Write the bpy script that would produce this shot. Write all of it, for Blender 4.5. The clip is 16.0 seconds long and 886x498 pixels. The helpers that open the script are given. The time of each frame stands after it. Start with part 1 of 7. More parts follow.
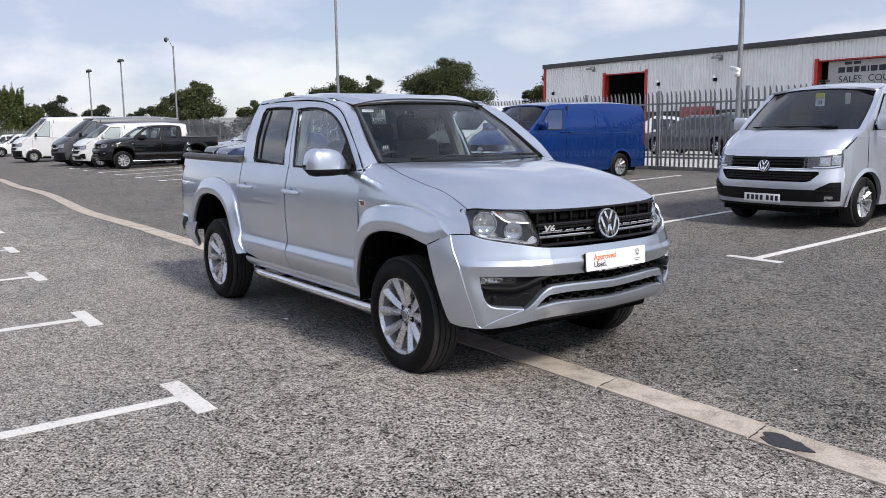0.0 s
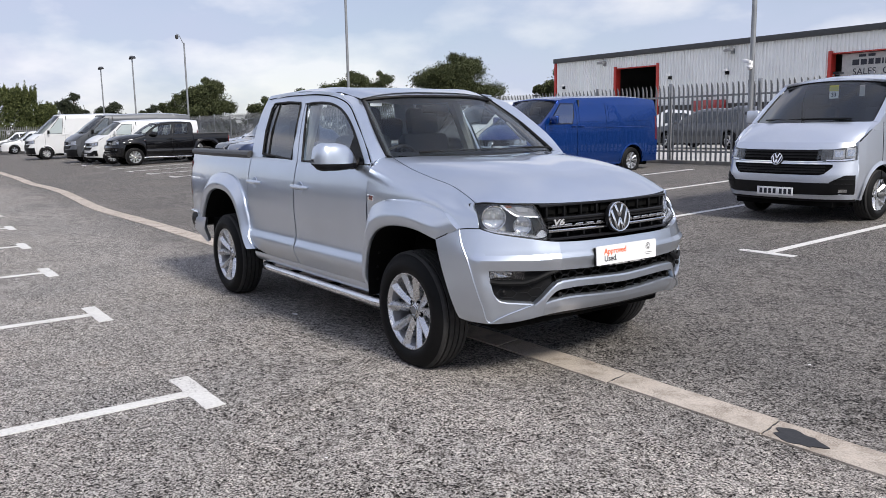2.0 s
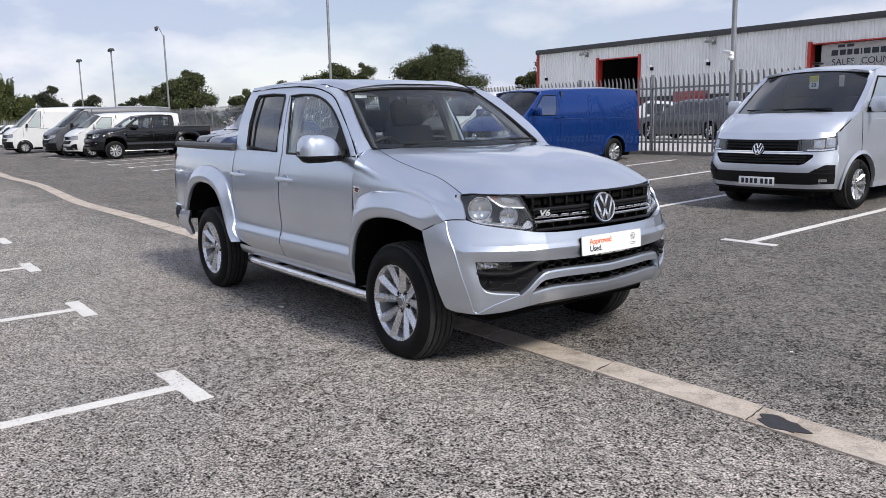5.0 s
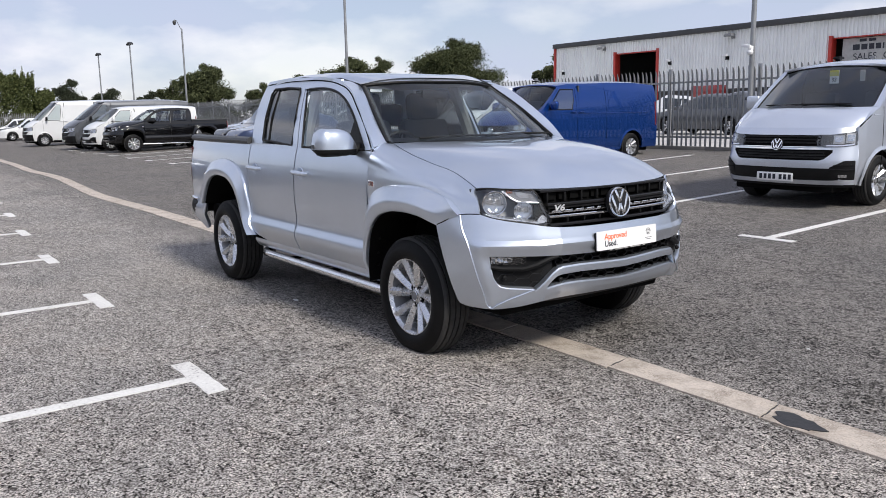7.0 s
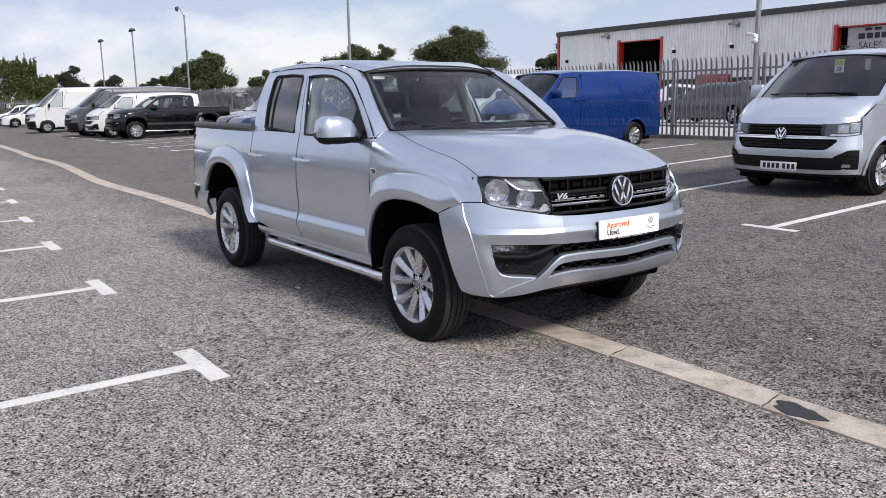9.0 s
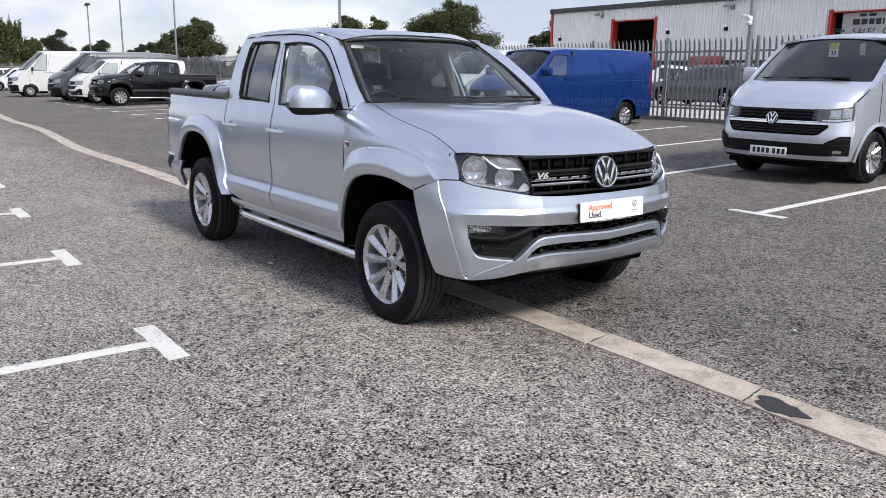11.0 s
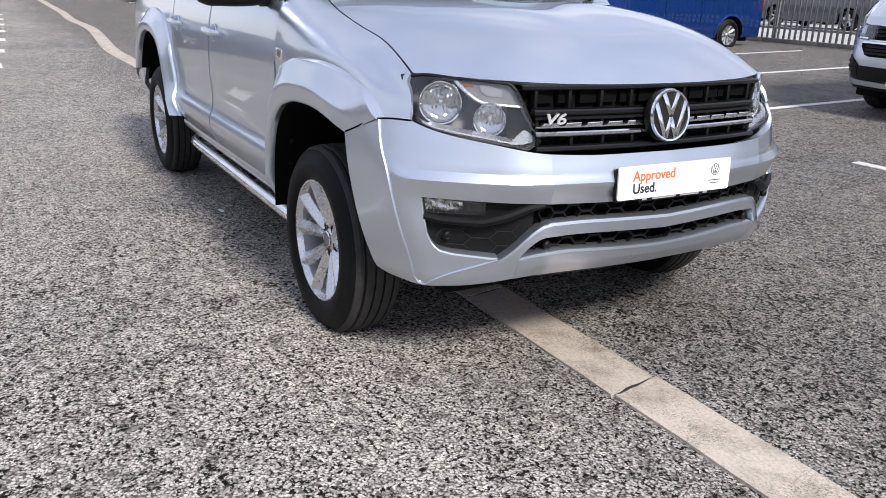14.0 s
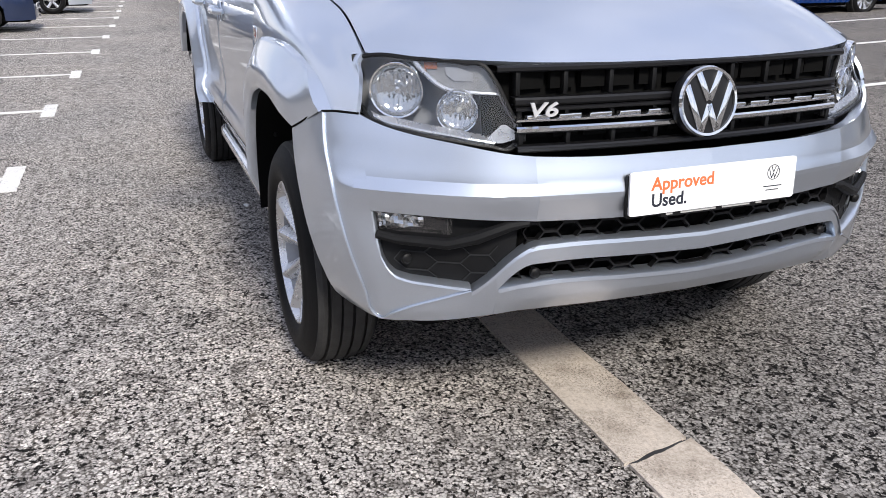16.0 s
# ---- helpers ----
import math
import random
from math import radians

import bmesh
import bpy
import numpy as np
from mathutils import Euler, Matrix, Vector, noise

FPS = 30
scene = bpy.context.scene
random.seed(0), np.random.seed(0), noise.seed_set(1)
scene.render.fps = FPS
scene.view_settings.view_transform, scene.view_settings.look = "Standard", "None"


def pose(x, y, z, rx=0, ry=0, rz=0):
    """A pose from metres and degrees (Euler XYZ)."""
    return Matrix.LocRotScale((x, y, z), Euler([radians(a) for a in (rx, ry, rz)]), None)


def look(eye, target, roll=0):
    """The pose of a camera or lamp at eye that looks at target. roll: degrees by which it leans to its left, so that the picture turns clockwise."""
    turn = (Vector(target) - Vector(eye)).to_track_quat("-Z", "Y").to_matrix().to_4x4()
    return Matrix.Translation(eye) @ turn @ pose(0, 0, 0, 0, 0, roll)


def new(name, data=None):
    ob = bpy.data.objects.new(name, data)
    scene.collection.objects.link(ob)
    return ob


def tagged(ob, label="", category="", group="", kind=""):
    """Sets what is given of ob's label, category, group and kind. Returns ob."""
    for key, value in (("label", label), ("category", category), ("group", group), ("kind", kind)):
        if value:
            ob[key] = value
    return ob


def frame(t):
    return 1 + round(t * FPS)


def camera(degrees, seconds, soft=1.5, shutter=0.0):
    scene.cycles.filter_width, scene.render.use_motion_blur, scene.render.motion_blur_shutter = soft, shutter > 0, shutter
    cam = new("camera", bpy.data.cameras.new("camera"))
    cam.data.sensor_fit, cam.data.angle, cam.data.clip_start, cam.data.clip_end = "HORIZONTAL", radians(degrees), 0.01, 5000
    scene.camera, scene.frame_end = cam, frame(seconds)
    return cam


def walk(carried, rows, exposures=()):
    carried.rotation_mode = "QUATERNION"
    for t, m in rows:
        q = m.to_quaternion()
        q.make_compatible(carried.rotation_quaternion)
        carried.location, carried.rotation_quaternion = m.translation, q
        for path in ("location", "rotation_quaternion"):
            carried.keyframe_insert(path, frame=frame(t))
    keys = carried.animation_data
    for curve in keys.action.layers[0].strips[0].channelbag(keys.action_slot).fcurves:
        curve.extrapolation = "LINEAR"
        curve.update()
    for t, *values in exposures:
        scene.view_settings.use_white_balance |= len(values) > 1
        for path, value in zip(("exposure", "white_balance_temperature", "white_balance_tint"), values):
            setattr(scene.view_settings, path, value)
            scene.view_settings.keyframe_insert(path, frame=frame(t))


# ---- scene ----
cam = camera(58.6, 16.0, 0.3)
PATH = [
    (0, (4.073, -3.608, 1.534), (2.485, -2.429, 1.238), -0.7),
    (0.5, (4.079, -3.612, 1.533), (2.486, -2.442, 1.228), -0.6),
    (1, (4.074, -3.596, 1.534), (2.473, -2.439, 1.221), -0.7),
    (1.5, (4.069, -3.579, 1.527), (2.462, -2.429, 1.216), -0.8),
    (2, (4.054, -3.577, 1.523), (2.451, -2.422, 1.216), -1.0),
    (2.5, (4.045, -3.581, 1.523), (2.449, -2.416, 1.215), -1.2),
    (3, (4.052, -3.597, 1.527), (2.464, -2.422, 1.216), -1.4),
    (3.5, (4.057, -3.601, 1.527), (2.477, -2.417, 1.209), -1.4),
    (4, (4.055, -3.609, 1.526), (2.483, -2.416, 1.202), -1.2),
    (6.5, (4.06, -3.588, 1.517), (2.468, -2.426, 1.178), -1.2),
    (7, (4.058, -3.591, 1.52), (2.46, -2.438, 1.179), -1.1),
    (7.5, (4.066, -3.597, 1.523), (2.463, -2.451, 1.18), -1.0),
    (8, (4.064, -3.593, 1.522), (2.46, -2.45, 1.173), -0.8),
    (8.5, (4.058, -3.596, 1.522), (2.457, -2.452, 1.164), -0.8),
    (9, (4.057, -3.588, 1.518), (2.459, -2.443, 1.148), -0.9),
    (11.3, (3.908, -3.312, 1.487), (2.333, -2.16, 1.046), 1.0),
    (11.5, (3.878, -3.223, 1.477), (2.288, -2.097, 1.023), 0.9),
    (12, (3.687, -3.002, 1.444), (2.095, -1.899, 0.945), 1.3),
    (12.5, (3.471, -2.708, 1.416), (1.871, -1.64, 0.87), 1.7),
    (13, (3.205, -2.47, 1.382), (1.599, -1.433, 0.795), 2.1),
    (13.5, (2.994, -2.236, 1.369), (1.374, -1.236, 0.757), 2.3),
    (14, (2.831, -2.008, 1.362), (1.193, -1.049, 0.729), 2.4),
    (14.5, (2.613, -1.84, 1.343), (0.959, -0.928, 0.683), 2.2),
    (15, (2.504, -1.719, 1.33), (0.825, -0.868, 0.655), 1.7),
    (15.5, (2.485, -1.542, 1.319), (0.773, -0.769, 0.632), 1.0),
    (16, (2.519, -1.362, 1.318), (0.771, -0.679, 0.625), 0.1),
]
walk(cam, [(t, look(eye, target, roll)) for t, eye, target, roll in PATH], [(0, 0.21), (9, 0.21), (12, 0.37), (16, 0.49)])

# world: hazy sky with broken cloud
SUN_EL, SUN_AZ = 42.0, 2.0          # degrees; azimuth from +x towards +y
world = bpy.data.worlds.new("sky")
scene.world = world
world.use_nodes = True
wn, wl = world.node_tree.nodes, world.node_tree.links
sky = wn.new("ShaderNodeTexSky")
sky.sky_type, sky.sun_disc = "NISHITA", False
sky.sun_elevation, sky.sun_rotation = radians(SUN_EL), radians(90 - SUN_AZ)
sky.air_density, sky.dust_density = 1.0, 0.2
wtc = wn.new("ShaderNodeTexCoord")
wmap = wn.new("ShaderNodeMapping")
wmap.inputs["Scale"].default_value = (1.0, 1.0, 2.3)
wl.new(wtc.outputs["Generated"], wmap.inputs["Vector"])
wnoise = wn.new("ShaderNodeTexNoise")
wnoise.inputs["Scale"].default_value = 2.6
wnoise.inputs["Detail"].default_value = 7.0
wnoise.inputs["Roughness"].default_value = 0.55
wl.new(wmap.outputs[0], wnoise.inputs["Vector"])
wramp = wn.new("ShaderNodeValToRGB")
wramp.color_ramp.elements[0].position, wramp.color_ramp.elements[1].position = 0.38, 0.66
wramp.color_ramp.elements[0].color, wramp.color_ramp.elements[1].color = (0.62, 0.62, 0.62, 1), (1, 1, 1, 1)
wl.new(wnoise.outputs["Fac"], wramp.inputs["Fac"])
cnoise = wn.new("ShaderNodeTexNoise")
cnoise.inputs["Scale"].default_value, cnoise.inputs["Detail"].default_value = 4.4, 6.0
wl.new(wmap.outputs[0], cnoise.inputs["Vector"])
cramp = wn.new("ShaderNodeValToRGB")
cramp.color_ramp.elements[0].position, cramp.color_ramp.elements[1].position = 0.43, 0.60
cramp.color_ramp.elements[0].color, cramp.color_ramp.elements[1].color = (5.9, 6.5, 8.5, 1), (10.3, 10.1, 10.8, 1)
wl.new(cnoise.outputs["Fac"], cramp.inputs["Fac"])
wmix = wn.new("ShaderNodeMix")
wmix.data_type = "RGBA"
wl.new(wramp.outputs["Color"], wmix.inputs["Factor"])
wl.new(sky.outputs[0], wmix.inputs["A"])
wl.new(cramp.outputs["Color"], wmix.inputs["B"])
bg = wn["Background"]
bg.inputs["Strength"].default_value = 0.085
# the haze thins and dims overhead
wsep = wn.new("ShaderNodeSeparateXYZ")
wl.new(wtc.outputs["Generated"], wsep.inputs[0])
wlift = wn.new("ShaderNodeMapRange")
wlift.inputs["From Min"].default_value, wlift.inputs["From Max"].default_value = 0.12, 1.0
wl.new(wsep.outputs["Z"], wlift.inputs["Value"])
wtint = wn.new("ShaderNodeMix")
wtint.data_type = "RGBA"
wtint.inputs["A"].default_value, wtint.inputs["B"].default_value = (1.0, 1.0, 1.0, 1), (0.80, 0.85, 0.96, 1)
wl.new(wlift.outputs[0], wtint.inputs["Factor"])
wmul = wn.new("ShaderNodeVectorMath")
wmul.operation = "MULTIPLY"
wl.new(wmix.outputs["Result"], wmul.inputs[0])
wl.new(wtint.outputs["Result"], wmul.inputs[1])
wl.new(wmul.outputs[0], bg.inputs["Color"])

sun_data = bpy.data.lights.new("sun", "SUN")
sun_data.energy, sun_data.angle, sun_data.color = 3.3, radians(11.0), (1.0, 0.945, 0.87)
sun = new("sun", sun_data)
sd = Vector((math.cos(radians(SUN_EL)) * math.cos(radians(SUN_AZ)), math.cos(radians(SUN_EL)) * math.sin(radians(SUN_AZ)), math.sin(radians(SUN_EL))))
sun.matrix_world = look(sd * 50, (0, 0, 0))


# ---------------------------------------------------------------- materials
def material(name):
    m = bpy.data.materials.new(name)
    m.use_nodes = True
    return m, m.node_tree.nodes, m.node_tree.links, m.node_tree.nodes["Principled BSDF"]


def noise_node(n, l, scale, detail=4.0, rough=0.5, coord="Object", stretch=None):
    tc = n.new("ShaderNodeTexCoord")
    out = tc.outputs[coord]
    if stretch:
        mp = n.new("ShaderNodeMapping")
        mp.inputs["Scale"].default_value = stretch
        l.new(out, mp.inputs["Vector"])
        out = mp.outputs[0]
    t = n.new("ShaderNodeTexNoise")
    t.inputs["Scale"].default_value, t.inputs["Detail"].default_value, t.inputs["Roughness"].default_value = scale, detail, rough
    l.new(out, t.inputs["Vector"])
    return t


def ramp_node(n, l, src, stops):
    r = n.new("ShaderNodeValToRGB")
    e = r.color_ramp.elements
    while len(e) < len(stops):
        e.new(0.5)
    for k, (pos, col) in enumerate(stops):
        e[k].position = pos
        e[k].color = (*col, 1) if len(col) == 3 else col
    l.new(src, r.inputs["Fac"])
    return r


def mix_node(n, l, fac, a, b, mode="MIX"):
    m = n.new("ShaderNodeMix")
    m.data_type, m.blend_type = "RGBA", mode
    for sock, v in (("Factor", fac), ("A", a), ("B", b)):
        if isinstance(v, (int, float)):
            m.inputs[sock].default_value = v
        elif isinstance(v, tuple):
            m.inputs[sock].default_value = (*v, 1)
        else:
            l.new(v, m.inputs[sock])
    return m.outputs["Result"]


def bump_node(n, l, height, strength, distance, p):
    b = n.new("ShaderNodeBump")
    b.inputs["Strength"].default_value, b.inputs["Distance"].default_value = strength, distance
    l.new(height, b.inputs["Height"])
    l.new(b.outputs[0], p.inputs["Normal"])
    return b


def plain(name, col, rough=0.5, metal=0.0, vary=0.12, scale=6.0, bump=0.0, bscale=120.0, coat=0.0, spec=0.5):
    """A surface with gentle variation of tone at two scales and fine relief."""
    m, n, l, p = material(name)
    big, fine = noise_node(n, l, scale, 5), noise_node(n, l, scale * 14, 3)
    lo, hi = tuple(c * (1 - vary) for c in col), tuple(min(1, c * (1 + vary)) for c in col)
    a = ramp_node(n, l, big.outputs["Fac"], [(0.3, lo), (0.7, hi)])
    f = ramp_node(n, l, fine.outputs["Fac"], [(0.3, (1 - vary * 0.5,) * 3), (0.7, (1, 1, 1))])
    l.new(mix_node(n, l, 1.0, a.outputs["Color"], f.outputs["Color"], "MULTIPLY"), p.inputs["Base Color"])
    r = n.new("ShaderNodeMapRange")
    r.inputs["To Min"].default_value, r.inputs["To Max"].default_value = max(0, rough - 0.06), min(1, rough + 0.06)
    l.new(fine.outputs["Fac"], r.inputs["Value"])
    l.new(r.outputs[0], p.inputs["Roughness"])
    p.inputs["Metallic"].default_value = metal
    p.inputs["Specular IOR Level"].default_value = spec
    p.inputs["Coat Weight"].default_value = coat
    p.inputs["Coat Roughness"].default_value = 0.03
    if bump:
        t = noise_node(n, l, bscale, 2)
        bump_node(n, l, t.outputs["Fac"], bump, 0.002, p)
    return m


def car_paint(name, col, metal=0.75, rough=0.32, coat=1.0):
    m, n, l, p = material(name)
    flake = noise_node(n, l, 900.0, 1)
    dust = noise_node(n, l, 2.2, 6, 0.6)
    a = ramp_node(n, l, flake.outputs["Fac"], [(0.3, tuple(c * 0.9 for c in col)), (0.75, tuple(min(1, c * 1.08) for c in col))])
    d = ramp_node(n, l, dust.outputs["Fac"], [(0.35, (0.95, 0.95, 0.94)), (0.7, (1, 1, 1))])
    l.new(mix_node(n, l, 1.0, a.outputs["Color"], d.outputs["Color"], "MULTIPLY"), p.inputs["Base Color"])
    p.inputs["Metallic"].default_value, p.inputs["Roughness"].default_value = metal, rough
    p.inputs["Coat Weight"].default_value, p.inputs["Coat Roughness"].default_value = coat, 0.02
    peel = noise_node(n, l, 140.0, 2)
    bump_node(n, l, peel.outputs["Fac"], 0.004, 0.002, p)
    return m


def thin_glass(name, tint, gloss=1.0):
    m, n, l, p = material(name)
    n.remove(p)
    out = n["Material Output"]
    tr, gl, fr, mx = n.new("ShaderNodeBsdfTransparent"), n.new("ShaderNodeBsdfGlossy"), n.new("ShaderNodeLayerWeight"), n.new("ShaderNodeMixShader")
    tr.inputs[0].default_value = (*tint, 1)
    gl.inputs["Roughness"].default_value = 0.01
    fr.inputs["Blend"].default_value = 0.5
    pw, mul = n.new("ShaderNodeMath"), n.new("ShaderNodeMath")
    pw.operation = "POWER"
    pw.inputs[1].default_value = 4.0
    l.new(fr.outputs["Facing"], pw.inputs[0])
    mul.operation, mul.use_clamp = "MULTIPLY_ADD", True
    mul.inputs[1].default_value, mul.inputs[2].default_value = 0.85 * gloss, 0.09 * gloss
    l.new(pw.outputs[0], mul.inputs[0])
    l.new(mul.outputs[0], mx.inputs[0])
    l.new(tr.outputs[0], mx.inputs[1])
    l.new(gl.outputs[0], mx.inputs[2])
    l.new(mx.outputs[0], out.inputs["Surface"])
    return m


def asphalt_material():
    m, n, l, p = material("asphalt")
    chips = n.new("ShaderNodeTexVoronoi")
    tc = n.new("ShaderNodeTexCoord")
    warp = noise_node(n, l, 60.0, 2)
    va = n.new("ShaderNodeVectorMath")
    va.operation = "MULTIPLY_ADD"
    l.new(warp.outputs["Color"], va.inputs[0])
    va.inputs[1].default_value = (0.012, 0.012, 0.012)
    l.new(tc.outputs["Object"], va.inputs[2])
    chips.inputs["Scale"].default_value = 105.0
    l.new(va.outputs[0], chips.inputs["Vector"])
    stone = ramp_node(n, l, chips.outputs["Color"], [(0.0, (0.21, 0.200, 0.190)), (0.35, (0.33, 0.312, 0.296)), (0.75, (0.43, 0.405, 0.383)), (1.0, (0.62, 0.59, 0.56))])
    # pits between chippings, near black in the colour, gathered in clusters
    voids, clusters = noise_node(n, l, 54.0, 3, 0.62), noise_node(n, l, 3.4, 5, 0.65)
    thr = n.new("ShaderNodeMath")
    thr.operation = "MULTIPLY_ADD"
    l.new(clusters.outputs["Fac"], thr.inputs[0])
    thr.inputs[1].default_value = 0.22
    l.new(voids.outputs["Fac"], thr.inputs[2])
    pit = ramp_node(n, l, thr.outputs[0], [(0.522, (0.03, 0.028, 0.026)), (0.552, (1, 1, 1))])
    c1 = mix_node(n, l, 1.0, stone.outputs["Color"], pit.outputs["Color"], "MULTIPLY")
    # colour darkens towards the edges of each chipping
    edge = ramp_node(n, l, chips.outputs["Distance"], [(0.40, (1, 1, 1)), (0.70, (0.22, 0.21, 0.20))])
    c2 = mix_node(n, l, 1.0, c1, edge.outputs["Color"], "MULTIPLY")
    blotch = noise_node(n, l, 17.0, 6, 0.75)
    br = ramp_node(n, l, blotch.outputs["Fac"], [(0.36, (0.40, 0.39, 0.385)), (0.50, (1.0, 1.0, 1.0)), (0.66, (1.28, 1.27, 1.25))])
    c2 = mix_node(n, l, 1.0, c2, br.outputs["Color"], "MULTIPLY")
    patch = noise_node(n, l, 0.55, 5, 0.6)
    pr = ramp_node(n, l, patch.outputs["Fac"], [(0.3, (0.78, 0.79, 0.80)), (0.7, (1.08, 1.06, 1.03))])
    c3 = mix_node(n, l, 1.0, c2, pr.outputs["Color"], "MULTIPLY")
    rust = noise_node(n, l, 2.3, 4, 0.7)
    rr = ramp_node(n, l, rust.outputs["Fac"], [(0.60, (0, 0, 0)), (0.80, (0.35, 0.35, 0.35))])
    c4 = mix_node(n, l, rr.outputs["Color"], c3, (0.15, 0.12, 0.095))
    # the lane beyond the drain was laid in a darker mix
    sep, wav = n.new("ShaderNodeSeparateXYZ"), noise_node(n, l, 1.6, 4)
    l.new(tc.outputs["Object"], sep.inputs[0])
    ad = n.new("ShaderNodeMath")
    l.new(sep.outputs["Y"], ad.inputs[0])
    l.new(wav.outputs["Fac"], ad.inputs[1])
    lot = n.new("ShaderNodeMapRange")
    lot.inputs["From Min"].default_value, lot.inputs["From Max"].default_value = -0.5, 1.0
    lot.inputs["To Min"].default_value, lot.inputs["To Max"].default_value = 1.42, 0.82
    l.new(ad.outputs[0], lot.inputs["Value"])
    c5 = mix_node(n, l, 1.0, c4, lot.outputs[0], "MULTIPLY")
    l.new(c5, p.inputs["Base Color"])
    p.inputs["Roughness"].default_value = 0.82
    p.inputs["Specular IOR Level"].default_value = 0.15
    hm = mix_node(n, l, 0.55, pit.outputs["Color"], edge.outputs["Color"], "MULTIPLY")
    bump_node(n, l, hm, 0.7, 0.005, p)
    return m


def worn_paint():
    """White road paint, worn through to the chippings."""
    m, n, l, p = material("road_paint")
    w = noise_node(n, l, 60.0, 5, 0.7)
    big = noise_node(n, l, 4.0, 4)
    add = mix_node(n, l, 0.3, w.outputs["Fac"], big.outputs["Fac"])
    r = ramp_node(n, l, add, [(0.36, (0.16, 0.155, 0.15)), (0.42, (0.60, 0.585, 0.56)), (0.62, (0.74, 0.73, 0.70))])
    l.new(r.outputs["Color"], p.inputs["Base Color"])
    p.inputs["Roughness"].default_value = 0.75
    bump_node(n, l, w.outputs["Fac"], 0.3, 0.003, p)
    return m


def drain_concrete():
    m, n, l, p = material("drain_concrete")
    g, s, st = noise_node(n, l, 90.0, 5, 0.7), noise_node(n, l, 7.0, 6, 0.65), noise_node(n, l, 1.1, 4)
    a = ramp_node(n, l, g.outputs["Fac"], [(0.25, (0.33, 0.30, 0.27)), (0.5, (0.51, 0.468, 0.425)), (0.75, (0.64, 0.592, 0.545))])
    b = ramp_node(n, l, s.outputs["Fac"], [(0.30, (0.66, 0.63, 0.59)), (0.52, (1.05, 1.04, 1.02)), (0.75, (1.06, 1.02, 0.97))])
    c = ramp_node(n, l, st.outputs["Fac"], [(0.35, (0.86, 0.82, 0.77)), (0.65, (1.0, 0.97, 0.94))])
    sp, zone = noise_node(n, l, 150.0, 4, 0.7), noise_node(n, l, 5.0, 4, 0.6)
    zr = ramp_node(n, l, zone.outputs["Fac"], [(0.40, (0, 0, 0)), (0.62, (1, 1, 1))])
    sr = ramp_node(n, l, sp.outputs["Fac"], [(0.40, (0.36, 0.34, 0.31)), (0.50, (1, 1, 1))])
    speck = mix_node(n, l, zr.outputs["Color"], (1.0, 1.0, 1.0), sr.outputs["Color"])
    x = mix_node(n, l, 1.0, mix_node(n, l, 1.0, a.outputs["Color"], b.outputs["Color"], "MULTIPLY"), c.outputs["Color"], "MULTIPLY")
    l.new(mix_node(n, l, 1.0, x, speck, "MULTIPLY"), p.inputs["Base Color"])
    p.inputs["Roughness"].default_value = 0.85
    bump_node(n, l, sp.outputs["Fac"], 0.5, 0.004, p)
    return m


def foliage(name, dark, light):
    m, n, l, p = material(name)
    geo = n.new("ShaderNodeNewGeometry")
    r = ramp_node(n, l, geo.outputs["Random Per Island"], [(0.0, dark), (0.6, tuple((a + b) / 2 for a, b in zip(dark, light))), (1.0, light)])
    l.new(r.outputs["Color"], p.inputs["Base Color"])
    p.inputs["Roughness"].default_value = 0.8
    p.inputs["Specular IOR Level"].default_value = 0.12
    return m


ASPHALT, ROADPAINT, DRAIN = asphalt_material(), worn_paint(), drain_concrete()
SILVER = car_paint("silver_metallic_paint", (0.61, 0.664, 0.752), 0.92, 0.33)
SILVER_VAN = car_paint("light_silver_paint", (0.66, 0.70, 0.78), 0.8, 0.40)
BLUE = car_paint("blue_metallic_paint", (0.003, 0.045, 0.235), 0.6, 0.26, 0.6)
BLACKP = car_paint("black_paint", (0.004, 0.004, 0.005), 0.0, 0.3)
BLACKP.node_tree.nodes["Principled BSDF"].inputs["Specular IOR Level"].default_value = 0.1
WHITEP = car_paint("white_paint", (0.66, 0.67, 0.68), 0.0, 0.35)
GREYP = car_paint("grey_paint", (0.085, 0.09, 0.10), 0.5, 0.33)
DARKBLUEP = car_paint("dark_blue_paint", (0.02, 0.035, 0.09), 0.5, 0.33)
REDP = car_paint("red_paint", (0.28, 0.02, 0.02), 0.2, 0.35)
BLACK_PLASTIC = plain("black_plastic", (0.006, 0.006, 0.0065), 0.5, spec=0.22, bump=0.25, bscale=500.0)
GREY_PLASTIC = plain("dark_grey_plastic", (0.007, 0.0072, 0.008), 0.6, spec=0.18, bump=0.35, bscale=700.0)
GLOSS_BLACK = plain("gloss_black", (0.008, 0.008, 0.009), 0.34, vary=0.05, coat=0.12, spec=0.3)
# near black for liners, and for shade painted into hollows and gaps
VOID = plain("black_liner_and_hollow_shade", (0.004, 0.004, 0.004), 0.9, spec=0.1)
RUBBER = plain("tyre_rubber", (0.006, 0.006, 0.0065), 0.6, spec=0.16, vary=0.25, scale=9.0, bump=0.3, bscale=260.0)
LAMPGREY = plain("lamp_housing_grey", (0.34, 0.345, 0.36), 0.3, 0.35)
LAMPDARK = plain("lamp_housing_charcoal", (0.20, 0.204, 0.213), 0.35, vary=0.15, scale=30)
REFLECTOR = plain("lamp_reflector_bright", (0.58, 0.59, 0.60), 0.10, 0.9, vary=0.03, scale=60)
ALLOY = plain("alloy_silver", (0.68, 0.685, 0.70), 0.28, 0.85, vary=0.04, scale=3.0, coat=0.3)
BADGEWHITE = plain("satin_bright_metal", (0.82, 0.82, 0.83), 0.35, 0.6, vary=0.03)
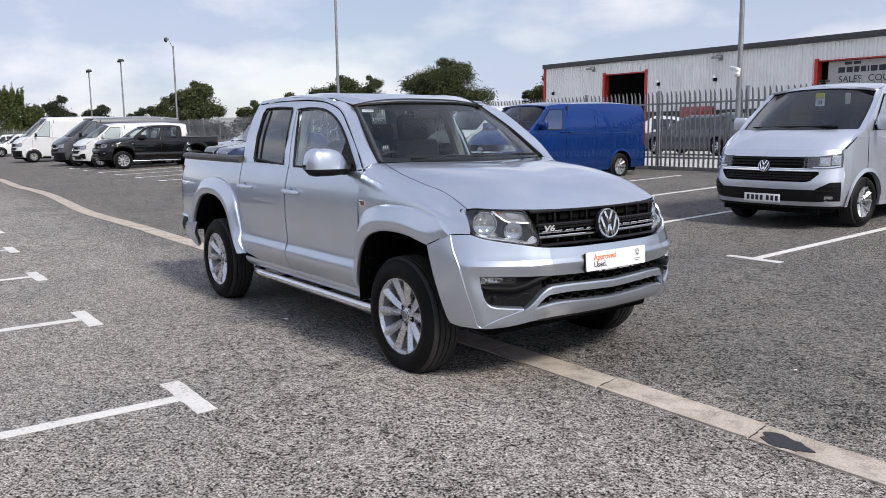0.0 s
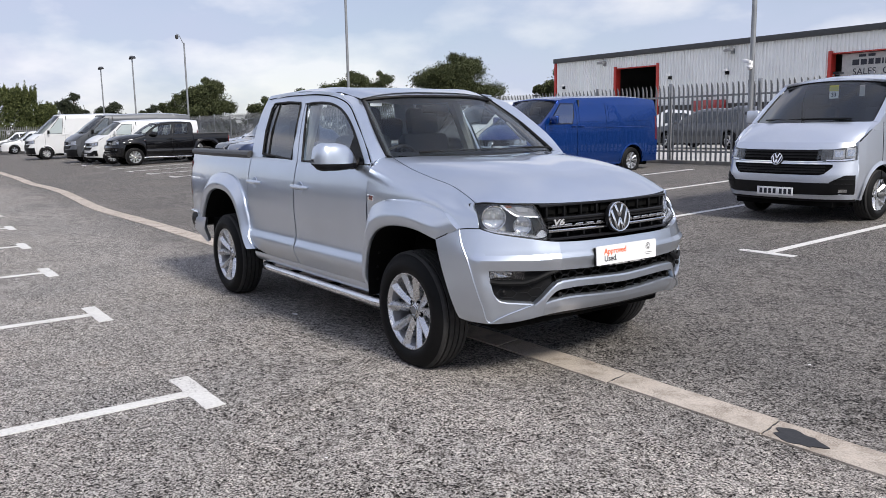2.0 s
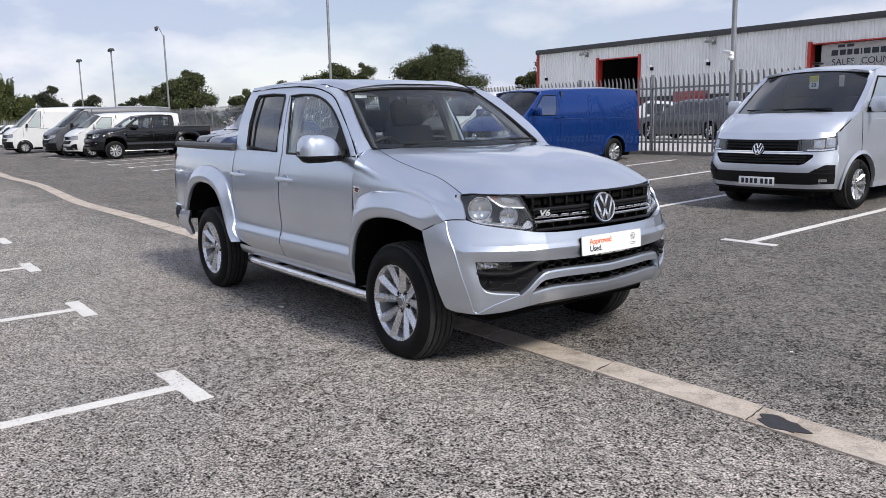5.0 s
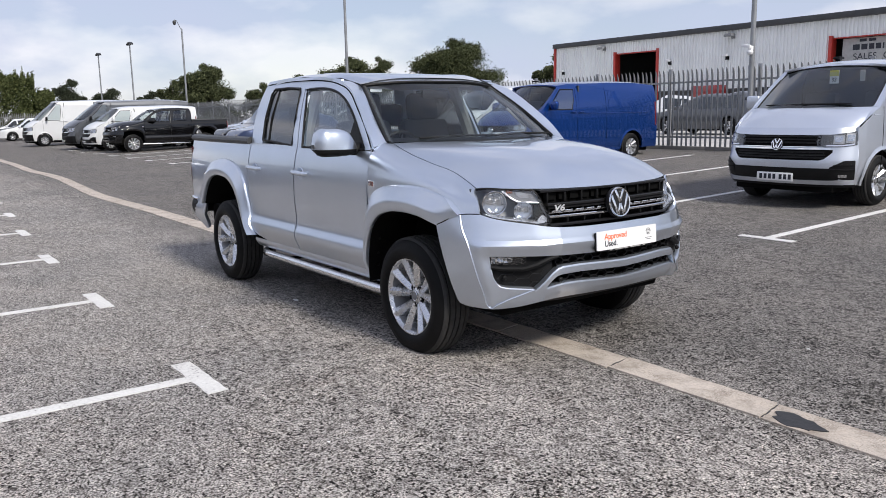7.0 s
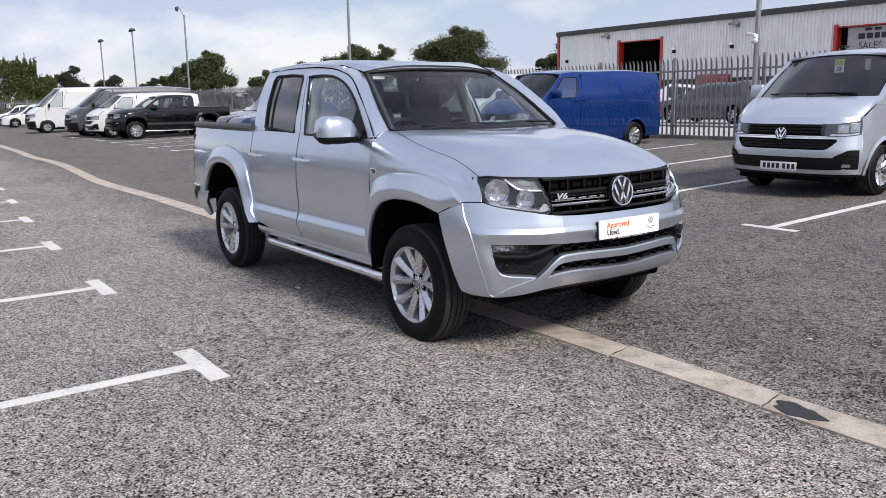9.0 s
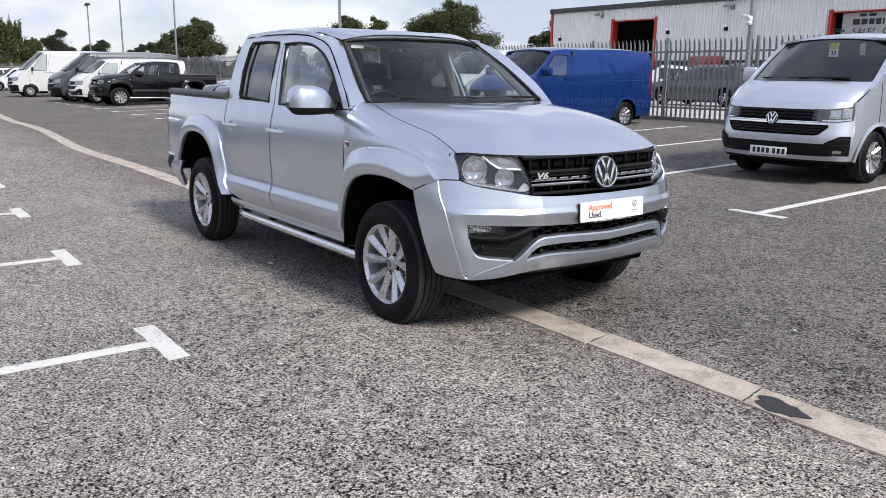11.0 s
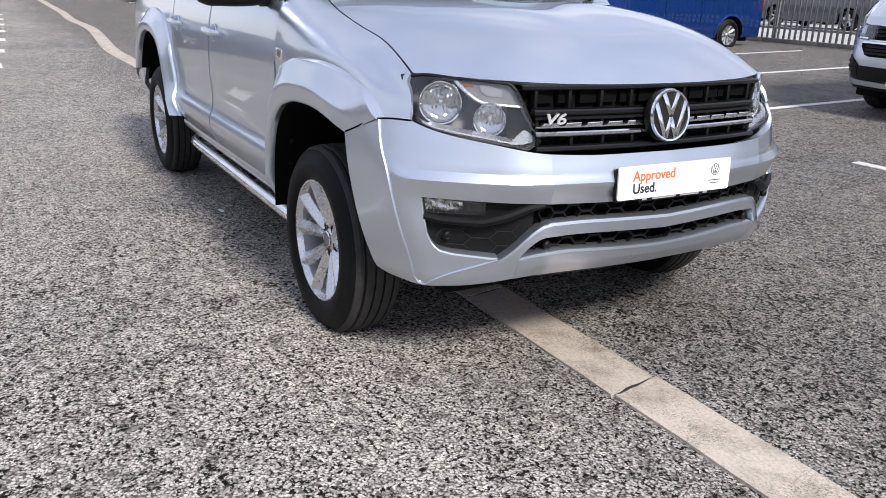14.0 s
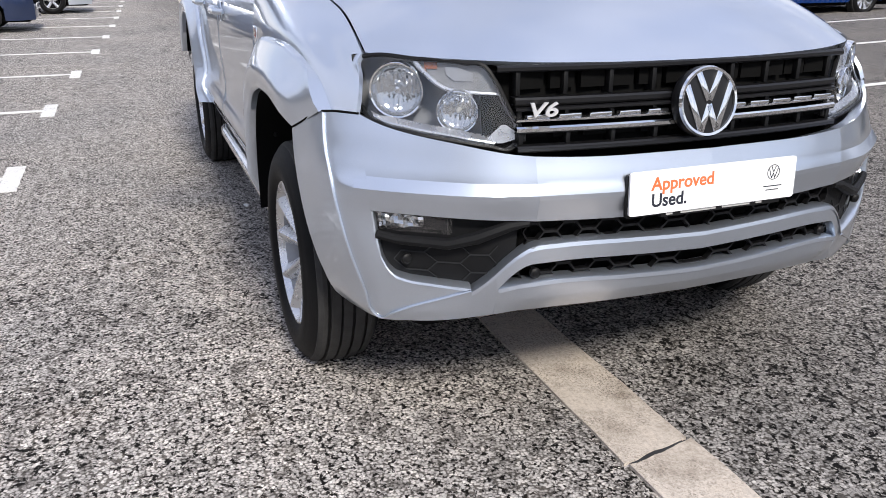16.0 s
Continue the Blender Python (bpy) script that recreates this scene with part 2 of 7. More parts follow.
CHROME = plain("chrome", (0.86, 0.87, 0.88), 0.06, 1.0, vary=0.03)
BRUSHED = plain("polished_steel", (0.82, 0.82, 0.83), 0.22, 1.0, vary=0.06, scale=14)
GLASS = thin_glass("window_glass", (0.76, 0.81, 0.80))
PRIVACY = thin_glass("dark_window_glass", (0.16, 0.17, 0.17), 1.3)
SCREEN = thin_glass("windscreen_glass", (0.88, 0.93, 0.93), 0.58)
SIDEGLASS = thin_glass("side_window_glass", (0.76, 0.82, 0.82), 1.7)
VANGLASS = thin_glass("van_window_glass", (0.80, 0.85, 0.84), 2.0)
LENS = thin_glass("lamp_lens", (0.95, 0.96, 0.97), 0.9)
# tread rubber, paler than the sidewall: skylight on it is put into the colour
TREAD = plain("skylit_tread_rubber", (0.026, 0.0255, 0.025), 0.8, vary=0.25, scale=25, bump=0.6, bscale=160.0)
RIB = plain("insert_rib_plastic", (0.020, 0.021, 0.023), 0.6, spec=0.3)
REDLENS = plain("red_lens", (0.13, 0.008, 0.009), 0.15, coat=0.8)
AMBER = plain("amber_reflector", (0.22, 0.075, 0.03), 0.25, coat=0.5)
INTERIOR = plain("dark_cabin_trim", (0.045, 0.045, 0.048), 0.75, bump=0.3)
SEATCLOTH = plain("dark_seat_cloth", (0.055, 0.058, 0.068), 0.9, bump=0.5, bscale=400.0)
LIGHTTRIM = plain("light_grey_trim", (0.42, 0.42, 0.41), 0.7)
PLATEWHITE = plain("white_plate", (0.82, 0.82, 0.82), 0.3, vary=0.02, coat=0.4)
ORANGETXT = plain("orange_print", (0.85, 0.16, 0.05), 0.5, vary=0.02)
DARKTXT = plain("dark_print", (0.015, 0.018, 0.03), 0.5, vary=0.02)
GALV = plain("galvanised_steel", (0.30, 0.31, 0.32), 0.45, 0.6, vary=0.18, scale=3.0, bump=0.15)
FENCE_STEEL = plain("weathered_galvanised_steel", (0.29, 0.297, 0.30), 0.5, 0.45, vary=0.22, scale=2.5)
CLAD = plain("light_grey_cladding", (0.86, 0.87, 0.86), 0.4, 0.0, vary=0.06, scale=0.7)
CHARCOAL = plain("charcoal_trim", (0.045, 0.047, 0.05), 0.5)
REDTRIM = plain("red_steel_trim", (0.44, 0.035, 0.025), 0.45)
DARKWALL = plain("dark_lower_wall", (0.06, 0.058, 0.057), 0.8, vary=0.2)
ROOFSHEET = plain("pale_roof_sheet", (0.42, 0.43, 0.43), 0.7, vary=0.12, scale=0.6)
YARD = plain("pale_yard_concrete", (0.47, 0.455, 0.43), 0.85, vary=0.2, scale=0.6, bump=0.3, bscale=40)
KERB = plain("kerb_concrete", (0.17, 0.163, 0.15), 0.85, vary=0.2, scale=5.0, bump=0.5, bscale=60)
PATCH = plain("tar_patch", (0.028, 0.028, 0.03), 0.65, vary=0.25, scale=30.0, bump=0.6, bscale=90)
BARK = plain("bark", (0.09, 0.07, 0.055), 0.9, vary=0.3, bump=0.6, bscale=30)
LEAF = foliage("oak_leaves", (0.024, 0.031, 0.014), (0.105, 0.118, 0.056))
LEAF_FAR = foliage("far_leaves", (0.024, 0.030, 0.020), (0.070, 0.080, 0.050))
HEDGE = foliage("hedge_leaves", (0.028, 0.038, 0.014), (0.15, 0.17, 0.068))


# ---------------------------------------------------------------- mesh helpers
def part(name, bm, mat, parent=None, label="", smooth=0.6):
    """Links a bmesh as one mesh object, shaded smooth but for edges sharper than the given angle."""
    me = bpy.data.meshes.new(name)
    bm.normal_update()
    for f in bm.faces:
        f.smooth = True
    for e in bm.edges:
        if len(e.link_faces) == 2 and e.calc_face_angle(0) > smooth:
            e.smooth = False
    bm.to_mesh(me)
    bm.free()
    if mat:
        me.materials.append(mat)
    ob = new(name, me)
    if parent is not None:
        ob.parent = parent
    if label:
        ob["label"] = label
    return ob


def thing(name, m, label, category, group="", kind=""):
    e = new(name)
    e.matrix_world = m
    e.empty_display_size = 0.1
    return tagged(e, label, category, group, kind)


def add_box(bm, x0, x1, y0, y1, z0, z1, bev=0.0, m=None):
    vs = [bm.verts.new((x, y, z)) for x in (x0, x1) for y in (y0, y1) for z in (z0, z1)]
    fs = [(0, 1, 3, 2), (4, 6, 7, 5), (0, 4, 5, 1), (2, 3, 7, 6), (0, 2, 6, 4), (1, 5, 7, 3)]
    faces = [bm.faces.new([vs[k] for k in f]) for f in fs]
    if bev > 0:
        es = list({e for f in faces for e in f.edges})
        r = bmesh.ops.bevel(bm, geom=es, offset=bev, segments=2, profile=0.5, affect="EDGES")
        vs = list({v for f in r["faces"] for v in f.verts} | {v for v in vs if v.is_valid})
    if m is not None:
        bmesh.ops.transform(bm, matrix=m, verts=[v for v in vs if v.is_valid])
    return vs


def box(x0, x1, y0, y1, z0, z1, bev=0.0, m=None):
    bm = bmesh.new()
    add_box(bm, x0, x1, y0, y1, z0, z1, bev, m)
    return bm


def add_grid(bm, rows, close_u=False, close_v=False):
    vs = [[bm.verts.new(p) for p in r] for r in rows]
    nu, nv = len(vs), len(vs[0])
    faces = []
    for i in range(nu if close_u else nu - 1):
        for j in range(nv if close_v else nv - 1):
            q = [vs[i][j], vs[(i + 1) % nu][j], vs[(i + 1) % nu][(j + 1) % nv], vs[i][(j + 1) % nv]]
            try:
                faces.append(bm.faces.new(q))
            except ValueError:
                pass
    return vs, faces


def thicken(bm, thick):
    """Gives an open sheet depth behind its face."""
    bm.normal_update()
    verts, faces = bm.verts[:], bm.faces[:]
    rim = [(e.verts[0], e.verts[1], e.link_faces[0]) for e in bm.edges if len(e.link_faces) == 1]
    back = {v: bm.verts.new(v.co - v.normal * thick) for v in verts}
    for f in faces:
        bm.faces.new([back[v] for v in reversed(f.verts)])
    for a, b, f in rim:
        vs = list(f.verts)
        if vs[(vs.index(a) + 1) % len(vs)] is not b:
            a, b = b, a
        bm.faces.new((b, a, back[a], back[b]))


def grid(rows, thick=0.0, side=1, inside=(-1.6, 0.0, 0.8), away=True):
    """A sheet through rows of points that faces away from a point inside; side -1 mirrors it to the other flank."""
    bm = bmesh.new()
    add_grid(bm, [[(x, side * y, z) for x, y, z in r] for r in rows])
    bmesh.ops.remove_doubles(bm, verts=bm.verts, dist=1e-5)
    bm.normal_update()
    c = Vector(inside)
    if (sum(f.normal.dot(f.calc_center_median() - c) * f.calc_area() for f in bm.faces) > 0) != away:
        bmesh.ops.reverse_faces(bm, faces=bm.faces)
    if thick:
        thicken(bm, thick)
    return bm


def hermite(table):
    """A smooth function through (x, value) pairs; values may be tuples."""
    xs = np.array([r[0] for r in table], float)
    ys = np.array([r[1] for r in table], float)
    d = np.gradient(ys, xs, axis=0) if len(xs) > 2 else np.repeat([(ys[1] - ys[0]) / (xs[1] - xs[0])], 2, 0)

    def f(x):
        k = int(np.clip(np.searchsorted(xs, x) - 1, 0, len(xs) - 2))
        h = xs[k + 1] - xs[k]
        t = min(max((x - xs[k]) / h, 0.0), 1.0)
        a, b, c, e = 2 * t**3 - 3 * t**2 + 1, t**3 - 2 * t**2 + t, -2 * t**3 + 3 * t**2, t**3 - t**2
        return a * ys[k] + b * h * d[k] + c * ys[k + 1] + e * h * d[k + 1]

    return f


def path3(pts):
    """A smooth curve through points, by a parameter from 0 to 1."""
    p = np.array(pts, float)
    s = np.r_[0, np.cumsum(np.linalg.norm(np.diff(p, axis=0), axis=1))]
    f = hermite(list(zip(s / s[-1], p)))
    return f


def span(a, b, n):
    return [a + (b - a) * k / (n - 1) for k in range(n)]


def sheet(curves, nu, nv):
    """Rows over a surface through longitudinal curves (each a list of points)."""
    fs = [path3(c) for c in curves]
    rows = []
    for u in span(0, 1, nu):
        pts = [f(u) for f in fs]
        g = path3(pts)
        rows.append([tuple(g(v)) for v in span(0, 1, nv)])
    return rows


def add_tube(bm, pts, r, seg=10, close=False, flat=1.0):
    p = [Vector(q) for q in pts]
    rings = []
    for k, c in enumerate(p):
        a, b = p[max(k - 1, 0)], p[min(k + 1, len(p) - 1)]
        if close:
            a, b = p[k - 1], p[(k + 1) % len(p)]
        t = (b - a).normalized()
        up = Vector((0, 0, 1)) if abs(t.z) < 0.9 else Vector((1, 0, 0))
        s = t.cross(up).normalized()
        w = s.cross(t)
        rr = r[k] if isinstance(r, (list, tuple)) else r
        rings.append([tuple(c + s * rr * math.cos(2 * math.pi * j / seg) + w * rr * flat * math.sin(2 * math.pi * j / seg)) for j in range(seg)])
    vs, _ = add_grid(bm, rings, close_u=close, close_v=True)
    if not close:
        bm.faces.new(vs[0][::-1])
        bm.faces.new(vs[-1])


def tube(pts, r, seg=10, close=False, flat=1.0):
    bm = bmesh.new()
    add_tube(bm, pts, r, seg, close, flat)
    bmesh.ops.recalc_face_normals(bm, faces=bm.faces)
    return bm


def add_lathe(bm, prof, centre, axis="y", seg=32, a0=0.0, a1=2 * math.pi):
    """Turns a profile of (radius, offset along the axis) about an axis."""
    full = abs(a1 - a0 - 2 * math.pi) < 1e-6
    n = seg if full else seg + 1
    rings = []
    for k in range(n):
        a = a0 + (a1 - a0) * k / seg
        c, s = math.cos(a), math.sin(a)
        ring = []
        for r, o in prof:
            d = {"y": (r * c, o, r * s), "x": (o, r * c, r * s), "z": (r * c, r * s, o)}[axis]
            ring.append((centre[0] + d[0], centre[1] + d[1], centre[2] + d[2]))
        rings.append(ring)
    add_grid(bm, rings, close_u=full)


def lathe(prof, centre, axis="y", seg=32):
    bm = bmesh.new()
    add_lathe(bm, prof, centre, axis, seg)
    bmesh.ops.remove_doubles(bm, verts=bm.verts, dist=1e-5)
    bmesh.ops.recalc_face_normals(bm, faces=bm.faces)
    return bm


def add_prism(bm, poly, m, depth):
    """A flat outline (x, y) extruded by depth along z, laid by m."""
    a = [bm.verts.new(m @ Vector((x, y, 0))) for x, y in poly]
    b = [bm.verts.new(m @ Vector((x, y, depth))) for x, y in poly]
    bm.faces.new(a[::-1])
    bm.faces.new(b)
    for k in range(len(poly)):
        j = (k + 1) % len(poly)
        bm.faces.new((a[k], a[j], b[j], b[k]))


def prism(poly, m, depth, bev=0.0):
    bm = bmesh.new()
    add_prism(bm, poly, m, depth)
    bmesh.ops.recalc_face_normals(bm, faces=bm.faces)
    if bev:
        bmesh.ops.bevel(bm, geom=bm.edges[:], offset=bev, segments=2, profile=0.5, affect="EDGES")
    return bm


def lettering(name, text, size, m, mat, parent, bold=0.0, depth=0.001, shear=0.0):
    """Raised letters as a mesh, centred at m, reading along its x axis."""
    cu = bpy.data.curves.new(name, "FONT")
    cu.body, cu.size, cu.align_x, cu.align_y, cu.extrude, cu.offset, cu.shear = text, size, "CENTER", "CENTER", depth, bold, shear
    tmp = bpy.data.objects.new(name, cu)
    scene.collection.objects.link(tmp)
    me = bpy.data.meshes.new_from_object(tmp.evaluated_get(bpy.context.evaluated_depsgraph_get()))
    bpy.data.objects.remove(tmp)
    bpy.data.curves.remove(cu)
    me.transform(m)
    me.materials.clear()
    me.materials.append(mat)
    ob = new(name, me)
    ob.parent = parent
    return ob


# ---------------------------------------------------------------- the pickup truck
def add_spoke(bm, ang, spread, side, r0, r1, w0, w1, yc):
    """One tapering wheel spoke with a raised crest."""
    rows = []
    for k in range(7):
        t = k / 6
        r = r0 + (r1 - r0) * t
        a = ang + spread * t
        w = w0 + (w1 - w0) * t + 0.008 * max(0, t - 0.75) * 4
        o = 0.052 + 0.046 * t ** 0.85
        er, et = (math.cos(a), math.sin(a)), (-math.sin(a), math.cos(a))
        row = []
        # the crest lies towards the partner spoke, with a broad facet falling away from it
        lean = -1 if spread > 0 else 1
        if spread:
            section = ((0.5, -0.055), (0.46, -0.020), (0.16, 0.005), (0.02, 0.005), (-0.44, -0.020), (-0.5, -0.060))
        else:
            section = ((0.5, -0.045), (0.46, -0.013), (0.05, 0.005), (-0.05, 0.005), (-0.46, -0.013), (-0.5, -0.045))
        for q, d in section:
            q *= lean
            row.append((r * er[0] + q * w * et[0], side * (yc + o + d), r * er[1] + q * w * et[1]))
        rows.append(row)
    add_grid(bm, rows)


def settle(bm, low):
    """Flattens a tyre where the vehicle's weight rests on it."""
    for v in bm.verts:
        v.co.z = max(v.co.z, low)
    return bm


def build_wheel(root, x, side, yc=0.83, zc=0.38, rad=0.382, rim_r=0.239, spokes=10, twin=True, flat=0.0):
    """Tyre, alloy rim, spokes, brake disc and cap as one wheel."""
    k = rad / 0.382
    half = [(0.234, 0.092), (0.246, 0.107), (0.258, 0.114), (0.264, 0.119), (0.285, 0.122), (0.308, 0.122), (0.312, 0.119), (0.328, 0.115), (0.342, 0.107), (0.354, 0.097),
            (0.362, 0.086), (0.367, 0.072), (0.369, 0.02)]
    prof = [(r * k, o) for r, o in half] + [(r * k, -o) for r, o in reversed(half)]
    wheel = part("wheel", lathe([(rim_r + 0.003, 0.098), (rim_r + 0.004, 0.1045), (rim_r - 0.001, 0.1040), (rim_r - 0.006, 0.092), (rim_r - 0.012, 0.080)] if side > 0 else
                                [(rim_r + 0.003, -0.098), (rim_r + 0.004, -0.1045), (rim_r - 0.001, -0.1040), (rim_r - 0.006, -0.092), (rim_r - 0.012, -0.080)],
                                (0, 0, 0), "y", 48), ALLOY, root, "silver alloy wheel with paired spokes")
    wheel.location = (x, side * yc, zc)
    part("barrel", lathe([(rim_r - 0.012, side * 0.080), (rim_r - 0.020, side * 0.03), (rim_r - 0.03, side * -0.09)], (0, 0, 0), "y", 40), LAMPGREY, wheel, "grey inner wheel barrel")
    # inner barrel, a darker grey than the alloy rim
    part("tyre", settle(lathe(prof, (0, 0, 0), "y", 72), flat - zc), RUBBER, wheel, "black rubber tyre", 0.9)
    bm = bmesh.new()
    for r0, a0, a1 in ((0.374, 0.062, 0.092), (0.378, 0.022, 0.054), (0.379, -0.016, 0.014), (0.378, -0.054, -0.022), (0.374, -0.092, -0.062)):
        drop = 0.010 if max(abs(a0), abs(a1)) > 0.08 else 0.0
        add_lathe(bm, [(0.360 * k, a0), (r0 * k - drop * (a0 < 0), a0 + 0.001), (r0 * k, (a0 + a1) / 2), (r0 * k - drop * (a0 > 0), a1 - 0.001), (0.360 * k, a1)], (0, 0, 0), "y", 72)
    bmesh.ops.recalc_face_normals(bm, faces=bm.faces)
    part("tread", settle(bm, flat - zc), TREAD, wheel, "grey tyre tread with grooves, skylight put in its colour")
    bm = bmesh.new()
    n = spokes // 2 if twin else spokes
    for j in range(n):
        a = 2 * math.pi * j / n + 0.35
        if twin:
            add_spoke(bm, a + 0.255, 0.070, side, 0.055, rim_r - 0.003, 0.044, 0.072, 0)
            add_spoke(bm, a - 0.255, -0.070, side, 0.055, rim_r - 0.003, 0.044, 0.072, 0)
        else:
            add_spoke(bm, a, 0, side, 0.035, rim_r - 0.004, 0.06, 0.075, 0)
    bmesh.ops.recalc_face_normals(bm, faces=bm.faces)
    part("spokes", bm, ALLOY, wheel, "", 0.16)
    s = side
    part("hub_cap", lathe([(0.001, s * 0.063), (0.029, s * 0.062), (0.033, s * 0.057), (0.033, s * 0.03)], (0, 0, 0), "y", 24), LAMPDARK, wheel, "dark wheel centre cap")
    part("cap_ring", lathe([(0.028, s * 0.0635), (0.0305, s * 0.0645), (0.034, s * 0.062), (0.036, s * 0.04)], (0, 0, 0), "y", 24), CHROME, wheel)
    part("hub", lathe([(0.034, s * 0.056), (0.042, s * 0.049), (0.066, s * 0.046), (0.078, s * 0.034), (0.080, s * 0.0)], (0, 0, 0), "y", 24), ALLOY, wheel)
    bm = bmesh.new()
    for j in range(5):
        a = 2 * math.pi * (j + 0.5) / 5 + 0.35
        add_lathe(bm, [(0.001, s * 0.047), (0.0145, s * 0.048), (0.0165, s * 0.0515), (0.0165, s * 0.03)], (0.058 * math.cos(a), 0, 0.058 * math.sin(a)), "y", 10)
    part("wheel_bolts", bm, GREY_PLASTIC, wheel)
    part("brake_disc", lathe([(0.05, s * 0.0), (0.155, s * 0.0), (0.155, s * -0.02), (0.05, s * -0.02)], (0, 0, 0), "y", 32), GREY_PLASTIC, wheel, "dark steel brake disc")
    part("wheel_back", lathe([(0.001, s * -0.06), (rim_r - 0.02, s * -0.06)], (0, 0, 0), "y", 24), VOID, wheel)
    return wheel


SIDE_PROFILE = hermite([(0.40, 0.862), (0.46, 0.893), (0.52, 0.922), (0.57, 0.943), (0.60, 0.948), (0.625, 0.943), (0.665, 0.926), (0.72, 0.921), (0.80, 0.925), (0.88, 0.931), (0.97, 0.931), (1.06, 0.927), (1.13, 0.918), (1.20, 0.904), (1.28, 0.882)])
SIDE_TAPER = hermite([(-4.3, -0.055), (-3.6, -0.012), (-3.0, 0.0), (-1.5, 0.004), (-0.4, 0.0)])


def side_y(x, z):
    """Half width of the truck's flank."""
    return float(SIDE_PROFILE(z)) + float(SIDE_TAPER(x))


def glass_y(x, z):
    """Half width of the truck's greenhouse."""
    t = (z - 1.27) / 0.47
    return 0.884 - 0.168 * t + 0.014 * math.sin(math.pi * min(max(t, 0), 1)) + float(SIDE_TAPER(x))


def columns(fn, us, lo, hi, nv):
    return [[fn(u, lo(u) + (hi(u) - lo(u)) * k / (nv - 1)) for k in range(nv)] for u in us]


def ruled(c1, c2, nu, nv, fn):
    """Rows between two (x, z) outlines, laid onto the surface fn."""
    a, b = path3([(x, 0, z) for x, z in c1]), path3([(x, 0, z) for x, z in c2])
    rows = []
    for u in span(0, 1, nu):
        p, q = a(u), b(u)
        rows.append([(x, fn(x, z), z) for x, z in ((p[0] + (q[0] - p[0]) * v, p[2] + (q[2] - p[2]) * v) for v in span(0, 1, nv))])
    return rows


# bumper: plan outlines at several heights, from the wheel arch round to the middle
BUMPER_LEVELS = [
    (0.39, [(0.486, 0.866), (0.645, 0.806), (0.698, 0.735), (0.774, 0.600), (0.828, 0.460), (0.850, 0.26), (0.858, 0)]),
    (0.42, [(0.478, 0.890), (0.655, 0.832), (0.712, 0.760), (0.790, 0.615), (0.845, 0.470), (0.868, 0.27), (0.876, 0)]),
    (0.50, [(0.466, 0.925), (0.652, 0.856), (0.722, 0.778), (0.815, 0.618), (0.878, 0.475), (0.903, 0.27), (0.913, 0)]),
    (0.59, [(0.450, 0.950), (0.638, 0.884), (0.712, 0.803), (0.822, 0.627), (0.886, 0.480), (0.915, 0.27), (0.926, 0)]),
    (0.71, [(0.416, 0.966), (0.612, 0.908), (0.694, 0.818), (0.824, 0.627), (0.886, 0.477), (0.918, 0.27), (0.930, 0)]),
    (0.78, [(0.392, 0.969), (0.592, 0.916), (0.700, 0.824), (0.838, 0.628), (0.897, 0.479), (0.932, 0.27), (0.943, 0)]),
    (0.80, [(0.385, 0.969), (0.582, 0.917), (0.696, 0.824), (0.834, 0.629), (0.893, 0.480), (0.928, 0.27), (0.939, 0)]),
    (0.86, [(0.362, 0.966), (0.545, 0.918), (0.668, 0.824), (0.815, 0.631), (0.877, 0.481), (0.909, 0.28), (0.920, 0)]),
    (0.95, [(0.335, 0.955), (0.510, 0.910), (0.628, 0.822), (0.784, 0.634), (0.856, 0.484), (0.886, 0.28), (0.896, 0)]),
]


def two_faces(p):
    """A plan outline that breaks sharply where the corner meets the middle face."""
    f, g = hermite(list(zip(range(5), p[:5]))), hermite(list(zip(range(4, 7), p[4:])))
    return lambda s: f(s) if s <= 4 else g(s)


BUMPER_FN = [(z, two_faces(p)) for z, p in BUMPER_LEVELS]
BUMPER_S = hermite([(-0.968, 0.0), (-0.895, 1.0), (-0.81, 2.0), (-0.627, 3.0), (-0.478, 4.0), (-0.27, 5.0), (0.0, 6.0)])


SHELF = hermite([(0.0, 0.0), (1.0, 0.0), (1.3, 0.009), (1.8, 0.013), (2.4, 0.012), (3.2, 0.008), (3.8, 0.004), (6.0, 0.004)])
CREASE = 0.778


def SHELF_Z(z):
    """Swells out to the crease, then falls back sharply above it."""
    if z <= CREASE:
        return max(0.0, 1 - (CREASE - z) / 0.06)
    if z < 0.806:
        return 1 - 1.55 * (z - CREASE) / 0.028
    return -0.55 * max(0.0, 1 - (z - 0.806) / 0.10)


def creased(s, lo, hi, n1, n2):
    """Heights from lo to hi that keep to the crease."""
    return [lo + (CREASE - lo) * k / n1 for k in range(n1)] + [CREASE + (0.806 - CREASE) * k / 3 for k in range(3)] + [0.806 + (hi - 0.806) * k / n2 for k in range(n2 + 1)]


def bumper_at(s, z, back=0.0):
    f = hermite([(h, tuple(fn(s))) for h, fn in BUMPER_FN])
    x, y = f(z)
    x = float(x) + float(SHELF(s)) * float(SHELF_Z(z))
    return (x - back, max(0.0, float(y) - back * 0.25 * (1 if s < 4 else 0)), z)


def bs(y):
    return float(BUMPER_S(-y))


def grille_x(y, z):
    return 0.868 - 0.16 * y * y - (z - 0.88) * 0.20


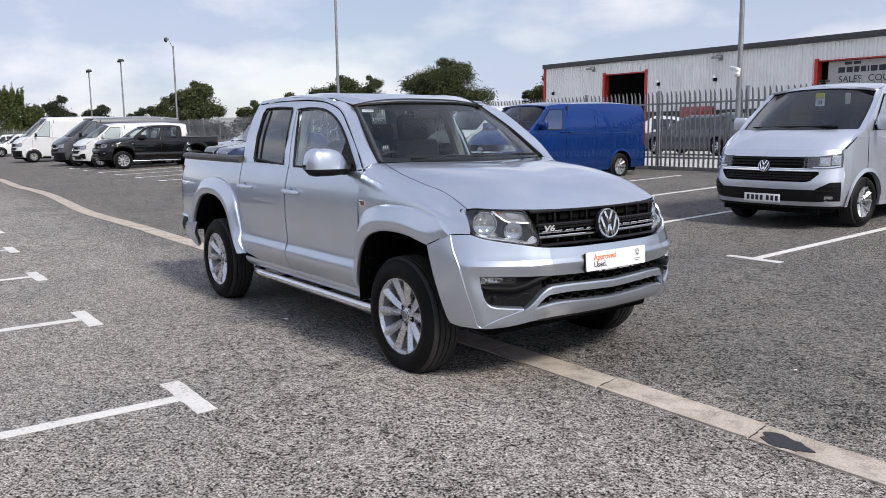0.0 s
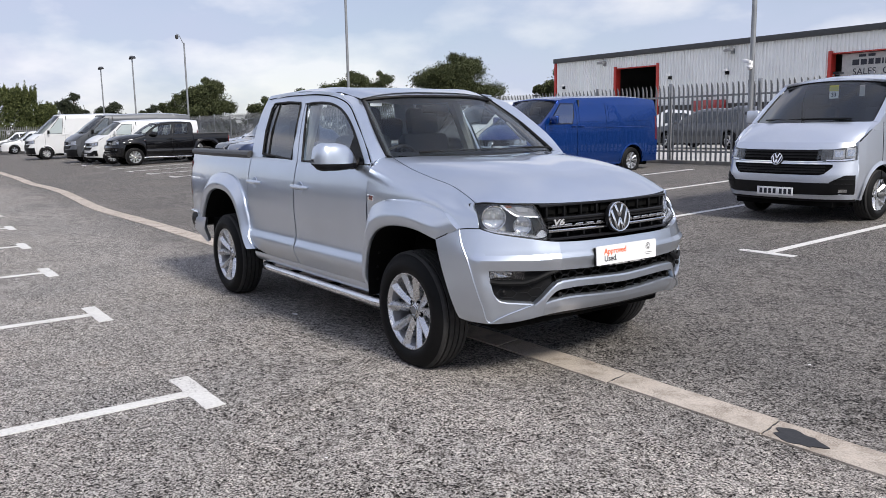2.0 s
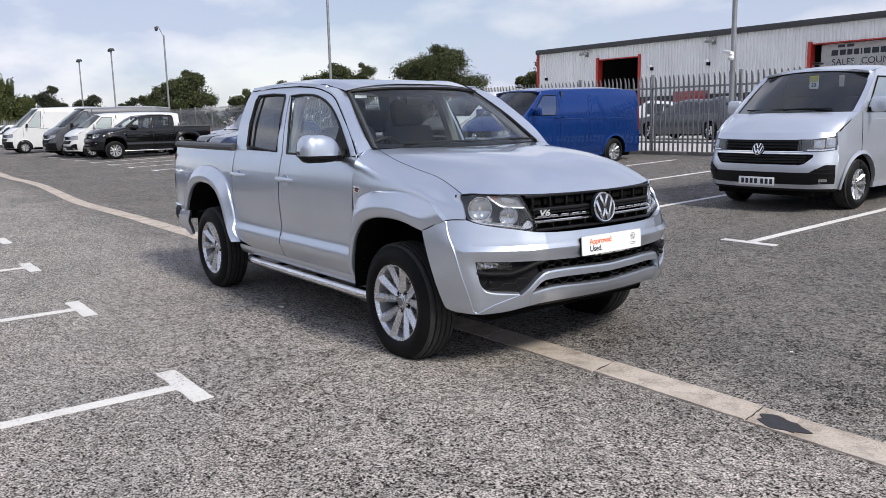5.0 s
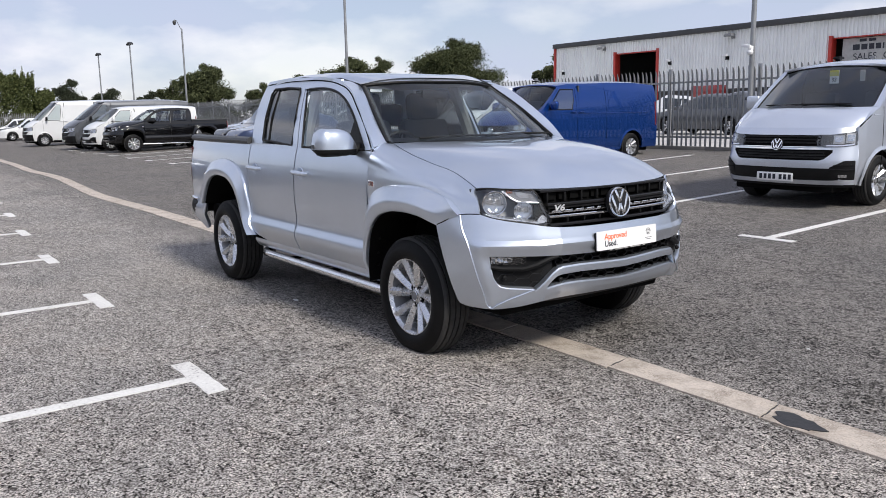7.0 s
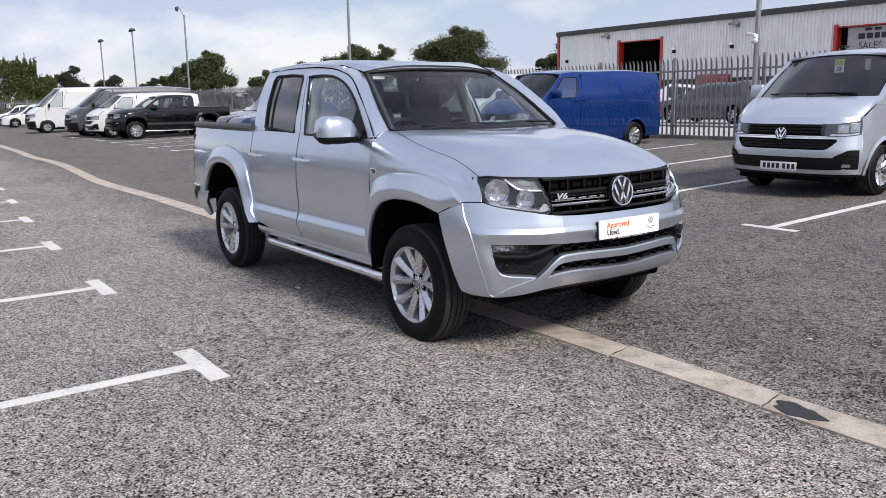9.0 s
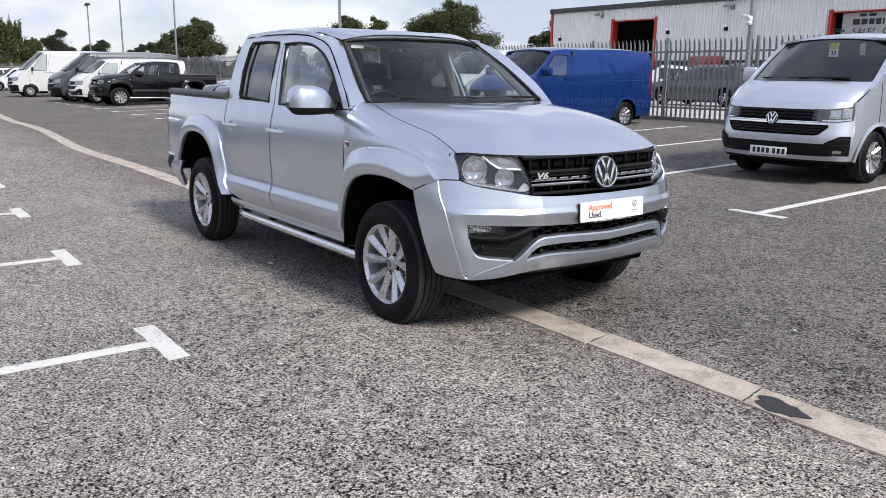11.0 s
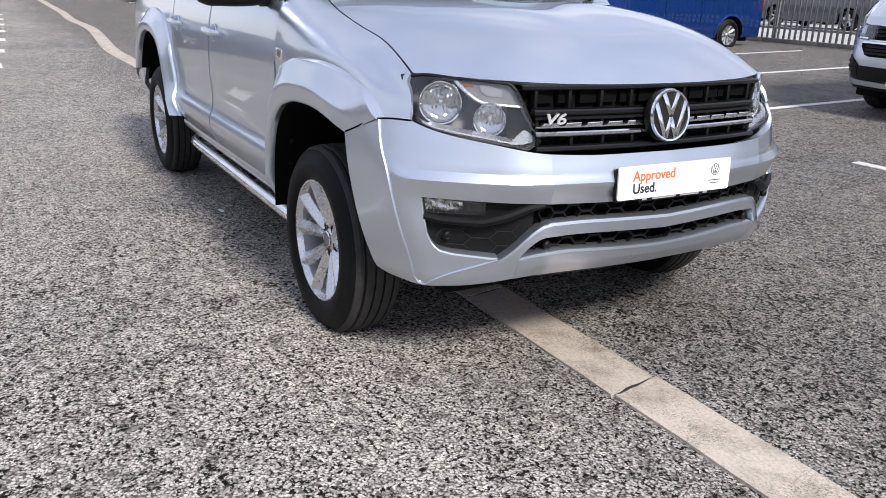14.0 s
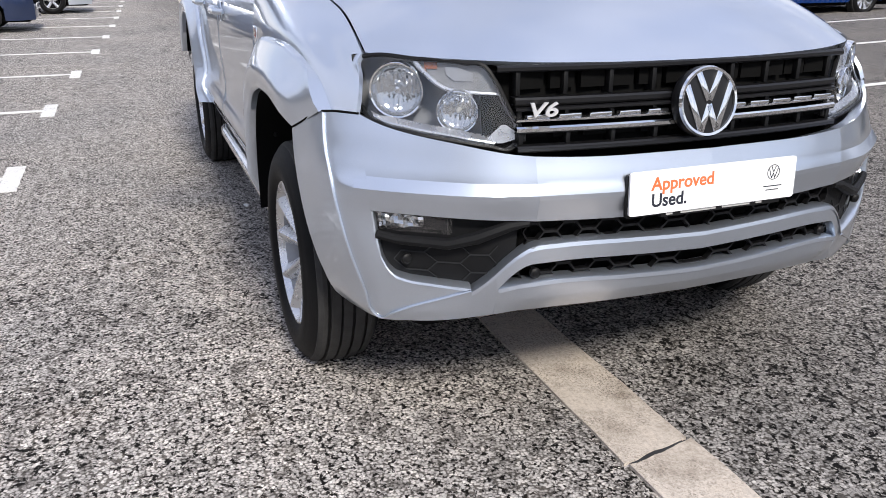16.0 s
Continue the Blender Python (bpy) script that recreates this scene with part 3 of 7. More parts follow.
LAMP_BASE = hermite([(-0.84, 0.532), (-0.80, 0.588), (-0.73, 0.660), (-0.65, 0.716), (-0.57, 0.763), (-0.47, 0.800)])
LAMP_HI = hermite([(-0.833, 1.035), (-0.826, 1.066), (-0.80, 1.080), (-0.70, 1.083), (-0.60, 1.077), (-0.560, 1.068), (-0.540, 1.035), (-0.508, 0.965), (-0.478, 0.915)])
LAMP_LO = hermite([(-0.833, 1.000), (-0.824, 0.957), (-0.800, 0.932), (-0.74, 0.914), (-0.65, 0.897), (-0.56, 0.880), (-0.51, 0.873), (-0.478, 0.896)])


def lamp_x(y, z, back=0.0):
    k = 0.12 + 0.66 * min(max((y - 0.55) / 0.27, 0), 1)
    return float(LAMP_BASE(-y)) + (1.0 - z) * k - back


def hex_net(bm, place, u0, u1, z0, z1, w, h, t, inside):
    """A honeycomb of raised ribs, laid on place(u, z, back)."""
    k, rows = 0, int((z1 - z0) / (h * 0.5)) + 2
    for r in range(-1, rows):
        for c in range(-1, int((u1 - u0) / (w * 1.5)) + 2):
            cu = u0 + c * w * 1.5 + (w * 0.75 if r % 2 else 0)
            cz = z0 + r * h * 0.5
            ring = [(cu + w * 0.5 * a, cz + h * 0.5 * b) for a, b in ((-1, 0), (-0.5, 1), (0.5, 1), (1, 0), (0.5, -1), (-0.5, -1))]
            for j in range(3):
                (ua, za), (ub, zb) = ring[j], ring[(j + 1) % 6]
                if not (inside(ua, za) and inside(ub, zb)):
                    continue
                du, dz = ub - ua, zb - za
                L = math.hypot(du, dz)
                nu_, nz = -dz / L * t, du / L * t
                q = [(ua + nu_, za + nz), (ub + nu_, zb + nz), (ub - nu_, zb - nz), (ua - nu_, za - nz)]
                front = [bm.verts.new(place(u, z, 0.0)) for u, z in q]
                rear = [bm.verts.new(place(u + (0.4 * t if i in (0, 1) else -0.4 * t), z, 0.018)) for i, (u, z) in enumerate(q)]
                bm.faces.new(front)
                for i in range(4):
                    bm.faces.new((front[i], rear[i], rear[(i + 1) % 4], front[(i + 1) % 4]))


def emblem(parent, m, r, ring_mat, back_mat, name="badge", face_only=False):
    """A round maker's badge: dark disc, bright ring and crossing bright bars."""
    bm = bmesh.new()
    add_lathe(bm, [(0.0001, 0.004), (r * 0.93, 0.002), (r * 1.0, -0.012), (r * 0.98, -0.03)], (0, 0, 0), "z", 36)
    bmesh.ops.remove_doubles(bm, verts=bm.verts, dist=1e-6)
    bmesh.ops.recalc_face_normals(bm, faces=bm.faces)
    bmesh.ops.transform(bm, matrix=m, verts=bm.verts)
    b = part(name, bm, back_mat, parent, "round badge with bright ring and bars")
    bm = bmesh.new()
    add_lathe(bm, [(r * 0.86, 0.003), (r * 0.88, 0.008), (r * 0.95, 0.009), (r * 0.985, 0.002)], (0, 0, 0), "z", 40)
    bmesh.ops.recalc_face_normals(bm, faces=bm.faces)
    bmesh.ops.transform(bm, matrix=m, verts=bm.verts)
    part("badge_ring", bm, ring_mat, b)
    t = r * 0.095
    for x0, y0, x1, y1 in ((-0.36, 0.80, -0.02, 0.06), (0.36, 0.80, 0.02, 0.06), (-0.74, 0.46, -0.26, -0.80), (0.74, 0.46, 0.26, -0.80), (-0.26, -0.80, 0.0, -0.10), (0.26, -0.80, 0.0, -0.10)):
        a, c = Vector((x0 * r, y0 * r)), Vector((x1 * r, y1 * r))
        d = (c - a).normalized()
        nrm = Vector((-d.y, d.x)) * t
        a, c = a - d * t * 0.2, c + d * t * 0.2
        part("badge_bar", prism([tuple(a + nrm), tuple(a - nrm), tuple(c - nrm), tuple(c + nrm)], m @ Matrix.Translation((0, 0, 0.002)), 0.006, 0.0008), ring_mat, b)
    return b


FACE_X = Matrix(((0, 0, 1, 0), (1, 0, 0, 0), (0, 1, 0, 0), (0, 0, 0, 1)))   # local x along +y, local y up, local z forward (+x)


def build_truck(name, m, paint, label, sign=True, group=""):
    root = thing(name, m, label, "pickup truck", group)
    IN = (-1.6, 0, 0.8)
    # hood
    half = [
        [(-0.235, 0, 1.318), (0.10, 0, 1.304), (0.40, 0, 1.266), (0.62, 0, 1.208), (0.760, 0, 1.132), (0.830, 0, 1.076)],
        [(-0.265, 0.28, 1.322), (0.09, 0.29, 1.308), (0.39, 0.295, 1.270), (0.60, 0.295, 1.212), (0.744, 0.295, 1.133), (0.814, 0.295, 1.078)],
        [(-0.31, 0.43, 1.324), (0.05, 0.455, 1.302), (0.35, 0.465, 1.262), (0.565, 0.465, 1.203), (0.712, 0.46, 1.130), (0.784, 0.455, 1.081)],
        [(-0.36, 0.55, 1.326), (0.0, 0.60, 1.288), (0.27, 0.625, 1.243), (0.47, 0.635, 1.190), (0.625, 0.635, 1.127), (0.712, 0.620, 1.087)],
        [(-0.462, 0.722, 1.320), (-0.15, 0.773, 1.256), (0.08, 0.784, 1.212), (0.29, 0.783, 1.172), (0.44, 0.792, 1.124), (0.520, 0.795, 1.090)],
    ]
    full = [[(x, -y, z) for x, y, z in c] for c in half[:0:-1]] + half
    part("hood", grid(sheet(full, 26, 41), 0.012, 1, IN), paint, root)
    for side in (-1, 1):
        # front wing
        f0 = [(x, y + 0.007, z - 0.001) for x, y, z in half[-1]]
        f0[-1] = (0.524, 0.806, 1.090)
        wing = [f0,
                [(-0.478, 0.80, 1.320), (-0.15, 0.822, 1.238), (0.08, 0.826, 1.195), (0.29, 0.822, 1.150), (0.42, 0.820, 1.106), (0.530, 0.820, 1.070)],
                [(-0.478, 0.890, 1.258), (-0.15, 0.897, 1.190), (0.08, 0.885, 1.157), (0.29, 0.862, 1.117), (0.43, 0.841, 1.074), (0.562, 0.825, 1.034)],
                [(-0.478, 0.924, 1.120), (-0.15, 0.928, 1.120), (0.08, 0.921, 1.115), (0.31, 0.901, 1.080), (0.455, 0.874, 1.022), (0.594, 0.838, 0.990)],
                [(-0.478, 0.928, 0.94), (-0.27, 0.936, 1.035), (0.03, 0.934, 1.058), (0.31, 0.918, 1.012), (0.470, 0.900, 0.9515), (0.606, 0.848, 0.9535)]]
        part("front_wing", grid(sheet(wing, 30, 28), 0.012, side, IN), paint, root)
        skin = np.array([q for r in sheet(wing, 48, 48) for q in r])

        def wing_y(x, z):
            """Half width of the wing at a point of its side view."""
            d = (skin[:, 0] - x) ** 2 + (skin[:, 2] - z) ** 2
            k = np.argsort(d)[:4]
            w = 1 / (d[k] + 1e-6)
            return float((skin[k, 1] * w).sum() / w.sum())

        # wheel-arch flares: outer edge, inner edge
        corner = [bumper_at(s, 0.92, -0.004 * min(s, 0.985)) for s in span(0.0, 2.0, 21)]
        def bumper_side_y(x):
            if x <= corner[0][0]:
                k = (corner[4][1] - corner[0][1]) / (corner[4][0] - corner[0][0])
                return corner[0][1] + k * (x - corner[0][0])
            for (xa, ya, _), (xb, yb_, _) in zip(corner, corner[1:]):
                if xa <= x <= xb:
                    return ya + (yb_ - ya) * (x - xa) / (xb - xa)
            return corner[-1][1]
        front_o = [(-0.456, 0.415), (-0.474, 0.47), (-0.478, 0.70), (-0.468, 0.90), (-0.40, 1.005), (-0.26, 1.060), (-0.03, 1.085), (0.21, 1.076), (0.40, 1.024), (0.512, 0.946)]
        front_i = [(-0.440, 0.415), (-0.442, 0.47), (-0.434, 0.62), (-0.378, 0.78), (-0.285, 0.868), (-0.17, 0.906), (0.0, 0.922), (0.13, 0.918), (0.25, 0.902), (0.354, 0.873)]
        rear_o = [(-2.415, 0.500), (-2.460, 0.59), (-2.52, 0.80), (-2.60, 0.98), (-2.74, 1.085), (-2.95, 1.135), (-3.18, 1.135), (-3.42, 1.08), (-3.58, 0.96), (-3.645, 0.80), (-3.662, 0.685)]
        rear_i = [(-2.475, 0.500), (-2.568, 0.61), (-2.665, 0.80), (-2.76, 0.905), (-2.89, 0.965), (-3.04, 0.985), (-3.20, 0.980), (-3.36, 0.93), (-3.47, 0.83), (-3.535, 0.745), (-3.565, 0.685)]
        for outl, inn, ymax, nm in ((front_o, front_i, 0.984, "front"), (rear_o, rear_i, 0.990, "rear")):
            a, b = path3([(x, 0, z) for x, z in outl]), path3([(x, 0, z) for x, z in inn])
            rows = []
            for u in span(0, 1, 48):
                p, q = a(u), b(u)
                yb = wing_y(p[0], max(p[2], 0.95)) if nm == "front" else side_y(p[0], p[2])
                fade = 1.0 if nm == "rear" else 1.0 - 0.45 * min(1.0, max(0.0, (u - 0.80) / 0.19))
                row = []
                for v, out, rise in ((0.0, -0.022, 0.0), (0.015, 0.012, 0.0), (0.05, 0.020, 0.0), (0.10, 0.022, 0.02), (0.30, 0.022, 0.34), (0.52, 0.022, 0.68), (0.60, 0.021, 0.80), (0.68, 0.018, 0.86), (0.92, 0.004, 0.985), (0.97, 0.0, 1.0), (1.0, -0.006, 0.99), (1.0, -0.045, 0.99)):
                    px_, pz_ = p[0] + (q[0] - p[0]) * v, p[2] + (q[2] - p[2]) * v
                    py_ = yb + (ymax - yb) * rise + out * (fade if 0.0 < v < 0.9 else 1.0)
                    if nm == "front" and p[0] < -0.3:
                        # the tail tucks in with the door's lower edge
                        py_ -= max(0.0, 0.935 - side_y(-0.48, max(0.40, pz_))) * (pz_ < 0.6)
                    if nm == "front" and u > 0.86 and v > 0.0:
                        # the last stretch runs out flush with the bumper's corner
                        k = min(1.0, (u - 0.86) / 0.13)
                        k = k * k * (3 - 2 * k)
                        flush = min(0.986, bumper_side_y(px_)) + 0.002 - (0.03 if out < -0.03 else 0.0)
                        py_ = py_ + (flush - py_) * k
                    row.append((px_, py_, pz_))
                rows.append(row)
            part("wheel_arch_flare", grid(rows, 0, side, (-0.05 if nm == "front" else -3.07, side * 0.85, 0.5)), paint, root)
            # liner, coloured near black for the deep shade in the arch
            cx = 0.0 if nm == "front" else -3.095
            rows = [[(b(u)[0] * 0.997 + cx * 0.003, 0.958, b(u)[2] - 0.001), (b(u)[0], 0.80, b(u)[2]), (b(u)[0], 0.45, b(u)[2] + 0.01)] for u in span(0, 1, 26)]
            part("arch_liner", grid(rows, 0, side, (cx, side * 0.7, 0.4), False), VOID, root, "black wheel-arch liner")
        for zz in (0.52, 0.60, 0.70, 0.79):
            xr = -0.437 + max(0, zz - 0.62) * 0.32
            part("flare_clip", lathe([(0.0005, 0.006), (0.009, 0.004), (0.010, -0.004)], (xr, side * 0.885, zz), "x", 10), BLACK_PLASTIC, root)

        # doors below the windows
        belt = lambda x: 1.274 - 0.010 * (x + 0.5)
        us = span(-0.486, -1.583, 20)
        rows = columns(lambda x, z: (x, side_y(x, z), z), us, lambda x: 0.47, belt, 44)
        fdoor = part("front_door", grid(rows, 0.03, side, IN), paint, root, "silver front door" if paint is SILVER else "")
        edge = hermite([(0.47, -2.20), (0.50, -2.36), (0.60, -2.455), (0.80, -2.492), (1.0, -2.492), (1.30, -2.487)])
        rows = []
        for k in range(44):
            z = 0.47 + (1.30 - 0.47) * k / 43
            xe = float(edge(min(z, 1.3)))
            rows.append([(x, side_y(x, zz), zz) for x, zz in ((-1.595 + (xe + 1.595) * t, 0.47 + (belt(-1.595 + (xe + 1.595) * t) - 0.47) * k / 43) for t in span(0, 1, 18))])
        rdoor = part("rear_door", grid(rows, 0.03, side, IN), paint, root)
        for xe_, own in ((-0.489, fdoor), (-1.580, fdoor), (-1.598, rdoor)):
            part("door_edge", tube([(xe_, side * (side_y(xe_, z) - 0.0015), z) for z in span(0.475, 1.285, 16)], 0.0035, 6), paint, own)
        part("door_edge", tube([(float(edge(z)), side * (side_y(float(edge(z)), z) - 0.0015), z) for z in span(0.50, 1.29, 18)], 0.0035, 6), paint, rdoor)
        for door, hx in ((fdoor, -1.46), (rdoor, -2.33)):
            yb = side_y(hx, 1.08)
            h = part("door_handle", tube([(hx + 0.115, side * (yb + 0.004), 1.083), (hx + 0.085, side * (yb + 0.034), 1.085), (hx, side * (yb + 0.042), 1.088), (hx - 0.085, side * (yb + 0.036), 1.090), (hx - 0.115, side * (yb + 0.004), 1.090)],
                                          [0.010, 0.017, 0.018, 0.017, 0.010], 10, False, 1.0), paint, door, "body-coloured door handle")
            bm = lathe([(0.001, 0.0), (0.040, 0.003), (0.048, 0.006), (0.052, 0.0)], (0, 0, 0), "y", 24)
            bmesh.ops.transform(bm, matrix=Matrix.Translation((hx - 0.01, side * (yb - 0.001), 1.080)) @ Matrix.Diagonal((1.0, side, 0.92, 1)), verts=bm.verts)
            bmesh.ops.recalc_face_normals(bm, faces=bm.faces)
            part("handle_recess", bm, paint, door)
            if hx > -2:
                part("key_lock", lathe([(0.001, side * 0.010), (0.012, side * 0.009), (0.014, 0)], (hx - 0.150, side * yb, 1.088), "y", 14), paint, door)

        # window frames
        win_r = [(-2.265, 1.318), (-2.306, 1.50), (-2.322, 1.70), (-2.29, 1.735)]
        win_r2 = [(-1.692, 1.290), (-1.728, 1.50), (-1.782, 1.69), (-1.805, 1.728)]
        part("c_pillar", grid(ruled([(-2.488, 1.275), (-2.525, 1.50), (-2.505, 1.72), (-2.47, 1.785)], [(-2.265, 1.29), (-2.306, 1.50), (-2.330, 1.72), (-2.30, 1.785)], 14, 8, glass_y), 0.03, side, IN), paint, root)
        part("rear_door_frame", grid(ruled([(-1.694, 1.280), (-1.731, 1.50), (-1.812, 1.785)], [(-1.598, 1.280), (-1.655, 1.50), (-1.742, 1.785)], 12, 4, glass_y), 0.03, side, IN), paint, rdoor)
        part("front_door_frame", grid(ruled([(-1.586, 1.278), (-1.643, 1.50), (-1.730, 1.785)], [(-1.505, 1.276), (-1.573, 1.50), (-1.682, 1.785)], 12, 5, glass_y), 0.03, side, IN), paint, fdoor)
        part("roof_rail", grid(ruled([(-2.47, 1.728), (-1.94, 1.724), (-1.54, 1.705), (-1.23, 1.688)], [(-2.45, 1.797), (-1.94, 1.812), (-1.54, 1.800), (-1.16, 1.765)], 20, 5, glass_y), 0.02, side, IN), paint, root)
        front_in = [(-0.57, 1.278), (-0.70, 1.408), (-0.845, 1.528), (-1.01, 1.625), (-1.24, 1.698)]
        front_out = [(-0.476, 1.290), (-0.585, 1.41), (-0.775, 1.56), (-0.965, 1.68), (-1.19, 1.755)]
        part("front_door_frame", grid(ruled(front_in, front_out, 18, 5, glass_y), 0.03, side, IN), paint, fdoor)
        # black seals
        for ring, own in (([(-2.265, 1.320), (-2.306, 1.50), (-2.322, 1.69), (-2.29, 1.728), (-2.02, 1.731), (-1.808, 1.720), (-1.782, 1.69), (-1.731, 1.50), (-1.696, 1.288), (-1.95, 1.302)], rdoor),
                          ([(-1.505, 1.279), (-1.573, 1.50), (-1.652, 1.68), (-1.680, 1.706), (-1.46, 1.710), (-1.24, 1.690), (-1.01, 1.618), (-0.845, 1.522), (-0.70, 1.402), (-0.575, 1.283), (-1.0, 1.279)], fdoor)):
            if own is fdoor:
                arc = path3([(x, 0, z) for x, z in ring[3:10]])
                ring = ring[:3] + [(arc(u)[0], arc(u)[2]) for u in span(0, 1, 24)] + ring[10:]
            part("window_seal", tube([(x, side * (glass_y(x, z) + 0.001), z) for x, z in ring], 0.0095, 6, True), BLACK_PLASTIC, own)
        rows = ruled(win_r, win_r2, 10, 8, lambda x, z: glass_y(x, z) - 0.010)
        part("rear_side_window", grid(rows, 0, side, IN), PRIVACY, rdoor, "dark tinted side window")
        part("window_divider", tube([(x, side * (glass_y(x, z) - 0.004), z) for x, z in ((-2.16, 1.312), (-2.195, 1.5), (-2.20, 1.730))], 0.006, 6), BLACK_PLASTIC, rdoor)
        rows = ruled([(-1.505, 1.278), (-1.575, 1.50), (-1.650, 1.66), (-1.680, 1.712)], [(-0.575, 1.281), (-0.85, 1.528), (-1.04, 1.636), (-1.24, 1.700)], 12, 12, lambda x, z: glass_y(x, z) - 0.010)
        part("front_side_window", grid(rows, 0, side, IN), SIDEGLASS, fdoor, "clear side window")
        tri = bmesh.new()
        q = [(-0.58, 1.282), (-0.84, 1.280), (-0.80, 1.50), (-0.69, 1.40)]
        vs = [tri.verts.new((x, side * (glass_y(x, z) - 0.004), z)) for x, z in q]
        tri.faces.new(vs if side < 0 else vs[::-1])
        part("mirror_triangle", tri, BLACK_PLASTIC, fdoor)
        gap = path3([(x, 0, z) for x, z in ((-2.44, 1.768), (-2.24, 1.776), (-1.94, 1.780), (-1.54, 1.770), (-1.22, 1.738), (-0.99, 1.676), (-0.793, 1.552), (-0.600, 1.405), (-0.492, 1.295))])
        part("door_gap", tube([(p[0], side * (glass_y(p[0], p[2]) + 0.0015), p[2]) for p in (gap(u) for u in span(0, 1, 44))], 0.0045, 6), VOID, root)
        part("roof_ditch", tube([(x, side * y, z) for x, y, z in ((-1.07, 0.612, 1.721), (-1.14, 0.640, 1.741), (-1.25, 0.664, 1.769), (-1.5, 0.690, 1.789), (-1.8, 0.705, 1.798), (-2.3, 0.700, 1.779), (-2.45, 0.688, 1.742))], 0.0085, 6), BLACK_PLASTIC, root, "black roof gutter strip")
        # pillar beside the windscreen
        pil = [[(-0.472, 0.870, 1.300), (-0.582, 0.848, 1.412), (-0.773, 0.795, 1.562), (-0.962, 0.746, 1.683), (-1.19, 0.714, 1.758)],
               [(-0.478, 0.823, 1.315), (-0.604, 0.795, 1.414), (-0.800, 0.738, 1.566), (-0.985, 0.686, 1.688), (-1.15, 0.662, 1.752)],
               [(-0.478, 0.763, 1.326), (-0.606, 0.734, 1.412), (-0.797, 0.684, 1.552), (-0.97, 0.634, 1.668), (-1.075, 0.610, 1.722)]]
        part("a_pillar", grid(sheet(pil, 18, 8), 0.02, side, IN), paint, root)
        # bed side
        topz = lambda x: 1.288 - 0.004 * (x + 2.5)
        us = span(-2.505, -4.11, 34)
        arch = hermite([(2.50, 0.5), (2.62, 0.9), (2.76, 1.04), (2.95, 1.09), (3.18, 1.09), (3.42, 1.03), (3.56, 0.92), (3.66, 0.7), (3.70, 0.60), (4.3, 0.60)])
        rows = columns(lambda x, z: (x, side_y(x, z) if z < 1.28 else side_y(x, 1.28), z), us, lambda x: float(arch(-x)), topz, 18)
        part("bed_side", grid(rows, 0.03, side, IN), paint, root)
        cap = [(x, side * (side_y(x, 1.26) - 0.022), 1.308 - 0.004 * (x + 2.5)) for x in span(-2.52, -4.09, 10)]
        part("bed_rail_cap", tube(cap, 0.047, 10, False, 0.72), CHARCOAL, root, "dark plastic cargo bed rail cap")
        part("tail_light", grid([[(-4.10 - 0.012 * (1 - abs(v - 0.5)), 0.80 + 0.075 * v, z) for v in span(0, 1, 5)] for z in span(0.86, 1.22, 6)] , 0.03, side, IN), REDLENS, root, "red rear light cluster")
        part("tail_light", grid([[(x, side_y(x, z) + 0.003, z) for x in span(-4.085, -4.11, 3)] for z in span(0.86, 1.22, 6)], 0.0, side, IN), REDLENS, root)
        # sill and step
        part("sill", grid([[(x, 0.893, 0.467), (x, 0.896, 0.452), (x, 0.886, 0.425), (x, 0.862, 0.395), (x, 0.80, 0.385)] for x in span(-0.46, -2.50, 8)], 0.02, side, IN), paint, root, "body-coloured lower sill")
        bar = [(-0.30, side * 0.76, 0.350), (-0.335, side * 0.835, 0.350), (-0.39, side * 0.862, 0.347), (-0.48, side * 0.872, 0.346), (-1.4, side * 0.872, 0.346), (-2.24, side * 0.872, 0.346), (-2.36, side * 0.862, 0.346), (-2.41, side * 0.835, 0.352), (-2.44, side * 0.76, 0.352)]
        sb = part("side_step_bar", tube(bar, 0.031, 14), BRUSHED, root, "polished steel side step bar")
        for bx in (-0.75, -1.40, -2.10):
            part("step_bracket", box(bx - 0.03, bx + 0.03, side * 0.60 if side > 0 else -0.86, 0.86 if side > 0 else -0.60, 0.305, 0.325, 0.004), BLACK_PLASTIC, sb)

        # mirror
        folded = side > 0
        prof = hermite([(0.0, (1.286, 1.325, 0.012)), (0.03, (1.268, 1.372, 0.042)), (0.12, (1.250, 1.412, 0.072)), (0.35, (1.243, 1.424, 0.088)), (0.60, (1.243, 1.420, 0.088)), (0.82, (1.248, 1.392, 0.074)), (0.95, (1.256, 1.340, 0.050)), (1.0, (1.264, 1.315, 0.036))])
        mm = Matrix.Translation((-0.66, side * 0.90, 0)) @ Matrix.Rotation(radians(side * (62 if folded else 0)), 4, "Z")
        capm, basem = bmesh.new(), bmesh.new()
        rows, low = [], []
        for u in [0, 0.012, 0.03, 0.06] + span(0.11, 1, 15):
            zb, zt, d = prof(u)
            yy = 0.305 * (1 - u)
            zs = 1.292 - 0.004 * u
            row = []
            for a in span(0, math.pi * 0.5, 10):
                row.append(mm @ Vector((d * math.cos(a) ** 0.55 - 0.02, side * yy, zs + (zt - zs) * math.sin(a) ** 0.75)))
            row.append(mm @ Vector((-0.055, side * yy, zt - 0.004)))
            row.append(mm @ Vector((-0.062, side * yy, zs)))
            rows.append([tuple(v) for v in row])
            lr = [mm @ Vector((-0.060, side * yy, zs - 0.001))]
            lr += [mm @ Vector(((d - 0.002) * math.cos(a) ** 0.6 - 0.02, side * yy, zs - 0.001 - (zs - zb) * math.sin(a))) for a in span(math.pi * 0.5, 0, 8)]
            low.append([tuple(v) for v in lr])
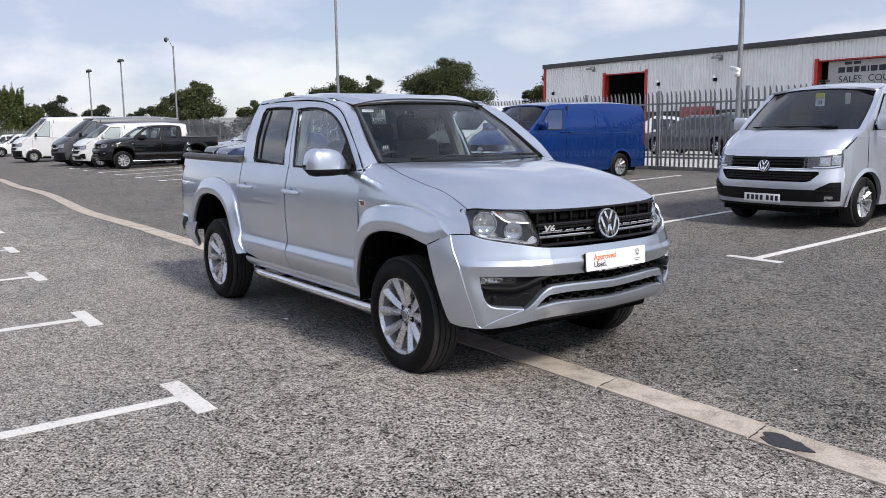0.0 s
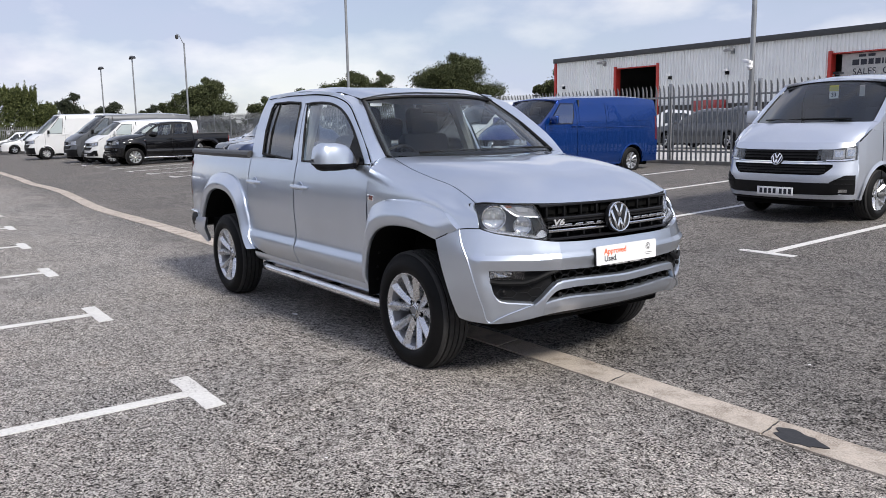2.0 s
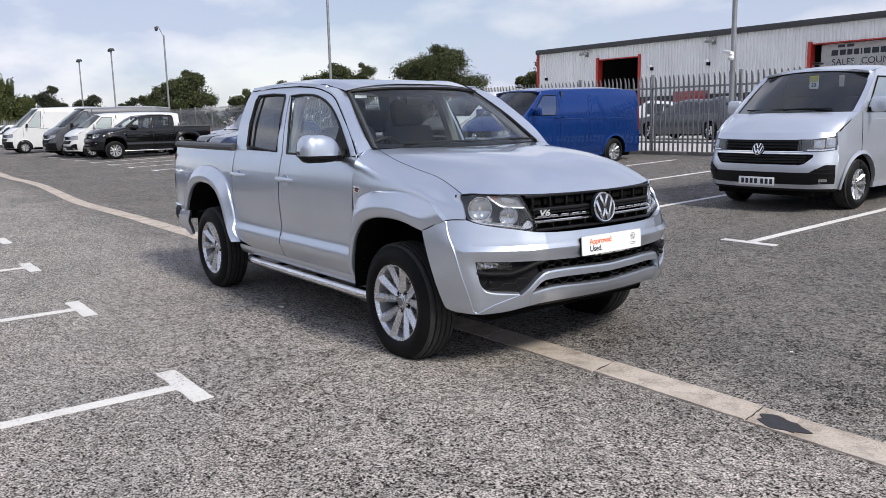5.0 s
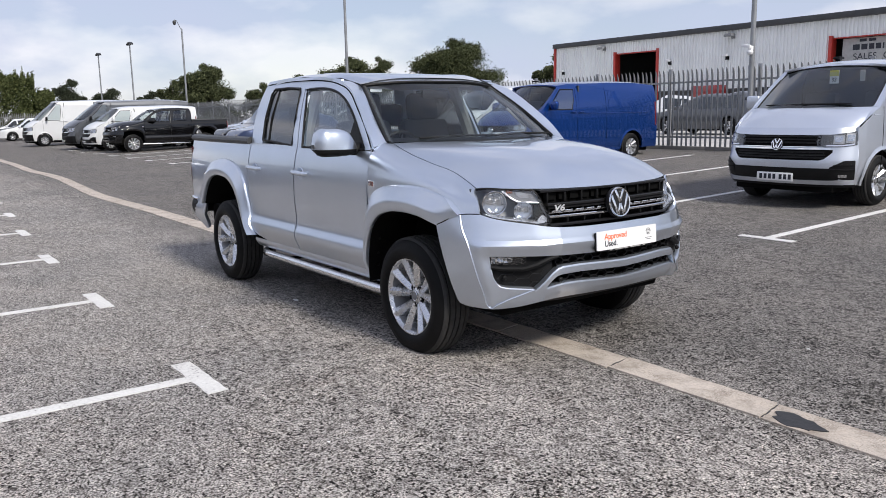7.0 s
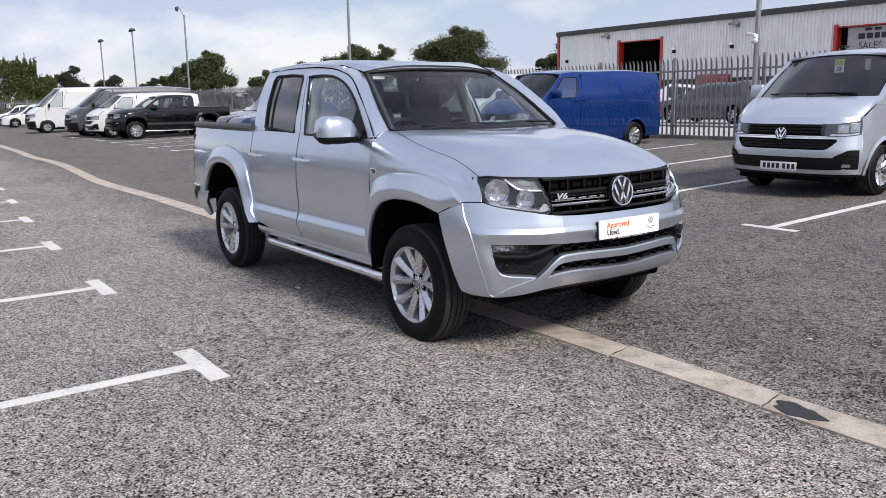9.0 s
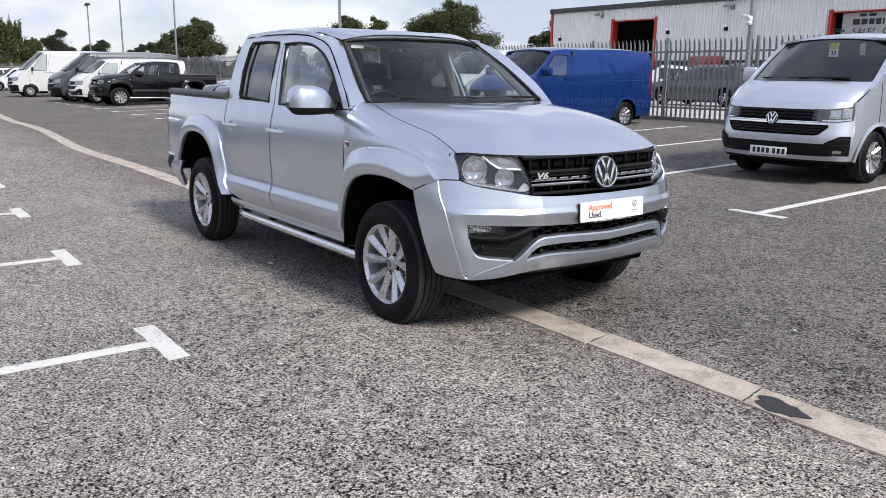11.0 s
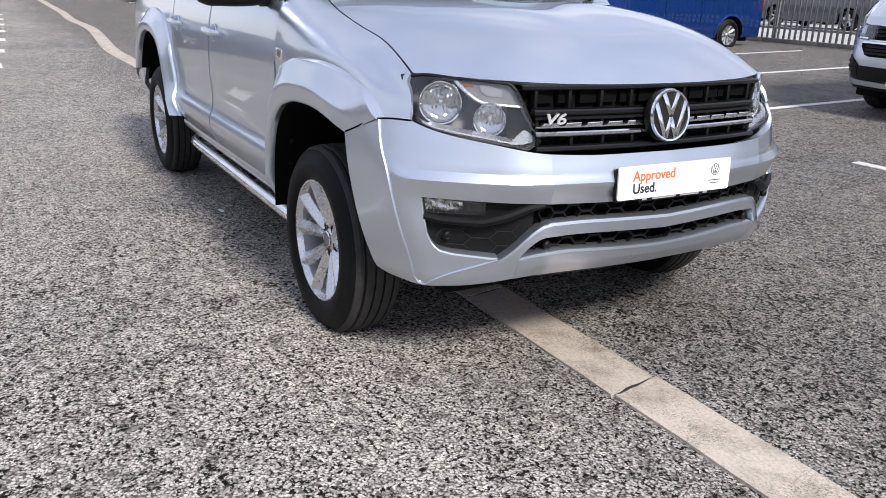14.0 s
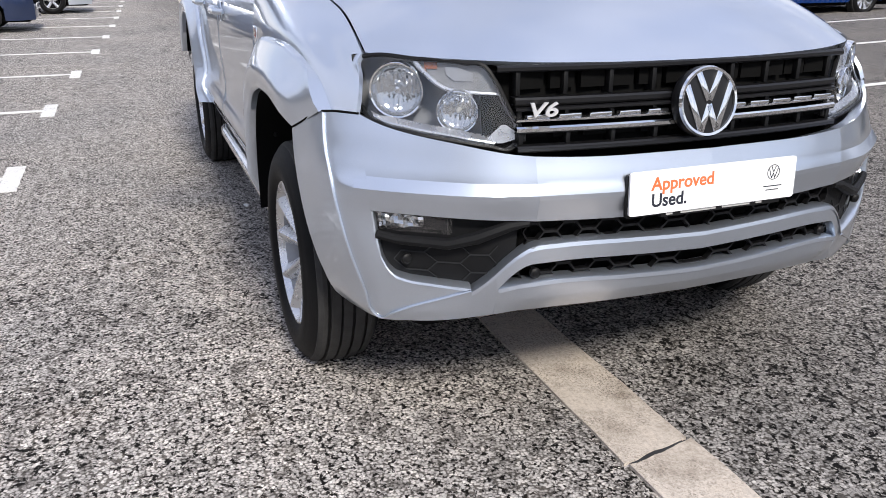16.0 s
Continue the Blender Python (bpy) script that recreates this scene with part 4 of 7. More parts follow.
        for bm_, rr in ((capm, rows), (basem, low)):
            add_grid(bm_, rr)
            bmesh.ops.holes_fill(bm_, edges=[e for e in bm_.edges if e.is_boundary])
            bmesh.ops.recalc_face_normals(bm_, faces=bm_.faces)
        cap_ob = part("mirror_cap", capm, paint, fdoor, "body-coloured door mirror cap", 0.9)
        part("mirror_base", basem, BLACK_PLASTIC, cap_ob, "black underside of the mirror")
        part("mirror_arm", tube([(-0.68, side * 0.86, 1.300), (-0.68, side * 0.895, 1.278), (-0.675, side * 0.93, 1.270)], [0.045, 0.036, 0.028], 10), BLACK_PLASTIC, cap_ob)
        gl = box(-0.068, -0.0635, side * 0.15 - 0.11, side * 0.15 + 0.11, 1.285, 1.395, 0.001)
        bmesh.ops.transform(gl, matrix=mm, verts=gl.verts)
        part("mirror_glass", gl, CHROME, cap_ob)

        # small side badge
        yb = float(side_y(-0.44, 1.07))
        bdg = part("side_badge", prism([(-0.035, -0.018), (0.035, -0.022), (0.035, 0.018), (-0.035, 0.022)], Matrix.Translation((-0.425, side * (yb - 0.001), 1.068)) @ Matrix(((1, 0, 0, 0), (0, 0, side, 0), (0, 1, 0, 0), (0, 0, 0, 1))), 0.008, 0.002), CHROME, root, "small bright side badge")
        part("badge_inlay", prism([(-0.012, -0.012), (0.026, -0.014), (0.026, 0.012), (-0.012, 0.013)], Matrix.Translation((-0.425, side * (yb + 0.0072), 1.068)) @ Matrix(((1, 0, 0, 0), (0, 0, side, 0), (0, 1, 0, 0), (0, 0, 0, 1))), 0.0015), REDLENS, bdg)

        # front bumper
        s_fog = bs(0.826)
        hi_corner = hermite([(0.0, 0.878), (0.4, 0.907), (0.75, 0.936), (1.2, 0.949), (s_fog, 0.951)])
        part("bumper_corner", grid([[bumper_at(s, z) for z in creased(s, 0.409, float(hi_corner(s)), 16, 8)] for s in span(1.0, s_fog, 10)], 0.03, side, IN), paint, root)
        part("bumper_side", grid([[bumper_at(s, z, -0.004 * s) for z in creased(s, 0.409 + 0.016 * max(0.0, 1 - s / 0.35) ** 2, float(hi_corner(s)), 16, 8)] for s in span(0.0, 0.42, 9) + span(0.42, 0.985, 6)[1:]], 0.03, side, IN), paint, root)
        ridge = [bumper_at(0.99, z, -0.003) for z in span(float(hi_corner(0.99)) - 0.002, 0.455, 16)]
        turn = path3([bumper_at(s, z, -0.003) for s, z in ((0.99, 0.448), (1.02, 0.430), (1.10, 0.418), (1.25, 0.416), (1.6, 0.432), (2.1, 0.458), (2.6, 0.492), (3.0, 0.520))])
        ridge += [tuple(turn(u)) for u in span(0, 1, 30)]
        part("bumper_ridge", tube([(x, side * y, z) for x, y, z in ridge], 0.0042, 8), paint, root)
        hi_band = hermite([(s_fog, 0.951), (2.2, 0.926), (3.0, 0.893), (3.6, 0.876), (4.2, 0.868), (6.0, 0.862)])
        lo_band = hermite([(s_fog, 0.718), (3.0, 0.714), (4.0, 0.710), (6.0, 0.702)])
        part("bumper_band", grid([[bumper_at(s, z) for z in creased(s, float(lo_band(s)), float(hi_band(s)), 6, 8)] for s in span(s_fog, 4.0, 24) + span(4.0, 6.0, 14)[1:]], 0.035, side, IN), paint, root, "", 0.13)
        wing_hi = hermite([(s_fog, 0.600), (s_fog + 0.05, 0.570), (s_fog + 0.14, 0.547), (s_fog + 0.30, 0.535), (2.5, 0.526), (3.0, 0.517)])
        wing_lo = hermite([(s_fog, 0.409), (2.4, 0.416), (3.0, 0.434), (3.4, 0.448)])
        part("bumper_wing", grid(columns(bumper_at, span(s_fog, s_fog + 0.3, 14) + span(s_fog + 0.3, 3.0, 9)[1:], lambda s: float(wing_lo(s)), lambda s: float(wing_hi(s)), 10), 0.035, side, IN), paint, root)
        chin_hi = hermite([(3.0, 0.517), (3.25, 0.550), (3.7, 0.618), (3.95, 0.644), (4.25, 0.649), (6.0, 0.641)])
        part("chin_bar", grid(columns(lambda s, z: bumper_at(s, z, -0.006 * max(0.0, min(1.0, (s - 3.0) / 0.4)) * min(1.0, max(0.0, (z - 0.47) / 0.06))), span(3.0, 3.404, 6), lambda s: float(wing_lo(s)), lambda s: float(chin_hi(s)), 8), 0.035, side, IN), paint, root)
        chin_lo = hermite([(3.4, 0.527), (3.65, 0.568), (3.9, 0.596), (4.2, 0.602), (6.0, 0.594)])
        part("chin_bar", grid(columns(lambda s, z: bumper_at(s, z, -0.006), span(3.4, 6.0, 24), lambda s: float(chin_lo(s)), lambda s: float(chin_hi(s)), 6), 0.045, side, IN), paint, root)
        lip_hi = hermite([(3.4, 0.527), (3.7, 0.540), (6.0, 0.537)])
        lip_lo = hermite([(3.4, 0.448), (4.2, 0.458), (6.0, 0.455)])
        part("bumper_lip", grid(columns(lambda s, z: bumper_at(s, z, 0.40 * max(0.0, 0.498 - z) * min(1.0, (s - 3.4) / 0.5) - 0.003), span(3.4, 6.0, 20), lambda s: float(lip_lo(s)), lambda s: float(lip_hi(s)), 9), 0.045, side, IN), paint, root, "", 0.25)
        part("under_lip", grid(columns(lambda s, z: bumper_at(s, max(z, 0.42), 0.03 + (0.46 - z) * 0.9), span(1.2, 6.0, 20), lambda s: 0.36, lambda s: 0.46, 4), 0.02, side, IN), GREY_PLASTIC, root, "dark plastic under-bumper apron")
        seam = [bumper_at(s, float(hi_corner(s)) + 0.001, -0.0005) for s in span(0.02, s_fog, 16)]
        part("panel_joint", tube([(x, side * y, z) for x, y, z in seam], 0.0032, 6), VOID, root)
        # turned-in edges of the openings
        rim = [(s_fog, z, 0.075, 0.0) for z in span(0.716, 0.606, 7)] + [(s, float(wing_hi(s)), 0.05 * max(0.0, 1 - (s - s_fog) / 0.35), 0.013) for s in span(s_fog, s_fog + 0.3, 14) + span(s_fog + 0.3, 3.0, 9)[1:]]
        part("opening_edge", grid([[bumper_at(s, z, -0.0015), bumper_at(s + ds * 0.5, z + dz * 0.5, 0.001), bumper_at(s + ds, z + dz, 0.012), bumper_at(s + ds * 1.2, z + dz * 1.2, 0.032)] for s, z, ds, dz in rim], 0, side, (0.5, side * 0.7, 0.66), False), paint, root)
        for fn, s0 in ((chin_hi, 3.0), (lip_hi, 3.42)):
            part("opening_edge", grid([[bumper_at(s, float(fn(s)) - 0.010, -0.0085), bumper_at(s, float(fn(s)), -0.006), bumper_at(s, float(fn(s)) + 0.005, 0.004), bumper_at(s, float(fn(s)) + 0.005, 0.034)] for s in span(s0, 6.0, 24)], 0, side, (0.3, 0, 0.4)), paint, root)
        # near-black sheet for the shade in the slots, then the dark inserts
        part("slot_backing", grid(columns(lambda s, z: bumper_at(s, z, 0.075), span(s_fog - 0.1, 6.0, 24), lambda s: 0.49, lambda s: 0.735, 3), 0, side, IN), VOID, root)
        fog_hi = lambda s: 0.720
        fog_lo = lambda s: float(wing_hi(min(s, 3.0))) - 0.01 if s < 3.0 else float(chin_hi(min(s, 3.9))) - 0.012
        part("fog_insert", grid(columns(lambda s, z: bumper_at(s, z, 0.030), span(s_fog - 0.05, 3.75, 16), fog_lo, fog_hi, 8), 0.01, side, IN), GREY_PLASTIC, root, "dark textured bumper insert")
        def at(s, z, b, off):
            x, y, zz = bumper_at(s, z, off + b)
            return (x, side * y, zz)
        bm = bmesh.new()
        hex_net(bm, lambda s, z, b: at(s, z, b, 0.0265), s_fog + 0.1, 3.75, 0.56, 0.72, 0.55, 0.050, 0.0016, lambda s, z: s_fog < s < 3.7 and fog_lo(s) + 0.01 < z < 0.640 - 0.02 * (s < 2.6))
        bmesh.ops.recalc_face_normals(bm, faces=bm.faces)
        part("insert_ribs", bm, RIB, root)
        for zlo, zhi, s0 in ((chin_hi, lambda s: float(lo_band(s)), 3.75), (lip_hi, lambda s: float(chin_lo(s)), 3.45)):
            bm = bmesh.new()
            ok = lambda s, z: s0 < s < 6.01 and float(zlo(s)) - 0.015 < z < zhi(s) + 0.015
            hex_net(bm, lambda s, z, b: at(s, z, b, 0.020), s0, 6.0, 0.52, 0.74, 0.33, 0.044, 0.0034, ok)
            bmesh.ops.recalc_face_normals(bm, faces=bm.faces)
            part("honeycomb_grille", bm, BLACK_PLASTIC, root, "black honeycomb grille")
        # parking sensors
        for s, z in ((s_fog + 0.42, 0.594), (4.05, 0.568)):
            x, y, _ = bumper_at(s, z, 0.014)
            part("parking_sensor", lathe([(0.001, 0.006), (0.008, 0.005), (0.010, 0.002), (0.014, 0.0), (0.015, -0.01)], (x + 0.006, side * y, z), "x", 18), BLACK_PLASTIC, root)
        # fog lamp with its black surround
        tr = [bumper_at(s, z, 0.004) for s, z in ((s_fog + 0.04, 0.656), (2.2, 0.647), (2.75, 0.644), (3.1, 0.664), (3.6, 0.697), (3.9, 0.704))]
        part("fog_trim", tube([(x, side * y, z) for x, y, z in tr], [0.012, 0.013, 0.015, 0.017, 0.014, 0.008], 8), GREY_PLASTIC, root, "dark trim under the fog lamp")
        fog = part("fog_lamp", grid(columns(lambda s, z: bumper_at(s, z, 0.022), span(s_fog + 0.08, 2.75, 8), lambda s: 0.673, lambda s: 0.711 - 0.01 * (s > 2.6), 4), 0.006, side, IN), GLOSS_BLACK, root, "clear fog lamp with bright reflector in a black recess")
        part("fog_lens", grid(columns(lambda s, z: bumper_at(s, z, 0.010), span(s_fog + 0.05, 2.80, 8), lambda s: 0.667, lambda s: 0.716, 4), 0, side, IN), LENS, fog)
        rows = []
        for k, s in enumerate(span(s_fog + 0.12, 2.50, 11)):
            lo_, hi_ = 0.674 + 0.016 * (k / 22), 0.712 - 0.006 * (k / 22)
            rows.append([bumper_at(s, z, 0.014 + 0.006 * math.sin(k * 1.9 + 0.4 * math.sin(k)) + 0.005 * math.sin(k * 0.83 + j * 1.1)) for j, z in enumerate(span(lo_, hi_, 5))])
        part("fog_reflector", grid(rows, 0.002, side, IN), REFLECTOR, fog, smooth=0.1)

        # headlamp
        ys = span(0.829, 0.479, 34)
        lamp = part("headlamp", grid([[(lamp_x(y, z, 0.125), y, z) for z in span(float(LAMP_LO(-y)), float(LAMP_HI(-y)), 8)] for y in ys], 0, side, IN), LAMPDARK, root, "clear headlamp with dark housing and two round bright reflectors")
        part("headlamp_lens", grid([[(lamp_x(y, z), y, z) for z in span(float(LAMP_LO(-y)) + 0.003, float(LAMP_HI(-y)) - 0.003, 10)] for y in ys], 0, side, IN), LENS, lamp, "clear lamp lens")
        loop = [(y, float(LAMP_HI(-y))) for y in ys[1:]] + [(y, float(LAMP_LO(-y))) for y in ys[::-1]]
        part("lamp_seal", tube([(lamp_x(y, z, 0.006), side * y, z) for y, z in loop], 0.0065, 6, True), BLACK_PLASTIC, lamp)
        wall = []
        for y, z in loop + loop[:1]:
            wall.append([(lamp_x(y, z, 0.004), y, z), (lamp_x(y, z, 0.127), y, z)])
        part("lamp_wall", grid(wall, 0, side, (0.65, side * 0.66, 1.0), False), LAMPDARK, lamp)
        # the lamp's optical axis looks forward and a little outward
        for cy, cz, r, back, tag in ((0.745, 1.006, 0.066, 0.024, "main"), (0.622, 0.962, 0.050, 0.022, "dip")):
            cx = lamp_x(cy, cz, back)
            axis = Vector((1.0, side * 0.62, -0.05)).normalized()
            mm = axis.to_track_quat("Z", "Y").to_matrix().to_4x4()
            mm.translation = Vector((cx, side * cy, cz))
            bm = bmesh.new()
            prof = [(r * math.sin(a), -r * 0.50 * math.cos(a)) for a in span(0.12, math.pi / 2, 16)]
            rings = []
            nf = 11 if tag == "main" else 8
            for k in range(48):
                a = 2 * math.pi * k / 48
                row = []
                for i, (q, o) in enumerate(prof):
                    # upright flutes across the bowl
                    lx = q * math.cos(a) / r
                    e = 0.055 * r * (1 - abs(((lx + 1) * nf / 2) % 1.0 * 2 - 1)) if 1 < i < len(prof) - 1 else 0
                    row.append(tuple(mm @ Vector((q * math.cos(a), q * math.sin(a), o + e))))
                rings.append(row)
            add_grid(bm, rings, close_u=True)
            part("reflector", bm, REFLECTOR, lamp, "bright round lamp reflector", 0.3)
            bm = bmesh.new()
            add_lathe(bm, [(r * 0.98, -0.004), (r * 0.99, 0.006), (r * 1.05, 0.008), (r * 1.08, 0.0), (r * 1.08, -0.03)], (0, 0, 0), "z", 36)
            bmesh.ops.recalc_face_normals(bm, faces=bm.faces)
            bmesh.ops.transform(bm, matrix=mm, verts=bm.verts)
            part("reflector_ring", bm, CHROME, lamp)
            bm = bmesh.new()
            rb_ = 0.011 if tag == "main" else 0.006
            add_lathe(bm, [(0.0005, 0.010), (rb_ * 0.75, 0.008), (rb_, 0.0), (rb_, -0.04)], (0, 0, 0), "z", 14)
            bmesh.ops.recalc_face_normals(bm, faces=bm.faces)
            bmesh.ops.transform(bm, matrix=mm @ Matrix.Translation((0, 0, -0.012)), verts=bm.verts)
            part("bulb", bm, BRUSHED if tag == "main" else LIGHTTRIM, lamp)
        slo = lambda y: float(LAMP_LO(-y)) + 0.009
        part("lamp_strip", grid([[(lamp_x(y, z, bk), y, z) for z, bk in ((slo(y), 0.010), (slo(y) + 0.005, 0.009), (slo(y) + 0.017 - 0.006 * (y > 0.78), 0.026))] for y in span(0.806, 0.545, 16)], 0, side, IN), ALLOY, lamp, "pale strip along the lamp's foot")
        part("lamp_wedge", grid([[(lamp_x(y, z, 0.014), y, z) for z in span(0.887 + max(0, 0.525 - y) * 0.30, max(0.889 + max(0, 0.525 - y) * 0.30, 0.936 - abs(0.522 - y) * (0.95 if y > 0.522 else 0.75)), 4)] for y in span(0.566, 0.486, 9)], 0, side, IN), ALLOY, lamp, "bright wedge at the lamp's tip")
        brow = path3([(0.700, 0, 1.076), (0.676, 0, 1.042), (0.650, 0, 1.018), (0.594, 0, 1.009), (0.526, 0, 1.005)])
        part("indicator_panel", grid([[(lamp_x(p[0], z, 0.021), p[0], z) for z in span(p[2], min(float(LAMP_HI(-p[0])) - 0.004, 1.078), 5)] for p in (brow(u) for u in span(0, 1, 16))], 0.004, side, IN), LAMPDARK, lamp, "grey indicator housing")
        part("indicator_bulb", grid([[(lamp_x(y, z, 0.017), y, z) for z in span(1.060, 1.076, 3)] for y in span(0.682, 0.656, 3)], 0.004, side, IN), AMBER, lamp, "amber bulb")
        part("indicator_lens", grid([[(lamp_x(y, z, 0.015 + 0.005 * ((i + j) % 2)), y, z) for j, z in enumerate(span(1.034 + 0.02 * max(0, (y - 0.625)) / 0.02, 1.066 - 0.012 * max(0, (0.615 - y)) / 0.03, 9))] for i, y in enumerate(span(0.640, 0.585, 15))], 0.002, side, IN), LAMPGREY, lamp, "faceted clear indicator lens", smooth=0.1)
        part("lamp_brow", tube([(lamp_x(p[0], p[2], 0.016), side * p[0], p[2]) for p in (brow(u) for u in span(0, 1, 14))], [0.0075 - 0.0045 * q for q in span(0, 1, 14)], 6), ALLOY, lamp)

    # grille, over a near-black sheet for the shade behind it
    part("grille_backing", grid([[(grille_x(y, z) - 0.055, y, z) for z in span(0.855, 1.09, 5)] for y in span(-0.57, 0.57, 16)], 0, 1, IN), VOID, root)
    for z, h, d, mt, lab in ((0.990, 0.010, 0.030, GLOSS_BLACK, "gloss black grille bar"), (0.972, 0.005, 0.034, GLOSS_BLACK, ""), (0.946, 0.0045, 0.030, BRUSHED, ""), (0.923, 0.0085, 0.036, CHROME, "chrome grille strip"), (1.067, 0.008, 0.03, GLOSS_BLACK, ""), (0.877, 0.008, 0.03, GLOSS_BLACK, "")):
        w = 0.545 if z > 1.05 else 0.505
        rows = []
        for y in span(-w, w, 33):
            x = grille_x(y, z)
            rows.append([(x - d, y, z + h), (x - 0.004, y, z + h), (x, y, z + h * 0.5), (x, y, z - h * 0.5), (x - 0.004, y, z - h), (x - d, y, z - h)])
        part("grille_bar", grid(rows, 0, 1, IN), mt, root, lab)
    for y in span(-0.49, 0.49, 9):
        for z0, z1 in ((1.001, 1.060), (0.951, 0.969), (0.885, 0.914)):
            if abs(y) > 0.06:
                x = grille_x(y, (z0 + z1) / 2)
                part("grille_fin", box(x - 0.05, x - 0.014, y - 0.006, y + 0.006, z0, z1, 0.0015), BLACK_PLASTIC, root)
    for y in span(-0.449, 0.449, 12):
        x = grille_x(y, 0.946)
        if abs(y) > 0.1:
            part("grille_accent", box(x - 0.02, x + 0.001, y - 0.031, y + 0.031, 0.9500, 0.9600, 0.002), CHROME, root)
        for z0, z1 in ((1.001, 1.060), (0.885, 0.914)):
            x = grille_x(y, (z0 + z1) / 2)
            part("grille_shutter", box(x - 0.05, x - 0.032, y - 0.034, y + 0.034, z0 + 0.014, z1 - 0.004), VOID, root)
    # added near-black block, fills the see-through gap under the grille with shade
    part("grille_gap_block", box(0.50, 0.735, -0.60, 0.60, 0.78, 0.872, 0.01), VOID, root)
    mb = Matrix.Translation((0.884, 0, 0.975)) @ Matrix.Rotation(radians(-8), 4, "Y") @ FACE_X
    emblem(root, mb, 0.091, CHROME, GLOSS_BLACK)
    if sign:
        lettering("engine_badge", "V6", 0.048, Matrix.Translation((grille_x(0.43, 0.97) + 0.014, -0.447, 0.972)) @ Matrix.Rotation(radians(-8), 4, "Z") @ FACE_X @ Matrix.Diagonal((1.45, 1, 1, 1)), BADGEWHITE, root, 0.0009, 0.003, 0.2)
        # dealer plate
        mp = Matrix.Translation((0.944, 0.003, 0.770)) @ Matrix.Rotation(radians(-3), 4, "Y") @ FACE_X
        rr, c = 0.008, []
        for cx, cy, a0 in ((0.252, 0.0475, 0), (-0.252, 0.0475, 90), (-0.252, -0.0475, 180), (0.252, -0.0475, 270)):
            c += [(cx + rr * math.cos(radians(a0 + t)), cy + rr * math.sin(radians(a0 + t))) for t in (0, 30, 60, 90)]
        plate = part("dealer_plate", prism(c, mp, 0.006), PLATEWHITE, root, "white dealer plate with orange and dark lettering")
        part("plate_holder", prism([(x * 1.006, y * 1.0 - 0.006) for x, y in c], mp @ Matrix.Translation((-0.002, 0, -0.012)), 0.011), BLACK_PLASTIC, plate)
        part("plate_holder_strip", prism([(-0.16, -0.068), (0.22, -0.068), (0.22, -0.052), (-0.16, -0.052)], mp @ Matrix.Translation((0, 0, -0.01)), 0.010), BLACK_PLASTIC, plate)
        bm = bmesh.new()
        for x0, w in ((-0.10, 0.11), (0.03, 0.09), (0.14, 0.02), (-0.145, 0.02)):
            add_prism(bm, [(x0, -0.0635), (x0 + w, -0.0635), (x0 + w, -0.0575), (x0, -0.0575)], mp @ Matrix.Translation((0, 0, 0.0002)), 0.0006)
        part("holder_print", bm, LIGHTTRIM, plate)
        for txt, x, y, mt in (("Approved", -0.102, 0.020, ORANGETXT), ("Used.", -0.142, -0.022, DARKTXT)):
            lettering("plate_print", txt, 0.047, mp @ Matrix.Translation((x, y, 0.0065)), mt, plate, 0.0009, 0.0004)
        ml = mp @ Matrix.Translation((0.185, 0.018, 0.0062))
        bm = bmesh.new()
        add_lathe(bm, [(0.0185, 0), (0.0185, 0.0006), (0.0205, 0.0006), (0.0205, 0)], (0, 0, 0), "z", 28)
        bmesh.ops.recalc_face_normals(bm, faces=bm.faces)
        bmesh.ops.transform(bm, matrix=ml, verts=bm.verts)
        part("plate_mark", bm, DARKTXT, plate)
        for x0, y0, x1, y1 in ((-0.36, 0.80, -0.02, 0.06), (0.36, 0.80, 0.02, 0.06), (-0.74, 0.46, -0.26, -0.80), (0.74, 0.46, 0.26, -0.80), (-0.26, -0.80, 0.0, -0.10), (0.26, -0.80, 0.0, -0.10)):
            a, e = Vector((x0, y0)) * 0.0195, Vector((x1, y1)) * 0.0195
            d = (e - a).normalized()
            nn = Vector((-d.y, d.x)) * 0.0011
            part("plate_mark_bar", prism([tuple(a + nn), tuple(a - nn), tuple(e - nn), tuple(e + nn)], ml, 0.0006), DARKTXT, plate)
        bm = bmesh.new()
        for x0, y0, w in ((0.154, -0.019, 0.062), (0.164, -0.029, 0.042)):
            add_prism(bm, [(x0, y0 - 0.0014), (x0 + w, y0 - 0.0014), (x0 + w, y0 + 0.0014), (x0, y0 + 0.0014)], mp @ Matrix.Translation((0, 0, 0.0062)), 0.0005)
        part("plate_small_print", bm, GREYP, plate)

    # windscreen, roof, back of the cab
    ws = [[(-0.486, -0.756, 1.325), (-0.785, -0.684, 1.542), (-1.055, -0.606, 1.712)],
          [(-0.335, -0.40, 1.332), (-0.66, -0.385, 1.562), (-0.985, -0.36, 1.733)],
          [(-0.265, 0, 1.330), (-0.605, 0, 1.572), (-0.96, 0, 1.738)]]
    ws = ws + [[(x, -y, z) for x, y, z in c] for c in ws[1::-1]]
    part("windscreen", grid(sheet(ws, 14, 25), 0, 1, IN), SCREEN, root, "clear windscreen")
    left, head = path3(ws[0]), path3([c[2] for c in ws])
    rim = [tuple(left(u)) for u in span(0, 1, 12)] + [tuple(head(u)) for u in span(0, 1, 24)[1:-1]] + [(left(u)[0], -left(u)[1], left(u)[2]) for u in span(1, 0, 12)]
    part("screen_edge", tube([(x, y, z + 0.002) for x, y, z in rim], 0.013, 6), BLACK_PLASTIC, root)
